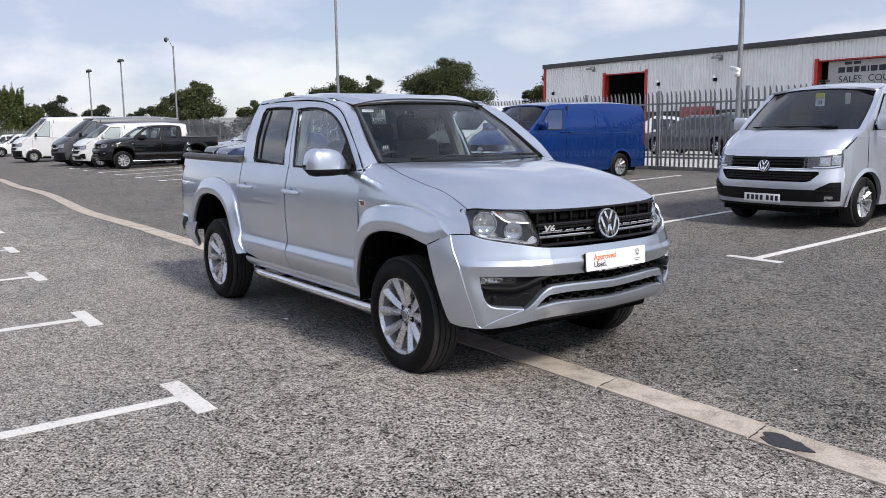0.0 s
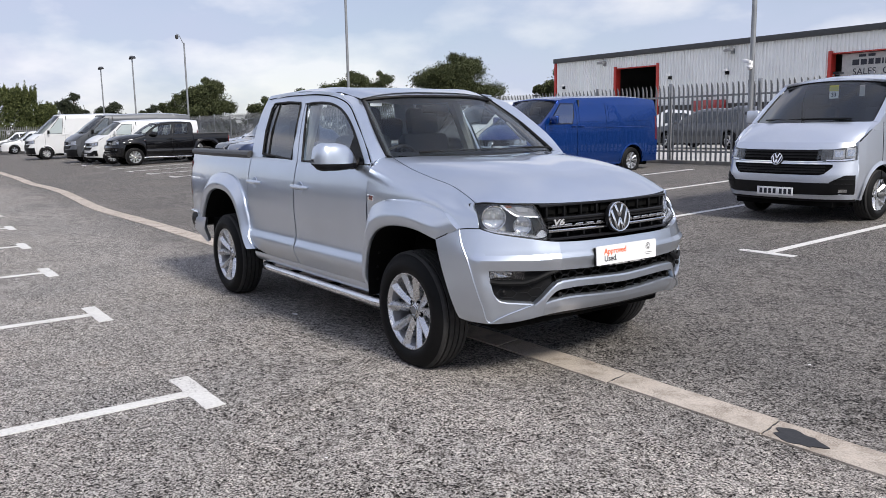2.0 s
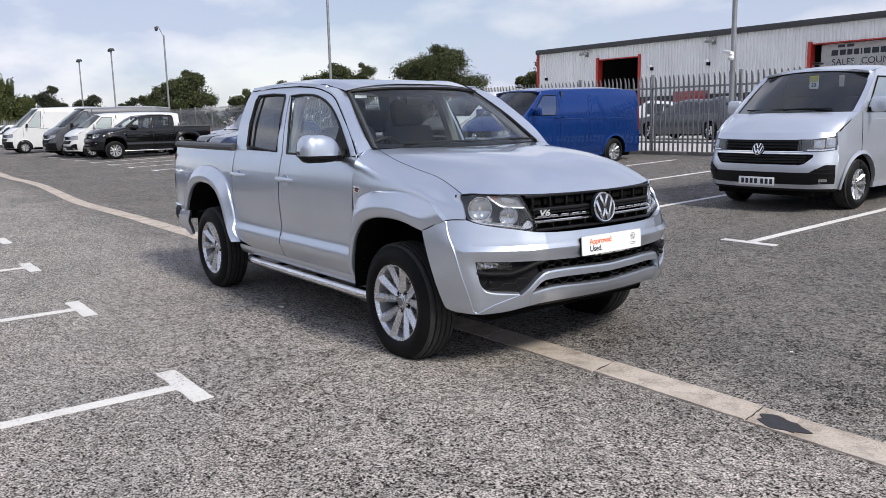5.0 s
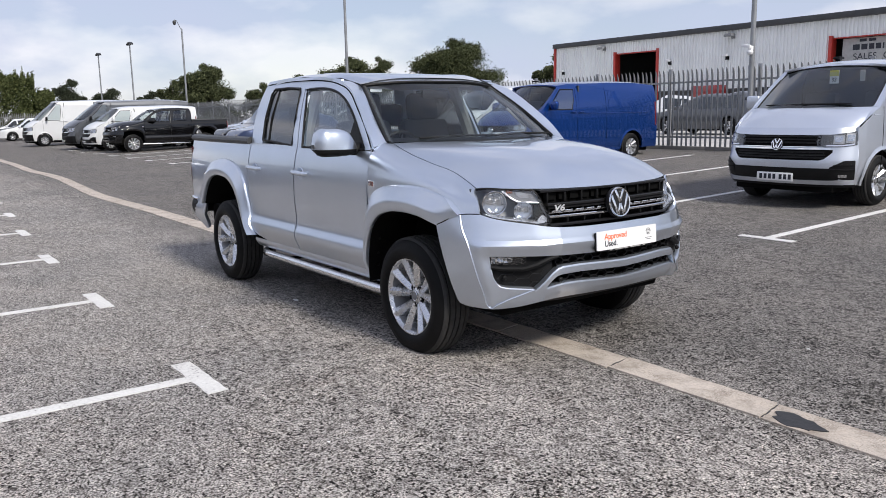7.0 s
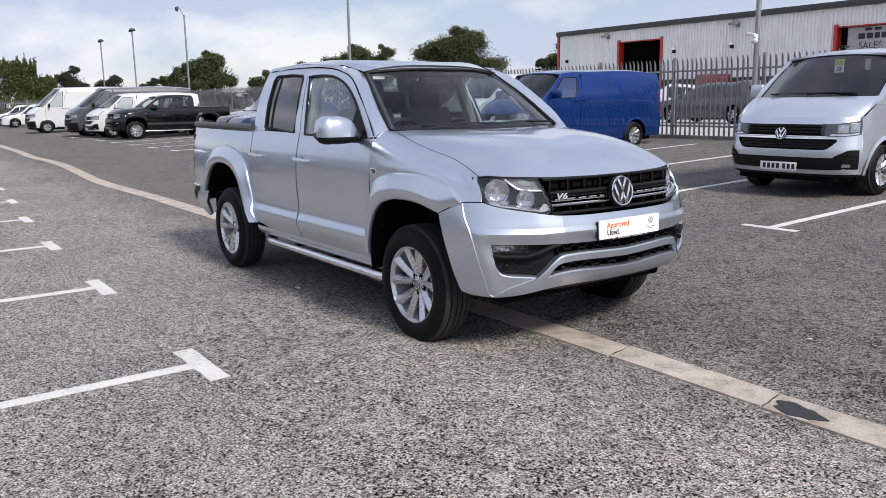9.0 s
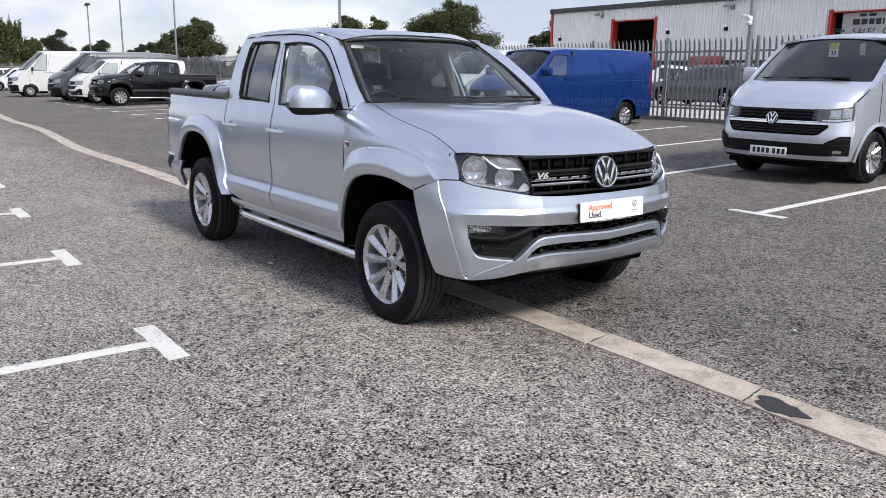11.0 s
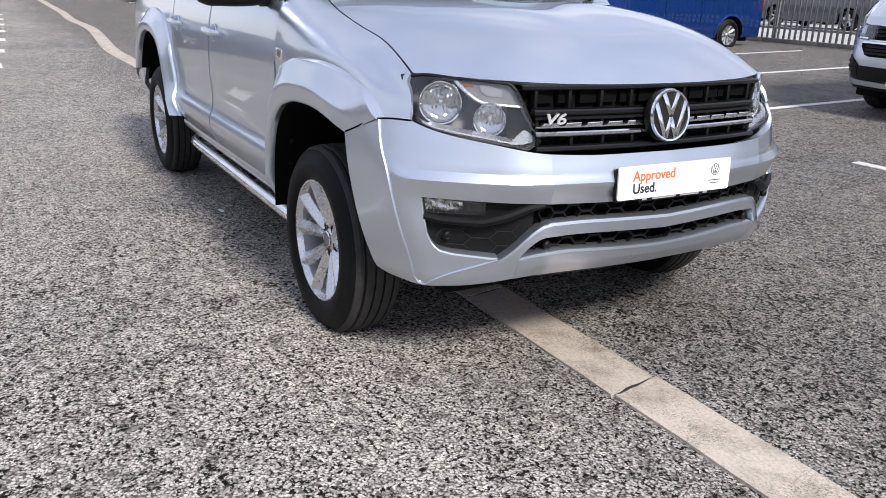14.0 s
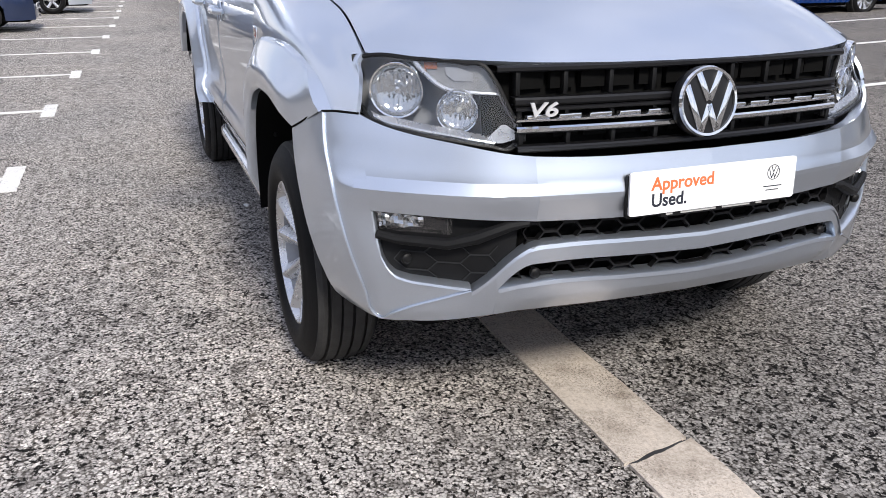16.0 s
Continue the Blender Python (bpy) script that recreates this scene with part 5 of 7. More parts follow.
    part("scuttle", grid(sheet([[(-0.24, 0, 1.322), (-0.30, -0.36, 1.324), (-0.495, -0.705, 1.328)][::-1] + [(-0.30, 0.36, 1.324), (-0.495, 0.705, 1.328)],
                                [(-0.36, 0, 1.345), (-0.44, -0.36, 1.350), (-0.56, -0.690, 1.352)][::-1] + [(-0.44, 0.36, 1.350), (-0.56, 0.690, 1.352)]], 24, 3), 0.0, 1, IN), BLACK_PLASTIC, root, "black scuttle panel")
    for y0, y1 in ((-0.55, 0.05), (0.08, 0.60)):
        part("wiper", tube([(-0.40, y0, 1.350), (-0.36, (y0 + y1) / 2, 1.358), (-0.36, y1, 1.352)], 0.008, 6), BLACK_PLASTIC, root)
    roof = [[(-0.965, 0, 1.752), (-1.25, 0, 1.806), (-1.8, 0, 1.836), (-2.3, 0, 1.812), (-2.53, 0, 1.765)],
            [(-0.99, 0.37, 1.746), (-1.25, 0.40, 1.801), (-1.8, 0.42, 1.831), (-2.3, 0.42, 1.808), (-2.52, 0.42, 1.765)],
            [(-1.035, 0.53, 1.733), (-1.25, 0.59, 1.792), (-1.8, 0.62, 1.824), (-2.3, 0.62, 1.800), (-2.50, 0.61, 1.750)],
            [(-1.07, 0.612, 1.719), (-1.25, 0.664, 1.768), (-1.8, 0.705, 1.797), (-2.3, 0.700, 1.778), (-2.47, 0.688, 1.738)],
            [(-1.16, 0.695, 1.748), (-1.30, 0.712, 1.775), (-1.8, 0.718, 1.800), (-2.3, 0.712, 1.783), (-2.48, 0.702, 1.748)]]
    roof = [[(x, -y, z) for x, y, z in c] for c in roof[:0:-1]] + roof
    part("roof", grid(sheet(roof, 22, 31), 0.02, 1, IN), paint, root)
    low_back = [[(x, y, z) for x, y, z in ((-2.535, 0.66, 1.36), (-2.50, 0.87, 1.28), (-2.50, 0.87, 0.9))], [(-2.585, 0, 1.36), (-2.56, 0, 1.28), (-2.56, 0, 0.9)]]
    part("cab_back", grid(sheet([low_back[0], low_back[1], [(x, -y, z) for x, y, z in low_back[0]]], 6, 9), 0.02, 1, IN), paint, root)
    for side in (-1, 1):
        part("cab_back_post", grid([[(-2.47, side * 0.68, 1.745), (-2.515, side * 0.59, 1.745)], [(-2.53, side * 0.77, 1.50), (-2.542, side * 0.635, 1.50)], [(-2.50, side * 0.87, 1.28), (-2.535, side * 0.66, 1.36)]], 0.02, 1, IN), paint, root)
    part("back_window", grid(sheet([[(-2.512, 0.60, 1.71), (-2.54, 0.64, 1.5), (-2.535, 0.66, 1.36)], [(-2.560, 0, 1.71), (-2.605, 0, 1.5), (-2.585, 0, 1.36)], [(-2.512, -0.60, 1.71), (-2.54, -0.64, 1.5), (-2.535, -0.66, 1.36)]], 8, 9), 0, 1, IN), GLASS, root, "clear rear cab window")
    # bed
    part("bed_cover", box(-4.09, -2.60, -0.84, 0.84, 1.262, 1.285, 0.008), GREY_PLASTIC, root, "dark load bed cover")
    part("tailgate", box(-4.125, -4.08, -0.80, 0.80, 0.70, 1.29, 0.012), paint, root)
    rb = [(-3.90, 0.862, 0.62), (-4.08, 0.868, 0.62), (-4.18, 0.82, 0.62), (-4.24, 0.6, 0.62), (-4.25, 0, 0.62)]
    rb = rb + [(x, -y, z) for x, y, z in rb[3::-1]]
    part("rear_bumper", tube(rb, [0.035, 0.05, 0.05, 0.055, 0.06, 0.055, 0.05, 0.05, 0.035], 12, False, 1.8), BLACK_PLASTIC, root, "black rear bumper")
    part("bumper_strip", tube([(x - 0.006, y * 1.05, z + 0.085) for x, y, z in rb], 0.010, 8), CHROME, root, "bright rear bumper strip")
    # underbody and engine bay, near-black blocks for the shade there
    part("underbody", box(-4.1, 0.62, -0.70, 0.70, 0.33, 0.62, 0.03), VOID, root)
    part("engine_bay", box(-0.45, 0.60, -0.60, 0.60, 0.60, 1.05, 0.03), VOID, root)
    for x in (0.0, -3.095):
        part("axle", tube([(x, -0.75, 0.38), (x, 0.75, 0.38)], 0.06, 10), VOID, root)
        for side in (-1, 1):
            build_wheel(root, x, side, zc=0.38 if x > -1 else 0.367, flat=0.034 if x > -1 else 0.010)
    # cabin
    part("cabin_floor", box(-2.5, -0.45, -0.84, 0.84, 0.60, 0.66), INTERIOR, root)
    part("dashboard", box(-0.95, -0.42, -0.80, 0.80, 1.02, 1.30, 0.06), INTERIOR, root, "dark moulded dashboard")
    for side in (-1, 1):
        part("door_card", box(-2.40, -0.60, side * 0.80 - 0.02, side * 0.80 + 0.02, 0.66, 1.27, 0.015), INTERIOR, root)
        ahead = 0.18 if side > 0 else 0.42
        part("front_seat", box(-1.78, -1.24, side * 0.37 - 0.25, side * 0.37 + 0.25, 0.72, 0.92, 0.06, Matrix.Translation((ahead, 0, 0))), SEATCLOTH, root)
        part("seat_back", box(-0.07, 0.07, -0.24, 0.24, 0, 0.62, 0.055, Matrix.Translation((-1.74 + ahead, side * 0.37, 0.86)) @ Matrix.Rotation(radians(-14), 4, "Y")), SEATCLOTH, root)
        part("headrest", box(-0.055, 0.055, -0.15, 0.15, 0, 0.23, 0.05, Matrix.Translation((-1.86 + ahead, side * 0.36, 1.45)) @ Matrix.Rotation(radians(-8), 4, "Y")), SEATCLOTH, root)
        for dy in (-0.05, 0.05):
            part("headrest_post", tube([(-1.88 + ahead, side * 0.37 + dy, 1.42), (-1.90 + ahead, side * 0.37 + dy, 1.53)], 0.007, 6), CHROME, root)
        part("rear_headrest", box(-2.40, -2.31, side * 0.44 - 0.14, side * 0.44 + 0.14, 1.40, 1.60, 0.04), SEATCLOTH, root)
        part("grab_handle", tube([(-0.72, side * 0.695, 1.40), (-0.75, side * 0.655, 1.44), (-0.85, side * 0.625, 1.53), (-0.90, side * 0.645, 1.575)], 0.014, 8), LIGHTTRIM, root, "pale pillar grab handle")
        part("inner_pillar", tube([(-0.53, side * 0.72, 1.31), (-0.81, side * 0.655, 1.53), (-1.07, side * 0.585, 1.695)], 0.032, 8), INTERIOR, root)
        part("b_trim", tube([(-1.60, side * 0.83, 0.9), (-1.60, side * 0.82, 1.30), (-1.64, side * 0.66, 1.74)], 0.05, 8), LIGHTTRIM, root)
    part("rear_bench", box(-2.46, -2.30, -0.70, 0.70, 0.80, 1.34, 0.05), SEATCLOTH, root)
    part("headliner", grid([[(x, y, 1.775 - 0.05 * (abs(y) / 0.62) ** 3 - 0.02 * (x > -1.0)) for y in span(-0.62, 0.62, 9)] for x in span(-1.03, -2.45, 6)], 0, 1, IN), LIGHTTRIM, root)
    sw = bmesh.new()
    mm = Matrix.Translation((-0.96, -0.38, 1.215)) @ Matrix.Rotation(radians(-65), 4, "Y")
    add_tube(sw, [tuple(mm @ Vector((0.185 * math.cos(a), 0.185 * math.sin(a), 0))) for a in span(0, 2 * math.pi * 23 / 24, 24)], 0.016, 8, True)
    for a in (0, 120, 240):
        add_tube(sw, [tuple(mm @ Vector((0.03 * math.cos(radians(a)), 0.03 * math.sin(radians(a)), -0.02))), tuple(mm @ Vector((0.18 * math.cos(radians(a)), 0.18 * math.sin(radians(a)), 0)))], 0.014, 6)
    bmesh.ops.recalc_face_normals(sw, faces=sw.faces)
    part("steering_wheel", sw, BLACK_PLASTIC, root)
    part("rear_view_mirror", box(-1.00, -0.98, -0.12, 0.12, 1.62, 1.68, 0.012), BLACK_PLASTIC, root)
    part("screen_sticker", box(-1.048, -1.045, -0.54, -0.44, 1.672, 1.694), PLATEWHITE, root)
    # the cab stands a little taller than the shapes above give it
    for ob in root.children_recursive:
        if ob.type == "MESH" and ob.parent.name.split(".")[0] != "wheel" and ob.name.split(".")[0] != "wheel":
            for v in ob.data.vertices:
                if v.co.z > 1.29:
                    v.co.z = 1.29 + (v.co.z - 1.29) * 1.02
    return root


build_truck("pickup_truck", pose(0, 0, 0), SILVER, "silver metallic double-cab pickup truck parked over a drain channel")


# ---------------------------------------------------------------- ground, drain and markings
def ease(t):
    t = min(1.0, max(0.0, t))
    return t * t * (3 - 2 * t)


def g_z(x, y):
    """Height of the surface: it rises beyond the drain, with a low swell in front of the truck."""
    swell = 0.036 * ease((x + 1.9) / 2.0) * ease((y + 2.3) / 0.9) * (1 - ease((y - 0.6) / 2.5)) * (1 - ease((x - 4) / 6))
    return 0.027 * min(max(y, 0), 19) + 0.0012 * max(-90, min(0, x + 3)) + swell


bm = bmesh.new()
xs = [-900, -300, -120, -95] + list(range(-80, -3, 4)) + [k * 0.2 for k in range(-15, 51)] + [12, 14, 18, 22, 26, 30, 100, 900]
ys = [-900, -100, -30, -12.1, -10, -8, -6, -5, -4] + [k * 0.15 for k in range(-20, 23)] + [k * 1.0 for k in range(4, 20)] + [40, 100, 900]
vs, fs = add_grid(bm, [[(x, y, g_z(x, y)) for y in ys] for x in xs])
bm.normal_update()
if fs[0].normal.z < 0:
    bmesh.ops.reverse_faces(bm, faces=bm.faces)
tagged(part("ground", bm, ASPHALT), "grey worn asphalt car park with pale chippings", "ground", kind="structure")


# paler concrete of the neighbouring yard
bm = bmesh.new()
vs, fs = add_grid(bm, [[(x, y, g_z(x, y) + 0.006) for y in (15.6, 17, 18, 19, 24, 31.9)] for x in range(-48, 17, 4)])
bm.normal_update()
if fs[0].normal.z < 0:
    bmesh.ops.reverse_faces(bm, faces=bm.faces)
tagged(part("pavement", bm, YARD), "pale worn concrete of the neighbouring yard", "pavement", kind="structure")


def flat_mark(name, outline, parent, mat=ROADPAINT, lift=0.0035):
    bm = bmesh.new()
    top = [bm.verts.new((x, y, g_z(x, y) + lift)) for x, y in outline]
    low = [bm.verts.new((x, y, g_z(x, y) - 0.002)) for x, y in outline]
    bm.faces.new(top)
    for k in range(len(top)):
        j = (k + 1) % len(top)
        bm.faces.new((low[k], low[j], top[j], top[k]))
    bm.normal_update()
    bmesh.ops.recalc_face_normals(bm, faces=bm.faces)
    return part(name, bm, mat, parent)


rng = random.Random(4)


def ragged(x0, x1, y0, y1, n=10, j=0.004):
    """A painted rectangle with slightly uneven edges."""
    a = [(x0 + (x1 - x0) * k / n + rng.uniform(-j, j) * (0 < k < n), y0 + rng.uniform(-j, j)) for k in range(n + 1)]
    b = [(x1 - (x1 - x0) * k / n + rng.uniform(-j, j) * (0 < k < n), y1 + rng.uniform(-j, j)) for k in range(n + 1)]
    return a + b


near_y = hermite([(-40, -0.9), (-22, -1.35), (-15, -1.55), (-10, -1.78), (-7, -1.98), (-4, -2.07), (0, -2.10)])
for k in range(11):
    x = -0.43 - 2.54 * k
    y = float(near_y(max(x, -39)))
    t = thing("bay_marking", pose(0, 0, 0), "worn white T-shaped parking bay line on asphalt", "road marking", "parking bay lines", "structure")
    flat_mark("cross_bar", ragged(x - 0.33, x + 0.325, y - 0.115, y), t)
    flat_mark("bay_line", [(x - 0.05, y - 0.116), (x + 0.05, y - 0.116)] + [(x + 0.05 + rng.uniform(-0.003, 0.003), y - 0.116 - 0.5 * q) for q in range(1, 11)] + [(x - 0.05 + rng.uniform(-0.003, 0.003), y - 0.116 - 0.5 * q) for q in range(10, 0, -1)], t)
for k in range(15):
    x = -0.72 - 2.56 * k
    y = 4.12
    t = thing("bay_marking", pose(0, 0, 0), "worn white T-shaped parking bay line on asphalt", "road marking", "parking bay lines", "structure")
    flat_mark("cross_bar", ragged(x - 0.32, x + 0.32, y, y + 0.10), t)
    y1 = 13.2 if k < 5 else 9.4
    n = int((y1 - y) / 1.0)
    yy = [y + 0.101 + (y1 - y - 0.101) * q / n for q in range(n + 1)]
    flat_mark("bay_line", [(x - 0.05, v) for v in yy] + [(x + 0.05, v) for v in reversed(yy)], t)

# drain of dished concrete slabs
drain_c = hermite([(-62, 1.0), (-40, 0.72), (-27, 0.56), (-22.8, 0.43), (-20, 0.49), (-18, 0.43), (-16, 0.29), (-14, 0.155), (-13.2, 0.11), (-10, 0.145), (-6.5, 0.135), (-3.5, 0.08), (-1.5, -0.09), (0.0, -0.134), (1.0, -0.137), (2.0, -0.142), (3.0, -0.15), (9.0, -0.19)])
drain = thing("drain_channel", pose(0, 0, 0), "line of dished buff concrete drain slabs set in asphalt", "drain", kind="structure")
for k in range(-62, 8):
    x0, x1 = 1.012 + 0.985 * (k - 1) + 0.006, 1.012 + 0.985 * k - 0.006
    wob = rng.uniform(-0.008, 0.008)
    dz = rng.uniform(-0.002, 0.002)
    rows = []
    for i in range(7):
        x = x0 + (x1 - x0) * i / 6
        c = float(drain_c(max(-61, min(x, 8.9)))) + wob
        row = []
        for v in span(-1, 1, 11):
            e = rng.uniform(-0.004, 0.004) if abs(v) == 1 else 0
            bend = rng.uniform(-0.004, 0.004) if i in (0, 6) else 0
            row.append((x + bend - 0.022 * v * ease((x + 3) / 3), c + (0.116 + 0.012 * min(1.0, max(0.0, (-3.5 - x) / 7.0))) * v + e, g_z(x, c + 0.12 * v) + 0.009 + dz * 0.5 - 0.0045 * (1 - v * v)))
        rows.append(row)
    part("slab", grid(rows, 0.03, 1, (x0, 0, -5)), DRAIN, drain)
    if -16 < x0 < 5:
        part("joint", box(x1 - 0.028, x1 + 0.040, c - 0.10, c + 0.10, -0.02, g_z(x1, c) + 0.0025), PATCH, drain, "dark cracked joint")
pts = []
for a in span(0, 2 * math.pi * 27 / 28, 28):
    r = 1 + 0.16 * math.sin(3 * a + 0.6) + 0.10 * math.sin(7 * a) + rng.uniform(-0.05, 0.05)
    pts.append((2.155 + 0.125 * r * math.cos(a), -0.170 + 0.072 * r * math.sin(a) + 0.02 * math.cos(a) * -1))
tarp = flat_mark("tar_patch", pts, None, PATCH, 0.0105)
tagged(tarp, "dark irregular tar patch on the drain slabs", "patch", kind="structure")
for (x, y, s) in ((-1.87, -0.852, 0.020), (-1.55, -1.75, 0.008), (0.9, -2.0, 0.007), (1.6, 0.9, 0.008)):
    bm = bmesh.new()
    for q in range(3):
        bmesh.ops.create_icosphere(bm, subdivisions=1, radius=s * (0.6 + 0.2 * q), matrix=Matrix.Translation((x + s * q * 0.6, y + s * 0.3 * q, g_z(x, y) + s * 0.3)) @ Matrix.Diagonal((1, 0.7, 0.45, 1)))
    tagged(part("litter_scrap", bm, PLATEWHITE), "small pale scrap lying on the asphalt", "litter")


# ---------------------------------------------------------------- palisade fence
FY = 14.72


def pale_mesh(h):
    """One W-section pale with a splayed, pointed head."""
    bm = bmesh.new()
    rows = []
    for z, w, lean in ((0, 1, 0), (h - 0.22, 1, 0), (h - 0.12, 0.95, 0.012), (h - 0.03, 0.55, 0.035), (h, 0.12, 0.045)):
        rows.append([(dx * w, dy * w - lean, z) for dx, dy in ((-0.034, 0.012), (-0.020, -0.006), (-0.007, 0.010), (0.007, 0.010), (0.020, -0.006), (0.034, 0.012))])
    add_grid(bm, rows)
    bmesh.ops.recalc_face_normals(bm, faces=bm.faces)
    thicken(bm, 0.004)
    me = bpy.data.meshes.new("pale")
    bm.to_mesh(me)
    bm.free()
    me.materials.append(FENCE_STEEL)
    return me


def fence_run(x0, x1, single, m, label):
    """A run of palisade fence along local x, its pales single parts or one joined part."""
    f = thing("palisade_fence", m, label, "fence")
    n = int((x1 - x0) / 0.155)
    pm = pale_mesh(2.12)
    if single:
        for k in range(n):
            o = new("pale", pm)
            o.parent = f
            o.location = (x0 + 0.155 * k, -0.035, rng.uniform(-0.012, 0.012))
            o.rotation_euler = (rng.uniform(-0.006, 0.006), rng.uniform(-0.008, 0.008), 0)
    else:
        base = bmesh.new()
        for k in range(n):
            b = len(base.verts)
            base.from_mesh(pm)
            base.verts.ensure_lookup_table()
            for v in base.verts[b:]:
                v.co.x += x0 + 0.155 * k
                v.co.y -= 0.035
        tagged(part("far_paling", base, FENCE_STEEL, f), kind="stuff")
    for z in (0.28, 1.76):
        part("rail", box(x0, x1, -0.02, 0.025, z, z + 0.05, 0.004), FENCE_STEEL, f)
    k = x0 + 0.6
    while k < x1:
        part("post", box(k - 0.05, k + 0.05, 0.03, 0.085, -0.1, 2.16, 0.006), GALV, f, "galvanised fence post")
        k += 2.75
    return f


fence_run(-22, 12, True, pose(0, FY, g_z(0, FY) + 0.02), "grey galvanised palisade fence along the car park edge")
fence_run(-80, -22.02, False, pose(0, FY, g_z(0, FY) - 0.03), "grey galvanised palisade fence along the car park edge")
fence_run(-45, 0, False, pose(-80, FY, 0.05, 0, 0, 90), "grey galvanised palisade fence below a tall hedge")
for k in range(-22, 8):
    kb = part("kerb_stone", box(k * 1.5 + 0.004, k * 1.5 + 1.496, FY - 0.20, FY - 0.06, g_z(0, FY) - 0.1, g_z(0, FY) + 0.085, 0.012), KERB)
    tagged(kb, "weathered concrete kerb stone along the fence foot", "kerb", "kerb stones", "structure")


# ---------------------------------------------------------------- lamp posts
def lamp_post(x, y, h, head, cctv=0.0, camz=0.0):
    z = g_z(x, y)
    t = thing("lamp_post", pose(x, y, z), "tall galvanised steel floodlight column beside the fence", "lamp post", "floodlight columns")
    part("column", tube([(0, 0, -0.05), (0, 0, 1.2), (0, 0, 1.22), (0, 0, h)], [0.085, 0.085, 0.066, 0.052], 14), GALV, t)
    part("base_plate", box(-0.15, 0.15, -0.15, 0.15, 0, 0.02, 0.004), GALV, t)
    if head:
        part("cross_arm", box(-0.30, 0.30, -0.03, 0.03, h - 0.06, h, 0.006), GALV, t)
        for s in (-1, 1):
            part("floodlight", box(-0.20, 0.16, -0.16, 0.16, -0.05, 0.06, 0.015, Matrix.Translation((s * 0.26, 0.02, h + 0.05)) @ Matrix.Rotation(radians(s * 24), 4, "Y")), CHARCOAL, t, "dark floodlight head")
    if cctv:
        part("camera_bracket", tube([(0, 0, cctv - 0.4), (0.0, -0.30, cctv + 0.25), (0.0, -0.45, cctv + 0.30)], 0.022, 8), GALV, t)
        part("camera_dome", lathe([(0.001, 0.16), (0.10, 0.14), (0.12, 0.05), (0.11, -0.02), (0.08, -0.11), (0.001, -0.15)], (0.0, -0.45, cctv + 0.10), "z", 18), CHARCOAL, t, "dark dome security camera")
    if camz:
        part("camera_mount", box(-0.05, 0.05, -0.12, 0.0, camz - 0.05, camz + 0.05, 0.01), PLATEWHITE, t)
        part("security_camera", box(-0.12, 0.12, -0.04, 0.04, -0.04, 0.04, 0.018, Matrix.Translation((-0.07, -0.15, camz + 0.05)) @ Matrix.Rotation(radians(12), 4, "Y")), PLATEWHITE, t, "white bullet security camera")
        part("dome", lathe([(0.001, 0.05), (0.07, 0.04), (0.08, 0.0), (0.06, -0.05), (0.001, -0.08)], (0.02, -0.13, camz - 0.10), "z", 14), PLATEWHITE, t)
        part("strap", box(-0.09, 0.09, -0.09, 0.09, camz - 1.25, camz - 1.18, 0.01), CHARCOAL, t)


lamp_post(-7.58, 14.28, 8.2, False, 0, 2.55)
lamp_post(-27.80, 14.28, 8.2, True)
lamp_post(-49.9, 14.28, 7.0, False, 7.25)
lamp_post(-62.7, 14.28, 7.0, True)
lamp_post(-73.2, 14.28, 6.9, True)


# ---------------------------------------------------------------- industrial unit
def clad_panel(x0, x1, z0, z1, y, parent):
    """Profiled sheet with real ribs."""
    prof = []
    x = x0
    while x < x1 - 0.001:
        for dx, dy in ((0.0, 0.0), (0.10, 0.0), (0.118, -0.055), (0.162, -0.055), (0.18, 0.0)):
            if x + dx <= x1 + 1e-6:
                prof.append((x + dx, y + dy))
        x += 0.18
    prof.append((x1, y))
    part("cladding_sheet", grid([[(px, py, z0), (px, py, z1)] for px, py in prof], 0, 1, (0, 60, 3)), CLAD, parent, "light grey profiled cladding", )


BY, BZ = 32.0, 0.51
unit = thing("industrial_unit", pose(0, 0, 0), "long light-grey clad industrial unit with red-framed doorways", "building")
X0, X1, TOP = -32.8, 16.0, 5.30
D1, D2 = (-27.8, -24.9, 4.60), (-15.1, -11.3, 4.42)
seg = X0
for a, b, zt in (D1, D2):
    x = seg
    while x < a - 0.01:
        xe = min(x + 3.0, a)
        clad_panel(x, xe, 2.42, TOP, BY, unit)
        x = xe
    clad_panel(a, b, zt, TOP, BY, unit)
    part("lower_wall", box(seg, a, BY - 0.02, BY + 0.2, BZ - 0.2, 2.42), DARKWALL, unit, "dark masonry lower wall")
    seg = b
x = seg
while x < X1 - 0.01:
    xe = min(x + 3.0, X1)
    clad_panel(x, xe, 2.42, TOP, BY, unit)
    x = xe
part("lower_wall", box(seg, X1, BY - 0.02, BY + 0.2, BZ - 0.2, 2.42), DARKWALL, unit)
part("eaves_trim", box(X0 - 0.08, X1, BY - 0.22, BY + 0.1, TOP - 0.02, TOP + 0.25, 0.02), CHARCOAL, unit, "charcoal eaves trim")
part("corner_trim", box(X0 - 0.10, X0 + 0.06, BY - 0.10, BY + 0.06, BZ - 0.2, TOP - 0.02, 0.01), REDTRIM, unit, "red corner trim")
part("sill_flashing", box(X0, X1, BY - 0.06, BY + 0.02, 2.36, 2.43), CHARCOAL, unit)
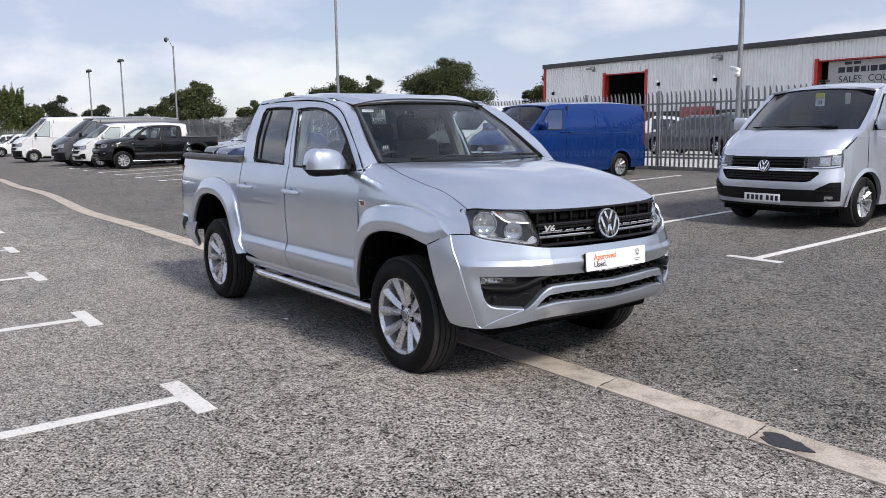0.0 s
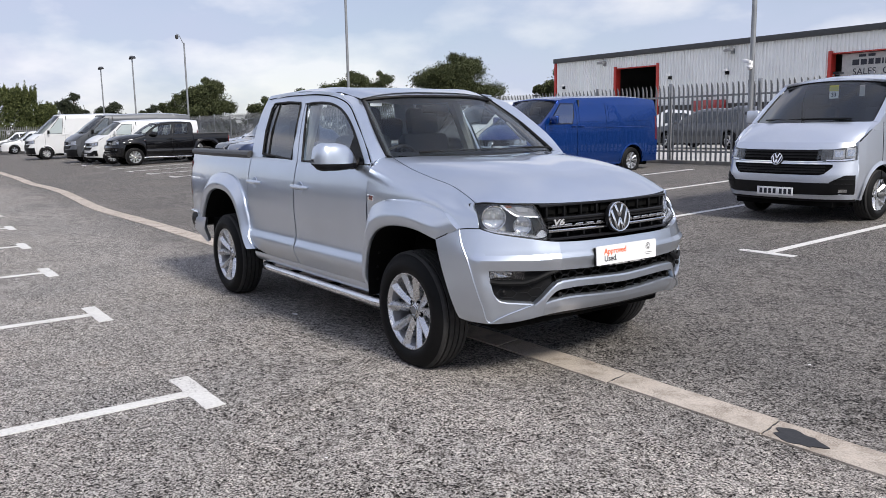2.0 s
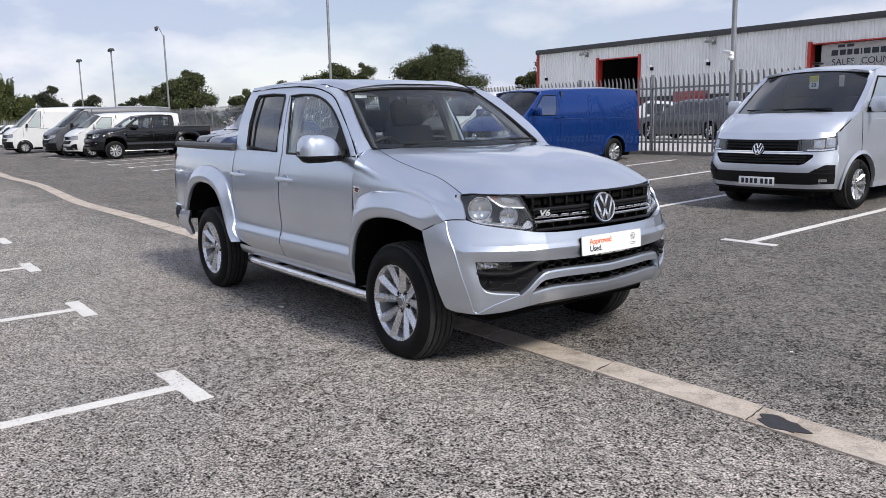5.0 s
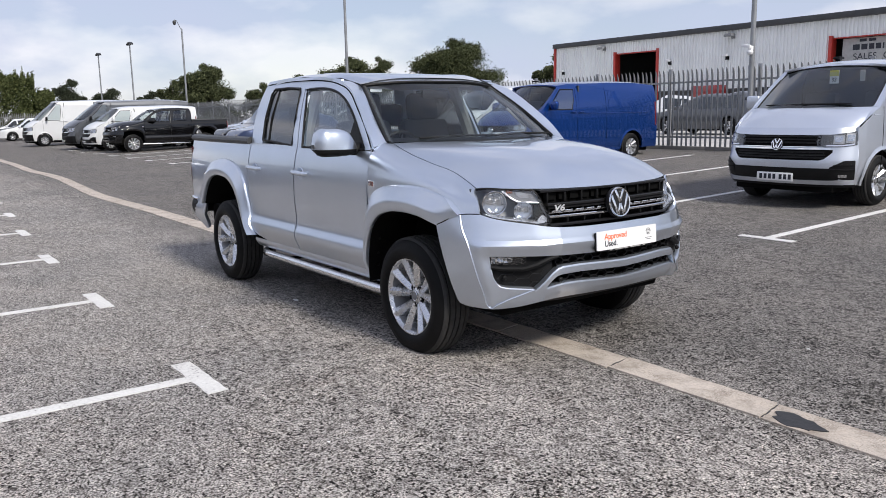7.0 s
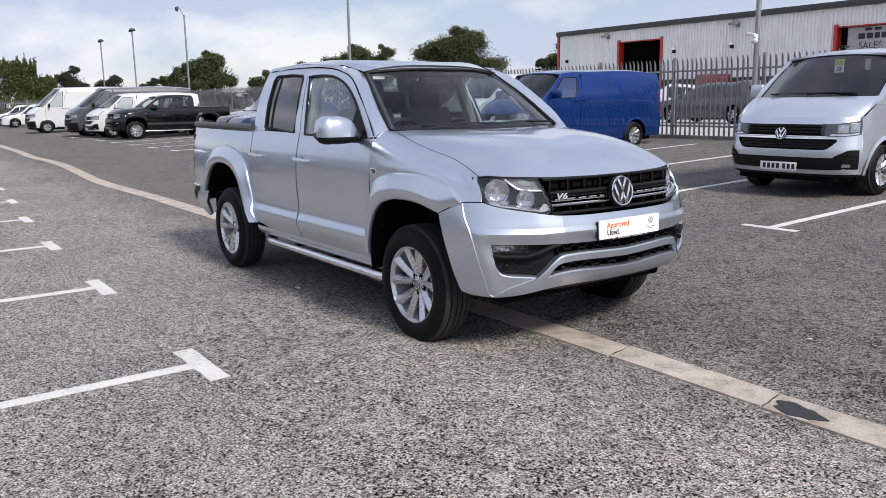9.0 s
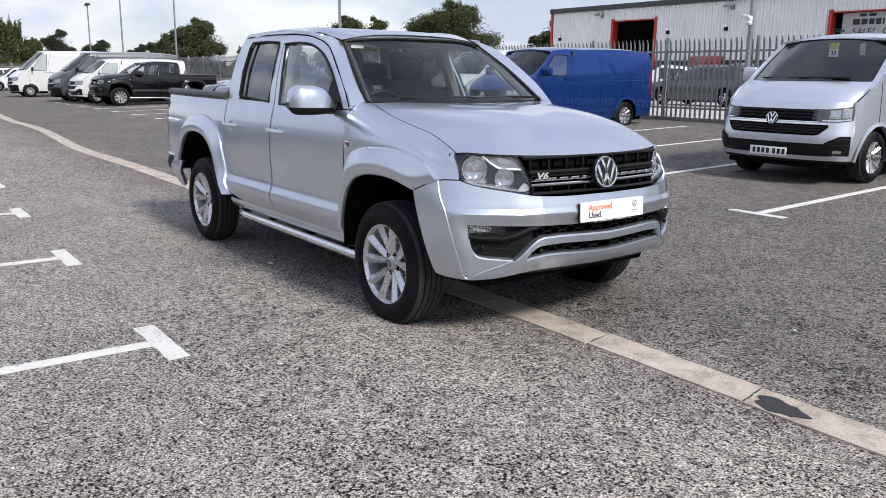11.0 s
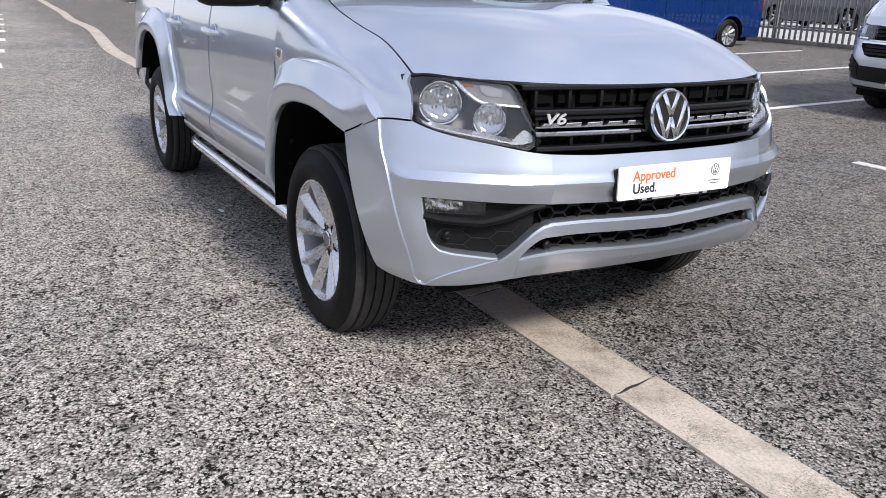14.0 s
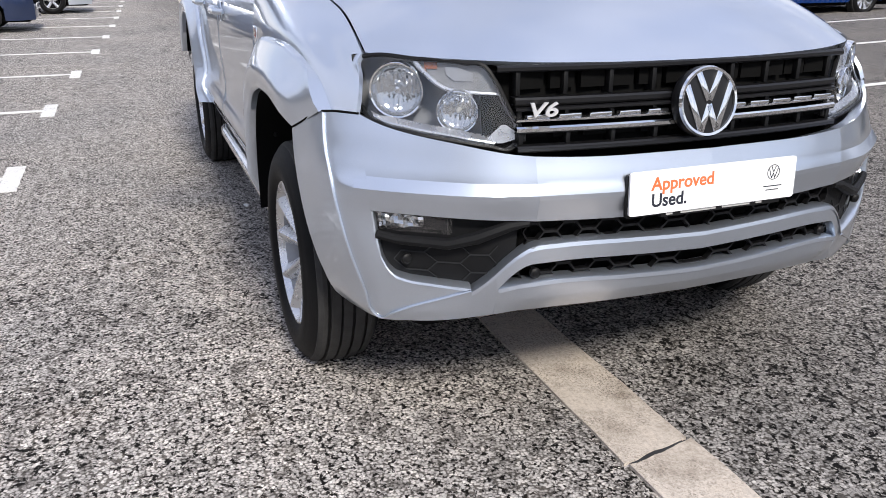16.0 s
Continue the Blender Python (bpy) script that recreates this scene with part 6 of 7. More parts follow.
for a, b, zt in (D1, D2):
    fr = part("door_frame", box(a - 0.16, a, BY - 0.12, BY + 0.3, BZ - 0.2, zt + 0.14, 0.01), REDTRIM, unit, "red steel door frame")
    part("door_frame", box(b, b + 0.16, BY - 0.12, BY + 0.3, BZ - 0.2, zt + 0.14, 0.01), REDTRIM, unit)
    part("door_head", box(a, b, BY - 0.06, BY + 0.3, zt, zt + 0.05, 0.01), REDTRIM, unit)
part("gable_wall", box(X0, X0 + 0.2, BY + 0.2, BY + 30, BZ - 0.2, TOP), CLAD, unit)
part("rear_wall", box(X0, X1, BY + 29.8, BY + 30, BZ - 0.2, TOP), DARKWALL, unit)
part("end_wall", box(X1 - 0.2, X1, BY + 0.2, BY + 29.8, BZ - 0.2, TOP), CLAD, unit)
part("roof", grid([[(x, BY - 0.1, TOP + 0.2), (x, BY + 15, TOP + 1.7), (x, BY + 30.1, TOP + 0.2)] for x in (X0, X1)], 0.12, 1, (0, 40, 0)), CHARCOAL, unit)
# inner walls coloured charcoal to stand for the shade inside the doorway
part("inner_lining", box(-29.5, -29.3, BY + 0.3, BY + 12, BZ - 0.2, TOP), CHARCOAL, unit)
part("inner_lining", box(-29.5, -10.5, BY + 11.8, BY + 12, BZ - 0.2, TOP), CHARCOAL, unit)
# sign above the counter doorway
part("sign_board", box(-14.75, -11.4, BY + 0.16, BY + 0.24, 2.6, 4.40, 0.01), LIGHTTRIM, unit, "pale sign board with dark lettering")
signm = Matrix(((1, 0, 0, 0), (0, 0, -1, BY + 0.155), (0, 1, 0, 0), (0, 0, 0, 1)))
for word, wx in (("SALES", -13.74), ("COUNTER", -12.02)):
    lettering("sign_word", word, 0.40, Matrix.Translation((wx, 0, 3.58)) @ signm, DARKTXT, unit, 0.0, 0.003)
sx = -14.28
for w in (0.30, 0.26, 0.22, 0.22, 0.06, 0.28, 0.28, 0.26):
    part("sign_bar", box(sx, sx + w, BY + 0.150, BY + 0.158, 3.88, 4.12), DARKTXT, unit)
    sx += w + 0.07
for cx in (-14.0, -13.6):
    part("sign_bar", box(cx, cx + 0.3, BY + 0.150, BY + 0.158, 4.22, 4.34), DARKTXT, unit)
for fx in (-28.7, -20.2):
    fl = part("wall_floodlight", box(-0.28, 0.16, -0.42, -0.10, -0.05, 0.07, 0.02, Matrix.Translation((fx, BY - 0.02, 5.08)) @ Matrix.Rotation(radians(12), 4, "X")), GALV, unit, "grey wall floodlight")
    part("floodlight_bracket", box(fx - 0.05, fx + 0.12, BY - 0.16, BY - 0.02, 4.86, 5.08, 0.01), GALV, fl)
for fx, fz in ((-32.0, 3.83), (-23.95, 3.97), (-20.43, 4.01)):
    cmr = part("wall_camera", box(fx - 0.16, fx + 0.10, BY - 0.34, BY - 0.20, fz, fz + 0.12, 0.03), PLATEWHITE, unit, "white wall security camera")
    part("camera_arm", box(fx - 0.03, fx + 0.05, BY - 0.24, BY - 0.01, fz - 0.16, fz + 0.02, 0.01), GREY_PLASTIC, cmr)
part("red_awning", box(-22.3, -20.45, BY - 0.45, BY - 0.03, 2.05, 2.62, 0.03), REDP, unit, "dark red door canopy")

# low pale-roofed shed in the distance
shed = thing("low_shed", pose(-62, 62, 0.6), "low distant shed with a pale sheet roof", "building")
part("wall", box(-14, 14, -6, 6, -0.6, 2.9, 0.02), CLAD, shed)
part("roof", grid([[(x, -6.4, 2.85), (x, 0, 4.5), (x, 6.4, 2.85)] for x in span(-14.3, 14.3, 40)], 0.15, 1, (0, 0, -3)), ROOFSHEET, shed, "pale corrugated roof")


# ---------------------------------------------------------------- vans and cars
def arch_lo(x, lo, wheels, r, zc):
    for w in wheels:
        d = abs(x - w)
        if d < r:
            return max(lo, zc + math.sqrt(r * r - d * d))
    return lo


def arch_xs(x0, x1, wheels, r, n):
    xs = set(span(x0, x1, n))
    for w in wheels:
        for k in range(13):
            xs.add(w - r * math.cos(math.pi * k / 12))
        xs |= {w - r * 1.0001, w + r * 1.0001}
    return sorted(x for x in xs if min(x0, x1) <= x <= max(x0, x1))


def number_plate(parent, m):
    p = part("number_plate", prism([(-0.26, -0.0555), (0.26, -0.0555), (0.26, 0.0555), (-0.26, 0.0555)], m, 0.008, 0.002), PLATEWHITE, parent, "white number plate with dark bars")
    for x in (-0.20, -0.135, -0.07, -0.005, 0.085, 0.15, 0.215):
        part("plate_bar", prism([(x - 0.021, -0.034), (x + 0.021, -0.034), (x + 0.021, 0.034), (x - 0.021, 0.034)], m @ Matrix.Translation((0, 0, 0.0082)), 0.001), DARKTXT, p)


def build_van(name, m, paint, label, wb=3.0, ro=0.96, H=1.97, k=1.065, belt=1.29, trim=True, group="", rake=0.0):
    """A panel van; k scales the nose's heights."""
    root = thing(name, m, label, "van", group)
    IN = (-wb * 0.5, 0, 0.9)
    R, zc = 0.335, 0.335
    W = hermite([(0.26, 0.895), (0.45, 0.938), (0.62, 0.948), (0.75, 0.950), (0.95, 0.946), (belt, 0.930), (belt + 0.12, 0.915), (belt + (H - belt) * 0.5, 0.868), (H - 0.13, 0.805), (H - 0.06, 0.76)])
    xr = -(wb + ro)
    nose_x = 0.55
    NT = 0.975
    top = hermite([(-nose_x, NT * k), (-0.34, NT * k + (belt - NT * k) * 0.55), (-0.10, belt)])
    roofz = hermite([(0.42, H - 0.14), (0.8, H - 0.085), (1.5, H - 0.065), (-xr - 0.4, H - 0.065), (-xr, H - 0.10)])
    ax0, ax1 = 0.10, -0.55 - rake

    def hi(x):
        if x > ax0:
            return float(top(-x))
        if x > ax1:
            return belt + (H - 0.135 - belt) * ((ax0 - x) / (ax0 - ax1)) ** 0.93
        return float(roofz(-x))

    def taper(x):
        return -0.05 * max(0, (x + 0.05)) ** 1.5 * 1.6 - 0.02 * max(0, xr + 0.5 - x) - 0.12 * max(0, x - 0.40)

    def sy(x, z):
        return float(W(z)) + taper(x)

    ar = 0.405
    xs = arch_xs(xr, nose_x, (0.0, -wb), ar, 46)
    for side in (-1, 1):
        lo = lambda x: arch_lo(x, 0.27 if abs(x + wb / 2) < wb / 2 - 0.3 else 0.30, (0.0, -wb), ar, zc)
        part("body_side", grid(columns(lambda x, z: (x, sy(x, z), z), xs, lo, hi, 20), 0.02, side, IN), paint, root)
        for wx in (0.0, -wb):
            rows = []
            for a in span(-0.12, math.pi + 0.12, 22):
                cx, cz = wx + ar * math.cos(a), zc + ar * math.sin(a)
                cz = max(cz, 0.29)
                y0 = sy(min(max(cx, xr), nose_x), max(cz, 0.3))
                rows.append([(wx + (ar + 0.05) * math.cos(a), sy(min(max(cx, xr), nose_x), max(cz + 0.03, 0.3)) + 0.002, max(zc + (ar + 0.05) * math.sin(a), 0.29)), (cx, y0 + 0.016, cz), (cx, y0 + 0.012, cz), (cx, 0.60, cz)])
            part("wheel_arch", grid(rows, 0, side, (wx, side * 0.75, 0.3)), paint, root)
            part("arch_liner", grid([[(wx + (ar - 0.004) * math.cos(a), 0.90, max(0.29, zc + (ar - 0.004) * math.sin(a))), (wx + (ar - 0.004) * math.cos(a), 0.45, max(0.29, zc + (ar - 0.004) * math.sin(a)))] for a in span(0, math.pi, 16)], 0, side, (wx, side * 0.7, 0.3), False), VOID, root)
            build_wheel(root, wx, side, 0.825, zc, R, 0.222, 10, True)
        # side glass and seams
        zb, zt = belt + 0.0, H - 0.21
        fw = ruled([(-0.86, zb), (-0.93, (zb + zt) / 2), (-0.96, zt)], [(-0.08, zb), (-0.30 - rake * 0.5, zb + (zt - zb) * 0.5), (-0.53 - rake * 0.9, zt)], 10, 8, lambda x, z: sy(x, z) + 0.004)
        d = part("door_window", grid(fw, 0, side, IN), VANGLASS, root, "dark side window glass")
        part("window_seal", tube([(x, side * (sy(x, z) + 0.004), z) for x, z in ((-0.86, zb), (-0.93, (zb + zt) / 2), (-0.96, zt), (-0.53 - rake * 0.9, zt), (-0.30 - rake * 0.5, zb + (zt - zb) * 0.5), (-0.08, zb))], 0.012, 6, True), BLACK_PLASTIC, d)
        for xa in (-1.02, -2.05 * wb / 3.0, 0.02):
            part("door_seam", tube([(xa, side * (sy(xa, z) + 0.0005), z) for z in span(0.33 if xa < 0.1 else 0.62, belt if xa > 0 else H - 0.17, 7)], 0.005, 5), VOID, root)
        part("slide_rail", tube([(x, side * (sy(x, belt - 0.10) + 0.002), belt - 0.10) for x in (-2.05 * wb / 3.0, xr + 0.35)], 0.010, 6), paint, root)
        part("swage_line", tube([(x, side * (sy(x, belt - 0.10) + 0.0), belt - 0.10) for x in (0.25, -1.0, -2.05 * wb / 3.0)], 0.009, 6), paint, root)
        rows = ruled([(-1.10, belt + 0.05), (-1.12, H - 0.24)], [(-1.92 * wb / 3, belt + 0.05), (-1.94 * wb / 3, H - 0.24)], 4, 6, lambda x, z: sy(x, z) + 0.006)
        part("side_panel", grid(rows, 0.006, side, IN), paint, root)
        rows = ruled([(-2.14 * wb / 3, belt + 0.05), (-2.15 * wb / 3, H - 0.24)], [(xr + 0.30, belt + 0.05), (xr + 0.36, H - 0.24)], 4, 6, lambda x, z: sy(x, z) + 0.006)
        part("side_panel", grid(rows, 0.006, side, IN), paint, root)
        for hx in (-0.90, -1.16):
            yb = sy(hx, belt - 0.06)
            part("door_handle", tube([(hx + 0.09, side * yb, belt - 0.06), (hx + 0.06, side * (yb + 0.035), belt - 0.055), (hx - 0.06, side * (yb + 0.035), belt - 0.055), (hx - 0.09, side * yb, belt - 0.06)], 0.015, 8), paint, root)
        part("sill_strip", grid([[(x, sy(x, 0.3) + 0.008, 0.345), (x, sy(x, 0.3) + 0.010, 0.27)] for x in span(-ar - 0.03, -wb + ar + 0.03, 6)], 0.02, side, IN), GREY_PLASTIC if not trim else paint, root)
        # mirror
        mc = part("mirror_cap", box(-0.05, 0.05, -0.085, 0.085, -0.085, 0.085, 0.03), paint if trim else BLACK_PLASTIC, root, "door mirror housing")
        mc.location = (-0.16, side * (sy(0, belt) + 0.135), belt + 0.095)
        mc.scale = (0.9, 1.25, 1.15)
        part("mirror_arm", tube([(-0.16, side * (sy(-0.16, belt + 0.03) - 0.01), belt + 0.03), (-0.16, side * (sy(0, belt) + 0.06), belt + 0.045)], 0.028, 8), BLACK_PLASTIC, root)
        part("rear_lamp", grid([[(xr + 0.02 + 0.05 * v, sy(xr, z) + 0.004, z) for v in span(0, 1, 3)] for z in span(0.85, 1.45, 6)], 0.01, side, IN), REDLENS, root, "tall red rear lamp")
    # roof
    part("roof", grid([[(x, v * 0.762, float(roofz(-x)) + 0.065 * (1 - v ** 2) ** 0.8) for v in span(-1, 1, 17)] for x in span(-0.44 - rake, xr, 14)], 0.02, 1, IN), paint, root)
    part("rear_doors", grid([[(xr + (0.02 if z > 1.0 else 0) + 0.10 * max(0, z - 1.0) * 0.6, v * (sy(xr, z) - 0.005), z) for v in span(-1, 1, 5)] for z in span(0.32, H - 0.09, 8)], 0.02, 1, IN), paint, root)
    part("rear_bumper", box(xr - 0.06, xr + 0.12, -0.90, 0.90, 0.30, 0.55, 0.04), GREY_PLASTIC if not trim else paint, root)
    # windscreen
    ws = [[(ax0 - 0.005, -0.835, belt + 0.01), (-0.22 - rake / 2, -0.80, belt + (H - 0.13 - belt) * 0.5), (ax1 + 0.04, -0.752, H - 0.170)],
          [(0.32, -0.45, belt + 0.01), (-0.08 - rake / 2, -0.44, belt + (H - 0.09 - belt) * 0.54), (-0.42 - rake, -0.42, H - 0.128)],
          [(0.38, 0, belt + 0.01), (-0.03 - rake / 2, 0, belt + (H - 0.07 - belt) * 0.54), (-0.39 - rake, 0, H - 0.112)]]
    ws = ws + [[(x, -y, z) for x, y, z in c] for c in ws[1::-1]]
    part("windscreen", grid(sheet(ws, 12, 21), 0, 1, IN), GLASS, root, "windscreen over a dark cab")
    left, head = path3(ws[0]), path3([c[2] for c in ws])
    rim = [tuple(left(u)) for u in span(0, 1, 12)] + [tuple(head(u)) for u in span(0, 1, 24)[1:-1]] + [(left(u)[0], -left(u)[1], left(u)[2]) for u in span(1, 0, 12)]
    part("screen_edge", tube(rim, 0.012, 6), BLACK_PLASTIC, root)
    part("roof_header", grid([[tuple(head((v + 1) / 2)), tuple((Vector(head((v + 1) / 2)) + Vector((-0.44 - rake, v * 0.762, float(roofz(0.44 + rake)) + 0.065 * (1 - v * v) ** 0.8))) / 2 + Vector((0.004, 0, 0.008))), (-0.445 - rake, v * 0.762, float(roofz(0.44 + rake)) + 0.065 * (1 - v * v) ** 0.8 + 0.001)] for v in span(-1, 1, 21)], 0.01, 1, IN), paint, root)
    for side in (-1, 1):
        pil = [[(ax0, sy(ax0, belt), belt), (-0.23 - rake / 2, sy(-0.23, belt + 0.3), belt + (H - 0.135 - belt) * 0.52), (ax1, sy(ax1, H - 0.14), H - 0.14)], [(ax0 + 0.01, 0.83, belt + 0.01), (-0.21 - rake / 2, 0.795, belt + (H - 0.13 - belt) * 0.5), (ax1 + 0.02, 0.74, H - 0.132)]]
        part("a_pillar", grid(sheet(pil, 10, 4), 0.02, side, IN), paint, root)
    part("wiper", tube([(0.24, -0.6, belt + 0.045), (0.33, -0.1, belt + 0.045), (0.33, 0.1, belt + 0.045)], 0.012, 6), BLACK_PLASTIC, root)
    part("wiper", tube([(0.34, 0.0, belt + 0.05), (0.29, 0.45, belt + 0.05), (0.22, 0.62, belt + 0.05)], 0.012, 6), BLACK_PLASTIC, root)
    # cab interior
    part("dashboard", box(-0.45, 0.24, -0.80, 0.80, 0.85 * k, belt - 0.03, 0.05), INTERIOR, root)
    part("bulkhead", box(-1.15, -1.12, -0.86, 0.86, 0.4, H - 0.12), INTERIOR, root)
    for sy_ in (-0.45, 0.45):
        part("cab_seat", box(-1.05, -0.90, sy_ - 0.25, sy_ + 0.25, 0.7, belt + 0.22, 0.06), SEATCLOTH, root)
        part("headrest", box(-1.03, -0.93, sy_ - 0.13, sy_ + 0.13, belt + 0.24, belt + 0.42, 0.04), SEATCLOTH, root)
    part("cab_floor", box(-1.1, 0.45, -0.85, 0.85, 0.4, 0.46), INTERIOR, root)
    part("under_body", box(xr + 0.1, 0.75, -0.70, 0.70, 0.20, 0.42, 0.02), VOID, root)
    # nose
    plan = hermite([(0, (0.545, 0.885)), (1, (0.640, 0.845)), (2, (0.745, 0.745)), (3, (0.815, 0.600)), (4, (0.865, 0.400)), (5, (0.887, 0.200)), (6, (0.893, 0.0))])
    push = hermite([(0.24, -0.05), (0.36, 0.012), (0.50, 0.035), (0.58, 0.035), (0.66, 0.018), (0.78, 0.0), (0.90, -0.030), (0.98, -0.075), (1.04, -0.125)])
    widen = hermite([(0.24, -0.02), (0.40, 0.025), (0.60, 0.03), (0.80, 0.012), (1.04, -0.02)])

    def nose(s, z, proud=0.0):
        x, y = plan(s)
        nx = min(1.0, 0.40 + 0.2 * s)
        return (float(x) + float(push(z)) + proud * nx, float(y) + float(widen(z)) * (1 - s / 6) + proud * (1 - nx * nx) ** 0.5, z * k)

    rows = [[nose(s, z) for z in span(0.26, NT, 20)] for s in span(0, 6, 26)]
    rows2 = [[(x, -y, z) for x, y, z in r] for r in rows[-2::-1]]
    part("nose", grid(rows + rows2, 0.02, 1, IN), paint, root)
    for side in (-1, 1):
        edge_ = [[(nose_x, sy(nose_x, z * k) if z * k > 0.27 else 0.89, z * k), nose(0.0, z)] for z in span(0.27, NT, 12)]
        part("nose_edge", grid(edge_, 0.01, side, IN), paint, root)
    for side in (-1, 1):
        part("bonnet_gap", tube([(x, side * (sy(x, hi(x)) + 0.001), hi(x) - 0.004) for x in span(0.53, 0.30, 6)], [0.009 - 0.004 * q for q in span(0, 1, 6)], 6), VOID, root)
    # bonnet
    bon = []
    for s in span(0, 6, 13):
        x, y, z = nose(s, NT)
        v = s / 6
        bx, by, bz = (0.10 + 0.28 * math.sin(v * math.pi / 2), 0.86 * (1 - v) ** 0.85, belt + 0.005)
        bon.append([(x + (bx - x) * t, y + (by - y) * t, z + (bz - z) * t + 0.030 * math.sin(math.pi * t)) for t in span(0, 1, 9)])
    for side in (-1, 1):
        # the wing's top, between the bonnet's edge and the flank
        part("wing_top", grid([[(x, y, z + 0.001), (min(x, nose_x), sy(min(x, nose_x), hi(min(x, nose_x))) - 0.002, hi(min(x, nose_x)) - 0.001)] for x, y, z in bon[0]], 0.012, side, IN), paint, root)
    part("bonnet", grid(bon + [[(x, -y, z) for x, y, z in r] for r in bon[-2::-1]], 0.015, 1, IN), paint, root)
    # nose furniture
    def patch(nm, s0, s1, lo, hi_, proud, mat, lab="", both=True, n=14):
        rows = [[nose(s, z, proud) for z in span(lo(s), hi_(s), 5)] for s in span(s0, s1, n)]
        if both and s1 >= 6:
            rows = rows + [[(x, -y, z) for x, y, z in r] for r in rows[-2::-1]]
            part(nm, grid(rows, proud + 0.01, 1, IN), mat, root, lab)
        else:
            for side in (-1, 1):
                part(nm, grid(rows, proud + 0.01, side, IN), mat, root, lab)
    patch("upper_grille", 3.25, 6, lambda s: 0.750, lambda s: 0.888, 0.004, VOID, "black upper grille")
    patch("lower_grille", 2.45, 6, lambda s: 0.585 + max(0, 3.1 - s) * 0.15, lambda s: 0.712, 0.004, VOID, "black lower grille")
    for z in (0.872, 0.835, 0.798, 0.685, 0.652, 0.620):
        patch("grille_slat", 3.28 if z > 0.75 else 2.95, 6, lambda s: z - 0.010, lambda s: z + 0.010, 0.012, BLACK_PLASTIC)
    patch("chrome_strip", 2.6, 6, lambda s: 0.717, lambda s: 0.731, 0.014, CHROME, "chrome grille strip")
    patch("chrome_strip", 3.1, 6, lambda s: 0.742, lambda s: 0.751, 0.014, CHROME)
    if trim:
        patch("bumper_slot", 1.9, 6, lambda s: 0.328, lambda s: 0.490, 0.004, BLACK_PLASTIC, "black lower bumper slot")
        patch("corner_insert", 0.35, 2.6, lambda s: 0.352 + max(0, s - 1.5) * 0.03, lambda s: 0.585 - max(0, s - 1.5) * 0.075, 0.010, BLACK_PLASTIC, "black bumper corner insert")
        patch("corner_slat", 0.45, 2.5, lambda s: 0.465, lambda s: 0.482, 0.020, GREY_PLASTIC)
        patch("corner_slat", 0.45, 2.3, lambda s: 0.520, lambda s: 0.536, 0.020, GREY_PLASTIC)
        patch("under_edge", 0.1, 6, lambda s: 0.258, lambda s: 0.290, 0.010, GREY_PLASTIC)
        patch("lower_lip", 0.30, 6, lambda s: 0.290, lambda s: 0.350 - 0.012 * min(1, max(0, s - 1.6)), 0.016, paint, "thin silver lip under the bumper slot")
        patch("fog_lamp", 1.3, 1.95, lambda s: 0.380, lambda s: 0.415, 0.020, REFLECTOR, "small fog lamp")
    else:
        patch("lower_bumper", 0.0, 6, lambda s: 0.27, lambda s: 0.57, 0.008, GREY_PLASTIC, "dark plastic bumper")
    lamp_hi = lambda s: 0.893 + 0.040 * max(0, min(1, (2.6 - s) / 2))
    lamp_lo = lambda s: 0.745 + 0.020 * max(0, min(1, (1.8 - s) / 1.4))
    patch("headlamp", 0.2, 3.45, lamp_lo, lamp_hi, 0.004, CHARCOAL, "clear headlamp with bright reflectors")
    for s0, s1, z0, z1 in ((0.55, 1.50, 0.795, 0.905), (1.62, 2.45, 0.785, 0.885)):
        patch("lamp_frame", s0, s1, lambda s: z0, lambda s: z1, 0.006, LAMPGREY, n=6)
        patch("lamp_reflector", s0 + 0.12, s1 - 0.10, lambda s: z0 + 0.020, lambda s: z1 - 0.014, 0.009, REFLECTOR, n=6)
    patch("lamp_blade", 0.6, 2.9, lambda s: 0.755 + 0.02 * max(0, min(1, (1.8 - s) / 1.4)), lambda s: 0.772 + 0.02 * max(0, min(1, (1.8 - s) / 1.4)), 0.010, BRUSHED)
    patch("lamp_cover", 0.2, 3.45, lamp_lo, lamp_hi, 0.016, LENS)
    x, y, z = nose(6, 0.775, 0.02)
    emblem(root, Matrix.Translation((x, 0, z)) @ Matrix.Rotation(radians(-14), 4, "Y") @ FACE_X, 0.084, CHROME, GLOSS_BLACK)
    x, y, z = nose(6, 0.372, 0.020)
    number_plate(root, Matrix.Translation((x, 0, z)) @ FACE_X)
    return root


DARKGLASS = plain("dark_tinted_glass", (0.02, 0.023, 0.024), 0.04, vary=0.04, coat=1.0)


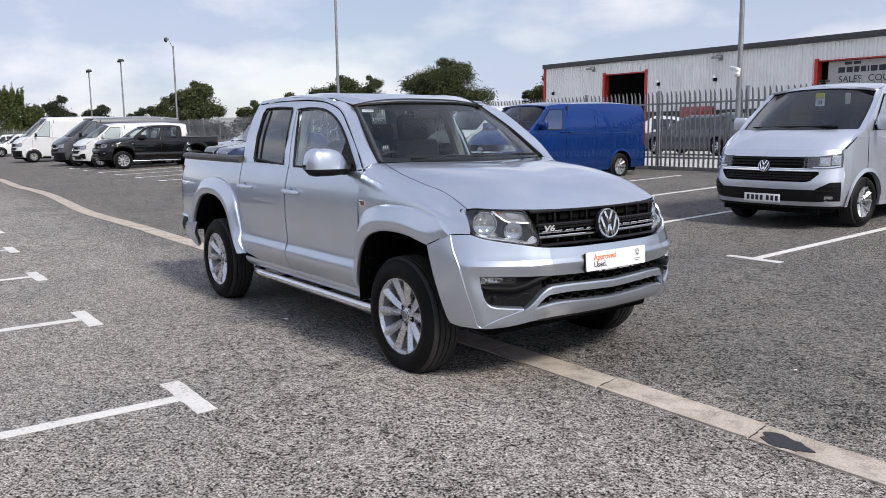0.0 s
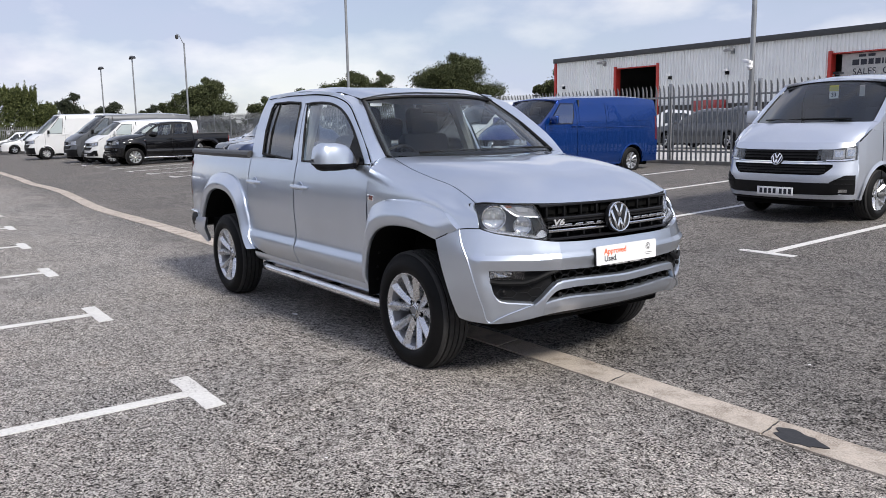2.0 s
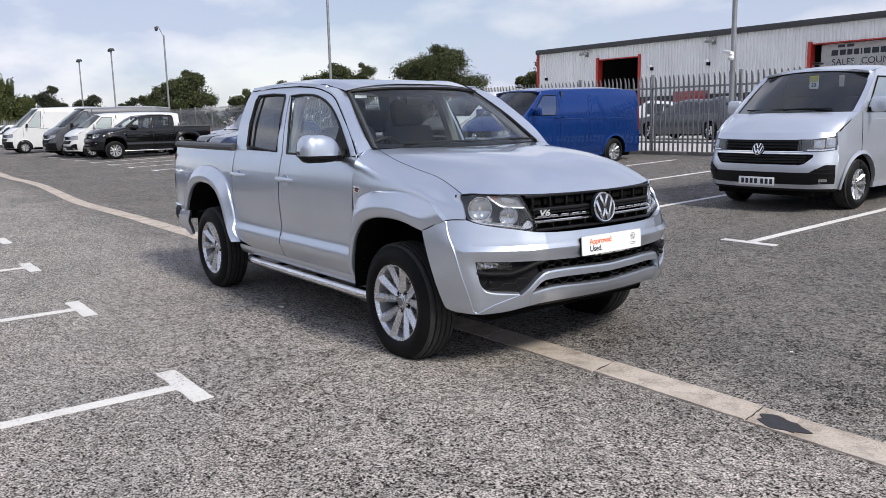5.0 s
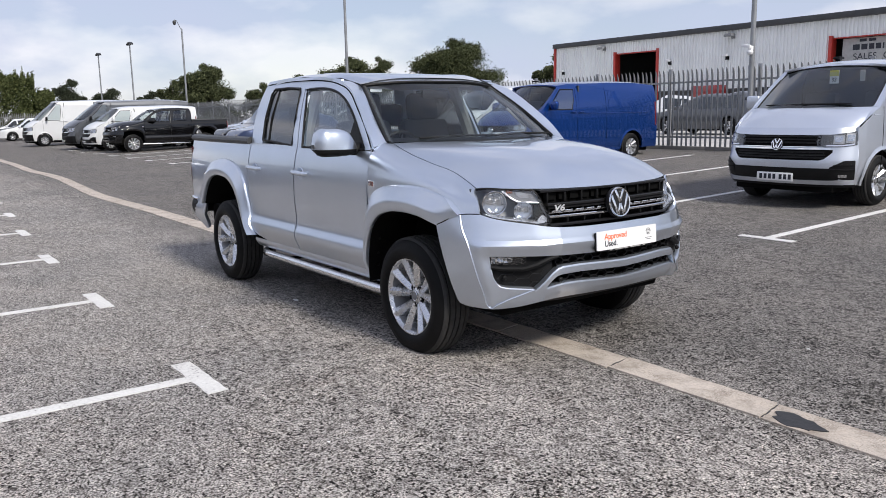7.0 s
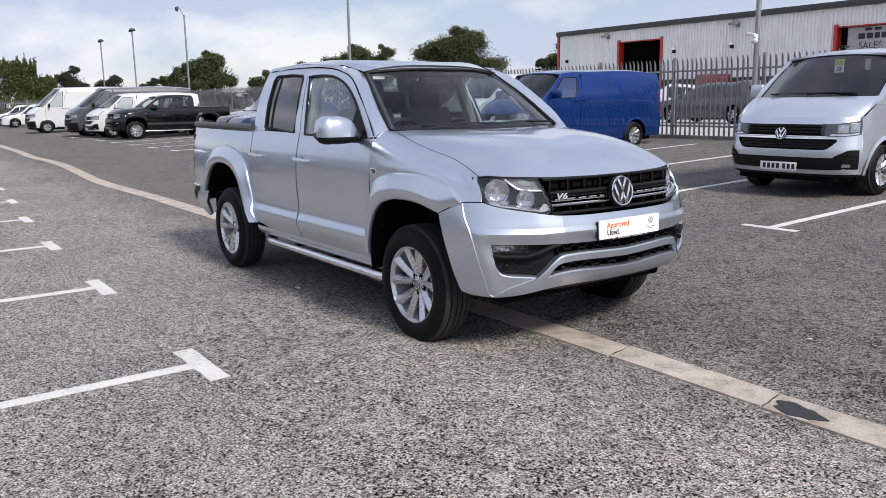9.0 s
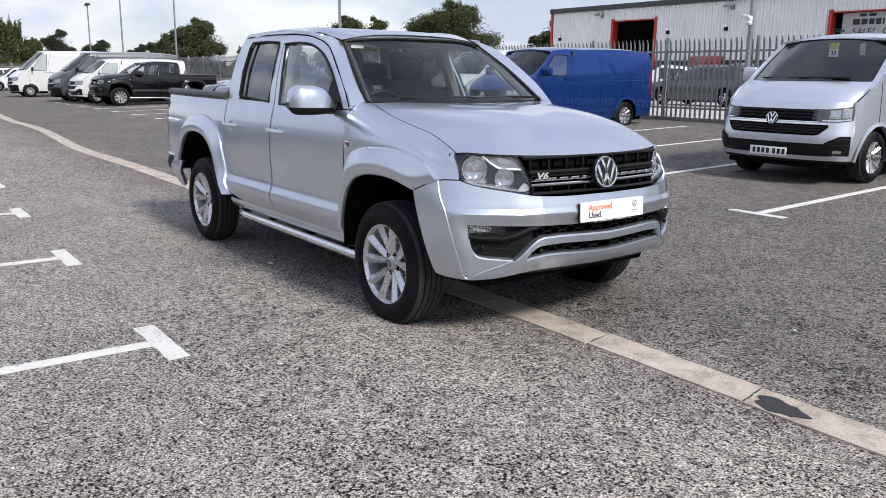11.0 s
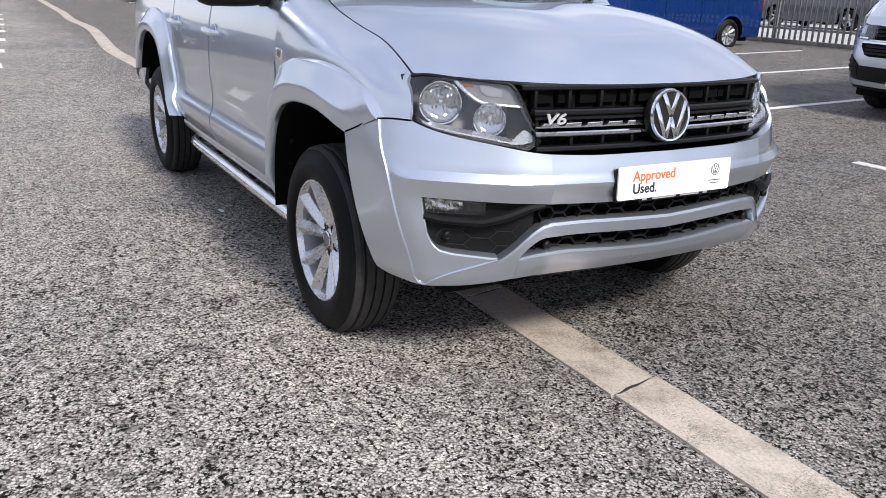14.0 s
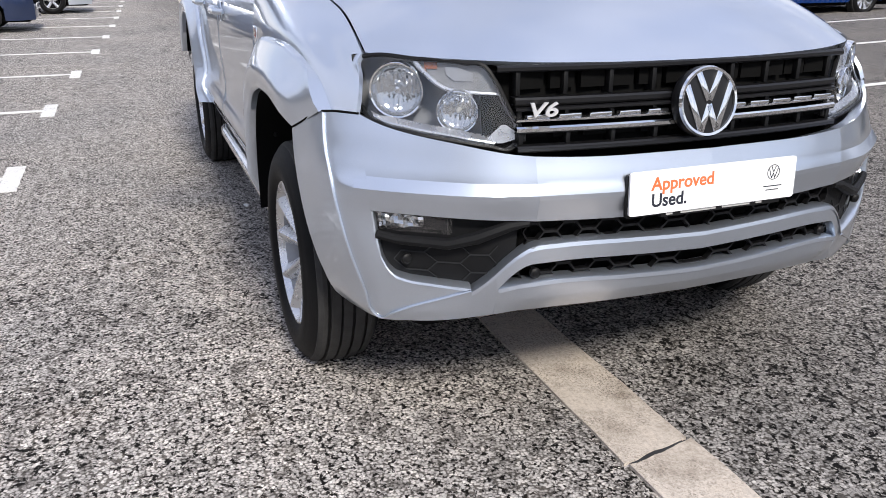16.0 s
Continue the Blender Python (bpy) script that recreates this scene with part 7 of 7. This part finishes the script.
def build_car(name, m, paint, label, L=4.2, H=1.47, estate=False, group=""):
    """A passenger car: body lofted over its side outline, with glass, lamps and wheels."""
    root = thing(name, m, label, "car", group)
    wb = L * 0.615
    fo, ro = L * 0.20, L * 0.185
    IN = (-wb / 2, 0, 0.7)
    xf, xr = fo, -(wb + ro)
    rear = 0.34 if estate else 0.75
    topline = hermite([(-xf, 0.62), (-xf + 0.10, 0.74), (-xf * 0.4, 0.86), (0.25, 0.98), (0.62, 1.16), (1.10, H - 0.06), (1.6, H), (2.3, H - 0.02), (-xr - rear, H - 0.13), (-xr - 0.14, 1.02 if not estate else 1.12), (-xr, 0.70)])
    wid = hermite([(-xf, 0.62), (-xf + 0.25, 0.80), (0.0, 0.875), (1.2, 0.895), (2.4, 0.885), (-xr - 0.3, 0.83), (-xr, 0.70)])
    R, zc, ar = 0.315, 0.315, 0.375
    xs = arch_xs(xr, xf, (0.0, -wb), ar, 40)
    rows = []
    for x in xs:
        w, t = float(wid(-x)), float(topline(-x))
        lo = arch_lo(x, 0.22, (0.0, -wb), ar, zc)
        b = min(0.93, t - 0.03)
        cab = max(0.0, t - 0.98)
        side_pts = [(w * 0.97, lo), (w, max(lo + 0.01, 0.45 + 0.0 * lo)), (w, max(lo + 0.02, 0.66)), (w * 0.985, max(lo + 0.03, b - 0.08)), (w * 0.955, max(lo + 0.04, b)),
                    (w * 0.93 - cab * 0.18, b + (t - b) * 0.35), (w * 0.88 - cab * 0.36, b + (t - b) * 0.78), (w * 0.78 - cab * 0.40, b + (t - b) * 0.95), (w * 0.4, t), (0, t + 0.008)]
        r = [(x, -y, z) for y, z in side_pts] + [(x, y, z) for y, z in side_pts[-2::-1]]
        rows.append(r)
    part("body", grid(rows, 0.0, 1, IN), paint, root)

    def cy(x, f):
        w, t = float(wid(-x)), float(topline(-x))
        b, cab = min(0.93, t - 0.03), max(0.0, t - 0.98)
        pts = [(0.0, w * 0.955), (0.35, w * 0.93 - cab * 0.18), (0.78, w * 0.88 - cab * 0.36), (0.95, w * 0.78 - cab * 0.40)]
        return float(np.interp(f, [p[0] for p in pts], [p[1] for p in pts])), b + (t - b) * f

    for side in (-1, 1):
        for xa, xb, fa in ((-0.42, -1.28, 0.06), (-1.36, -2.15, 0.06)) + (((-2.22, xr + rear + 0.25, 0.08),) if estate else ()):
            rws = []
            for x in span(xa, xb, 8):
                y0, z0 = cy(x, fa)
                y1, z1 = cy(x, 0.80)
                rws.append([(x, y0 + 0.006, z0), (x, (y0 + y1) / 2 + 0.010, (z0 + z1) / 2), (x, y1 + 0.006, z1)])
            part("side_window", grid(rws, 0.004, side, IN), DARKGLASS, root, "dark side window")
        for wx in (0.0, -wb):
            build_wheel(root, wx, side, 0.755, zc, R, 0.205, 5, False)
            part("arch_liner", grid([[(wx + ar * math.cos(a), 0.86, zc + ar * math.sin(a)), (wx + ar * math.cos(a), 0.4, zc + ar * math.sin(a))] for a in span(0, math.pi, 14)], 0, side, (wx, side * 0.6, 0.3), False), VOID, root)
        part("headlamp", grid([[(xf - 0.02 - 0.30 * v ** 1.5 + 0.012, 0.40 + 0.36 * v, z) for z in span(0.56, 0.68 + 0.05 * v, 4)] for v in span(0, 1, 6)], 0.01, side, IN), ALLOY, root, "clear headlamp")
        part("tail_lamp", grid([[(xr + 0.01 + 0.16 * v ** 1.5, 0.50 + 0.27 * v, z) for z in span(0.70, 0.86, 4)] for v in span(0, 1, 5)], 0.03, side, IN), REDLENS, root, "red tail lamp")
        mr = part("mirror_cap", lathe([(0.001, 0.06), (0.05, 0.05), (0.075, 0.0), (0.06, -0.05), (0.001, -0.06)], (0, 0, 0), "x", 12), paint, root)
        mr.location = (-0.50, side * 0.97, 1.0)
    def cap(xa, xb, n, lift, nm, lab):
        rws = []
        for x in span(xa, xb, n):
            t, w = float(topline(-x)), float(wid(-x))
            cab = max(0.0, t - 0.98)
            rws.append([(x + lift, v * (w * 0.74 - cab * 0.36), t + 0.012 + lift * 0.6 - 0.03 * v * v) for v in span(-1, 1, 9)])
        part(nm, grid(rws, 0.0, 1, IN), DARKGLASS, root, lab)
    cap(-0.42, -1.02, 7, 0.012, "windscreen", "dark windscreen")
    cap(xr + rear - 0.02, xr + 0.20, 6, -0.012, "rear_window", "dark rear window")
    part("grille", box(xf - 0.05, xf + 0.012, -0.40, 0.40, 0.52, 0.62, 0.01), VOID, root, "black front grille")
    part("lower_grille", box(xf - 0.05, xf + 0.006, -0.55, 0.55, 0.28, 0.40, 0.01), VOID, root)
    part("front_bumper", box(xf - 0.12, xf + 0.010, -0.60, 0.60, 0.24, 0.50, 0.03), paint, root)
    part("rear_bumper", box(xr - 0.04, xr + 0.15, -0.70, 0.70, 0.30, 0.62, 0.04), paint, root)
    number_plate(root, Matrix.Translation((xf + 0.014, 0, 0.45)) @ FACE_X)
    part("under_body", box(xr + 0.1, xf - 0.1, -0.60, 0.60, 0.18, 0.5, 0.02), VOID, root)
    return root


def parked(x, y, rz):
    return pose(x, y, g_z(x, y), 0, 0, rz)


silver_van = build_van("panel_van", parked(-1.93, 7.18, -90), SILVER_VAN, "light silver panel van parked in a marked bay")
# papers and tags on the silver van's windscreen
part("windscreen_tag", box(-0.29, -0.285, 0.02, 0.15, 1.62, 1.80), PLATEWHITE, silver_van, "white number tag behind the windscreen")
part("tag_band", box(-0.284, -0.281, 0.02, 0.15, 1.72, 1.80), plain("yellow_tag", (0.55, 0.52, 0.10), 0.6), silver_van)
lettering("tag_number", "33", 0.075, Matrix.Translation((-0.282, 0.085, 1.67)) @ FACE_X, DARKTXT, silver_van, 0.002, 0.0005)
part("key_tag", box(-0.33, -0.325, 0.42, 0.49, 1.64, 1.79), LIGHTTRIM, silver_van)
part("dashboard_paper", box(-0.05, 0.16, -0.62, -0.30, 1.262, 1.267), PLATEWHITE, silver_van, "white paper on the dashboard")
part("roof_aerial", box(-0.60, -0.46, -0.05, 0.05, 1.965, 1.995, 0.012), BLACK_PLASTIC, silver_van)
blue_van = build_van("panel_van", parked(-10.55, 9.30, -90), BLUE, "bright blue panel van parked beside the fence")
part("roof_aerial", box(-0.60, -0.46, -0.05, 0.05, 1.965, 1.995, 0.012), BLACK_PLASTIC, blue_van)
build_truck("pickup_truck", parked(-31.4, 5.5, -90) @ Matrix.Translation((0, 0, -0.02)), BLACKP, "black double-cab pickup truck parked in the far row", False)
build_van("panel_van", parked(-34.4, 5.3, -90), WHITEP, "white panel van parked in the far row")
build_van("high_roof_van", parked(-37.3, 5.0, -90), GREYP, "dark grey high-roof van parked in the far row", 3.64, 1.25, 2.30, 1.14, 1.38, False, rake=0.26)
build_van("high_roof_van", parked(-45.6, 4.5, -90), WHITEP, "white high-roof van parked in the far row", 3.64, 1.25, 2.50, 1.16, 1.42, False, rake=0.28)
build_van("panel_van", parked(-13.5, 10.1, -90), WHITEP, "white panel van parked deep in a bay beside a blue van")
build_car("hatchback", parked(-26.3, 8.5, -90), BLACKP, "dark people carrier parked in the far row", 4.5, 1.80, True)
build_car("hatchback", parked(-23.7, 7.95, -90), DARKBLUEP, "dark blue hatchback parked in the far row", 4.2, 1.50)
build_car("saloon_car", parked(-33.0, 11.3, -90), SILVER_VAN, "silver saloon parked behind the black pickup", 4.5, 1.46)
build_car("hatchback", parked(-61.0, 5.0, -90), WHITEP, "small white hatchback in the far row", 4.0, 1.62, True)
build_car("hatchback", parked(-64.5, 5.4, -90), SILVER_VAN, "small silver hatchback in the far row", 4.0, 1.6, True)
build_car("hatchback", parked(-69.0, 5.2, -90), WHITEP, "small white hatchback in the far row", 4.0, 1.6, True)
# cars on the camera's side of the aisle
build_car("hatchback", parked(-15.3, -3.75, 90), DARKBLUEP, "dark blue hatchback parked nose-out in a bay", 4.3, 1.5)
build_car("estate_car", parked(-20.9, -2.95, 90), SILVER_VAN, "silver estate car parked nose-out in a bay", 4.5, 1.5, True)
# cars in the neighbouring yard
build_car("estate_car", pose(-16.0, 22.6, 0.51, 0, 0, 178), GREYP, "dark grey estate car standing in the yard", 4.6, 1.5, True)
build_car("hatchback", pose(-17.8, 27.4, 0.51, 0, 0, 20), WHITEP, "white hatchback standing in the yard", 4.0, 1.55)
build_car("hatchback", pose(-13.6, 27.0, 0.51, 0, 0, 200), WHITEP, "white hatchback standing in the yard", 4.2, 1.6, True)
build_car("saloon_car", pose(-7.9, 18.6, 0.51, 0, 0, 265), REDP, "dark red saloon standing in the yard", 4.3, 1.42)
build_car("hatchback", pose(-6.2, 21.0, 0.51, 0, 0, 200), GREYP, "dark hatchback standing in the yard", 4.2, 1.48)


# ---------------------------------------------------------------- trees and hedge
def leaf_cloud(bm, blobs, n, size, rng):
    tot = sum(b[3] ** 2 + 0.05 for b in blobs)
    verts, faces = [], []
    for cx, cy, cz, r, sq in blobs:
        for _ in range(int(n * (r * r + 0.05) / tot)):
            while True:
                d = Vector((rng.uniform(-1, 1), rng.uniform(-1, 1), rng.uniform(-1, 1)))
                if 0.30 < d.length <= 1:
                    break
            d = d.normalized() * min(1.25, abs(rng.gauss(0.66, 0.27)))
            c = Vector((cx + d.x * r, cy + d.y * r, cz + d.z * r * sq))
            a = Vector((rng.gauss(0, 1), rng.gauss(0, 1), rng.gauss(0, 1))).normalized()
            b = a.orthogonal().normalized()
            e = a.cross(b)
            s = size * rng.uniform(0.6, 1.4)
            k = len(verts)
            verts += [c - b * s, c - e * s * 0.55, c + b * s, c + e * s * 0.55]
            faces.append((k, k + 1, k + 2, k + 3))
    me = bpy.data.meshes.new("crown")
    me.from_pydata([tuple(v) for v in verts], [], faces)
    return me


def tree(x, y, h, w, seed, leaf, n=3600, label="broad leafy oak tree beyond the fence", size=0.105, low=0.16):
    r = random.Random(seed)
    z0 = g_z(x, y)
    t = thing("tree", pose(x, y, z0), label, "tree", "trees beyond the fence")
    trunk = bmesh.new()
    add_tube(trunk, [(0, 0, -0.1), (0.05, 0, h * 0.18), (0.0, 0.1, h * 0.35), (0.1, 0.0, h * 0.6)], [h * 0.045, h * 0.034, h * 0.026, h * 0.012], 9)
    part("trunk", trunk, BARK, t)
    blobs = []
    nb = 64
    for k in range(nb):
        a = 2 * math.pi * k / nb * 2.4 + r.uniform(-0.3, 0.3)
        f = (k + 0.5) / nb
        rad = w * 0.5 * math.sqrt(max(0.05, 1 - max(0.0, (f - 0.12) / 0.88) ** 3.0)) * r.uniform(0.45, 0.92)
        br = w * r.uniform(0.045, 0.115)
        cz = h * low + (h * (1 - low) - br * 0.8) * f + r.uniform(-0.2, 0.2)
        blobs.append((rad * math.cos(a), rad * math.sin(a), cz, br, 0.8))
        if k % 4 == 0:
            limb = bmesh.new()
            add_tube(limb, [(0, 0, h * (0.2 + 0.3 * f)), (rad * 0.5 * math.cos(a), rad * 0.5 * math.sin(a), cz * 0.8), (rad * math.cos(a), rad * math.sin(a), cz)], [h * 0.02, h * 0.013, h * 0.006], 6)
            part("limb", limb, BARK, t)
    blobs.append((0, 0, h * (low + (1 - low) * 0.45), w * 0.36, 0.85 * h * (1 - low) / w))
    blobs.append((w * 0.10, -w * 0.08, h * (low + (1 - low) * 0.58), w * 0.27, 0.9 * h * (1 - low) / w))
    me = leaf_cloud(None, blobs, int(n * 9.0), size, r)
    me.materials.append(leaf)
    o = new("crown", me)
    o.parent = t


def along(dx, dy, dist):
    return 4.1 + dx * dist, -3.6 + dy * dist


for (dx, dy), dist, h, w, seed, leaf, n in (((-0.943, 0.333), 92, 6.8, 7.4, 1, LEAF, 5600), ((-0.8676, 0.4876), 100, 8.1, 8.2, 2, LEAF, 4600), ((-0.849, 0.518), 104, 8.3, 6.6, 3, LEAF, 2600), ((-0.799, 0.594), 96, 9.7, 12.6, 4, LEAF, 9000),
                                            ((-0.716, 0.690), 74, 6.0, 4.6, 5, LEAF, 2000), ((-0.981, 0.191), 150, 8.0, 5.8, 6, LEAF_FAR, 2600), ((-0.973, 0.232), 165, 6.9, 7.4, 7, LEAF_FAR, 2600), ((-0.961, 0.275), 150, 5.9, 5.6, 8, LEAF_FAR, 2000),
                                            ((-0.951, 0.300), 100, 5.4, 4.6, 9, LEAF, 1600), ((-0.912, 0.392), 105, 5.2, 5.2, 10, LEAF, 1600), ((-0.893, 0.430), 90, 5.6, 4.0, 11, LEAF, 900)):
    px, py = along(dx, dy, dist)
    tree(px, py, h, w, seed, leaf, n)


def hedge(name, pts, h, depth, n, seed, leaf, label, size=0.17, sprays=0):
    """A long bank of bushes with an uneven top."""
    r = random.Random(seed)
    blobs = []
    for k in range(len(pts) - 1):
        (xa, ya), (xb, yb) = pts[k], pts[k + 1]
        m_ = max(2, int(math.hypot(xb - xa, yb - ya) / 1.3))
        for j in range(m_):
            f = (j + r.random() * 0.6) / m_
            for lv in range(6):
                br = r.uniform(0.7, 1.2) * h / 6
                blobs.append((xa + (xb - xa) * f + r.uniform(-depth, depth), ya + (yb - ya) * f + r.uniform(-0.6, 0.6), (0.10 + 0.145 * lv) * h * r.uniform(0.92, 1.08), br, 1.15))
            for _ in range(5 if h > 4.5 else 1):
                blobs.append((xa + (xb - xa) * f + r.uniform(-depth, depth), ya + (yb - ya) * f + r.uniform(-0.7, 0.7), h * r.uniform(0.74, 0.93), r.uniform(0.22, 0.36) * h / 6, 2.6))
    for _ in range(sprays):
        # upright shoots standing out of the top
        k = r.randrange(len(pts) - 1)
        (xa, ya), (xb, yb) = pts[k], pts[k + 1]
        f = r.random()
        blobs.append((xa + (xb - xa) * f + r.uniform(-depth, depth), ya + (yb - ya) * f, h * r.uniform(0.84, 0.98), r.uniform(0.09, 0.16), r.uniform(3.5, 7.0)))
    me = leaf_cloud(None, blobs, n, size, r)
    me.materials.append(leaf)
    o = new(name, me)
    return tagged(o, label, "hedge", kind="stuff")


hedge("hedge", [(-84, -6), (-84, 10.6)], 5.7, 1.0, 180000, 21, HEDGE, "tall green hedge of shrubs behind the fence", 0.09, 420)
hedge("hedge", [(-84, 10.4), (-85, 12.2)], 3.8, 1.0, 60000, 23, HEDGE, "green hedge of lower shrubs behind the fence", 0.09, 90)
hedge("far_woods", [(-190, -60), (-185, 0), (-175, 40), (-150, 75), (-110, 100), (-70, 120), (-20, 130), (60, 130), (130, 80), (150, 0), (130, -90), (40, -140), (-80, -140), (-190, -60)], 4.2, 2.0, 30000, 22, LEAF_FAR, "low distant belt of trees and hedges", 0.45)

# unseen walls, added so the paint reflects something darker than sky
for nm, x0, x1, y0, y1 in (("unseen_wall_south", -60, 40, -24.3, -24), ("unseen_wall_east", 40, 40.3, -24, 40)):
    bw = bmesh.new()
    add_box(bw, x0, x1, y0, y1, -0.2, 5.0 if nm == "unseen_wall_south" else 1.8)
    tagged(part(nm, bw, KERB), "unseen plain wall added to darken reflections", "wall", kind="structure")
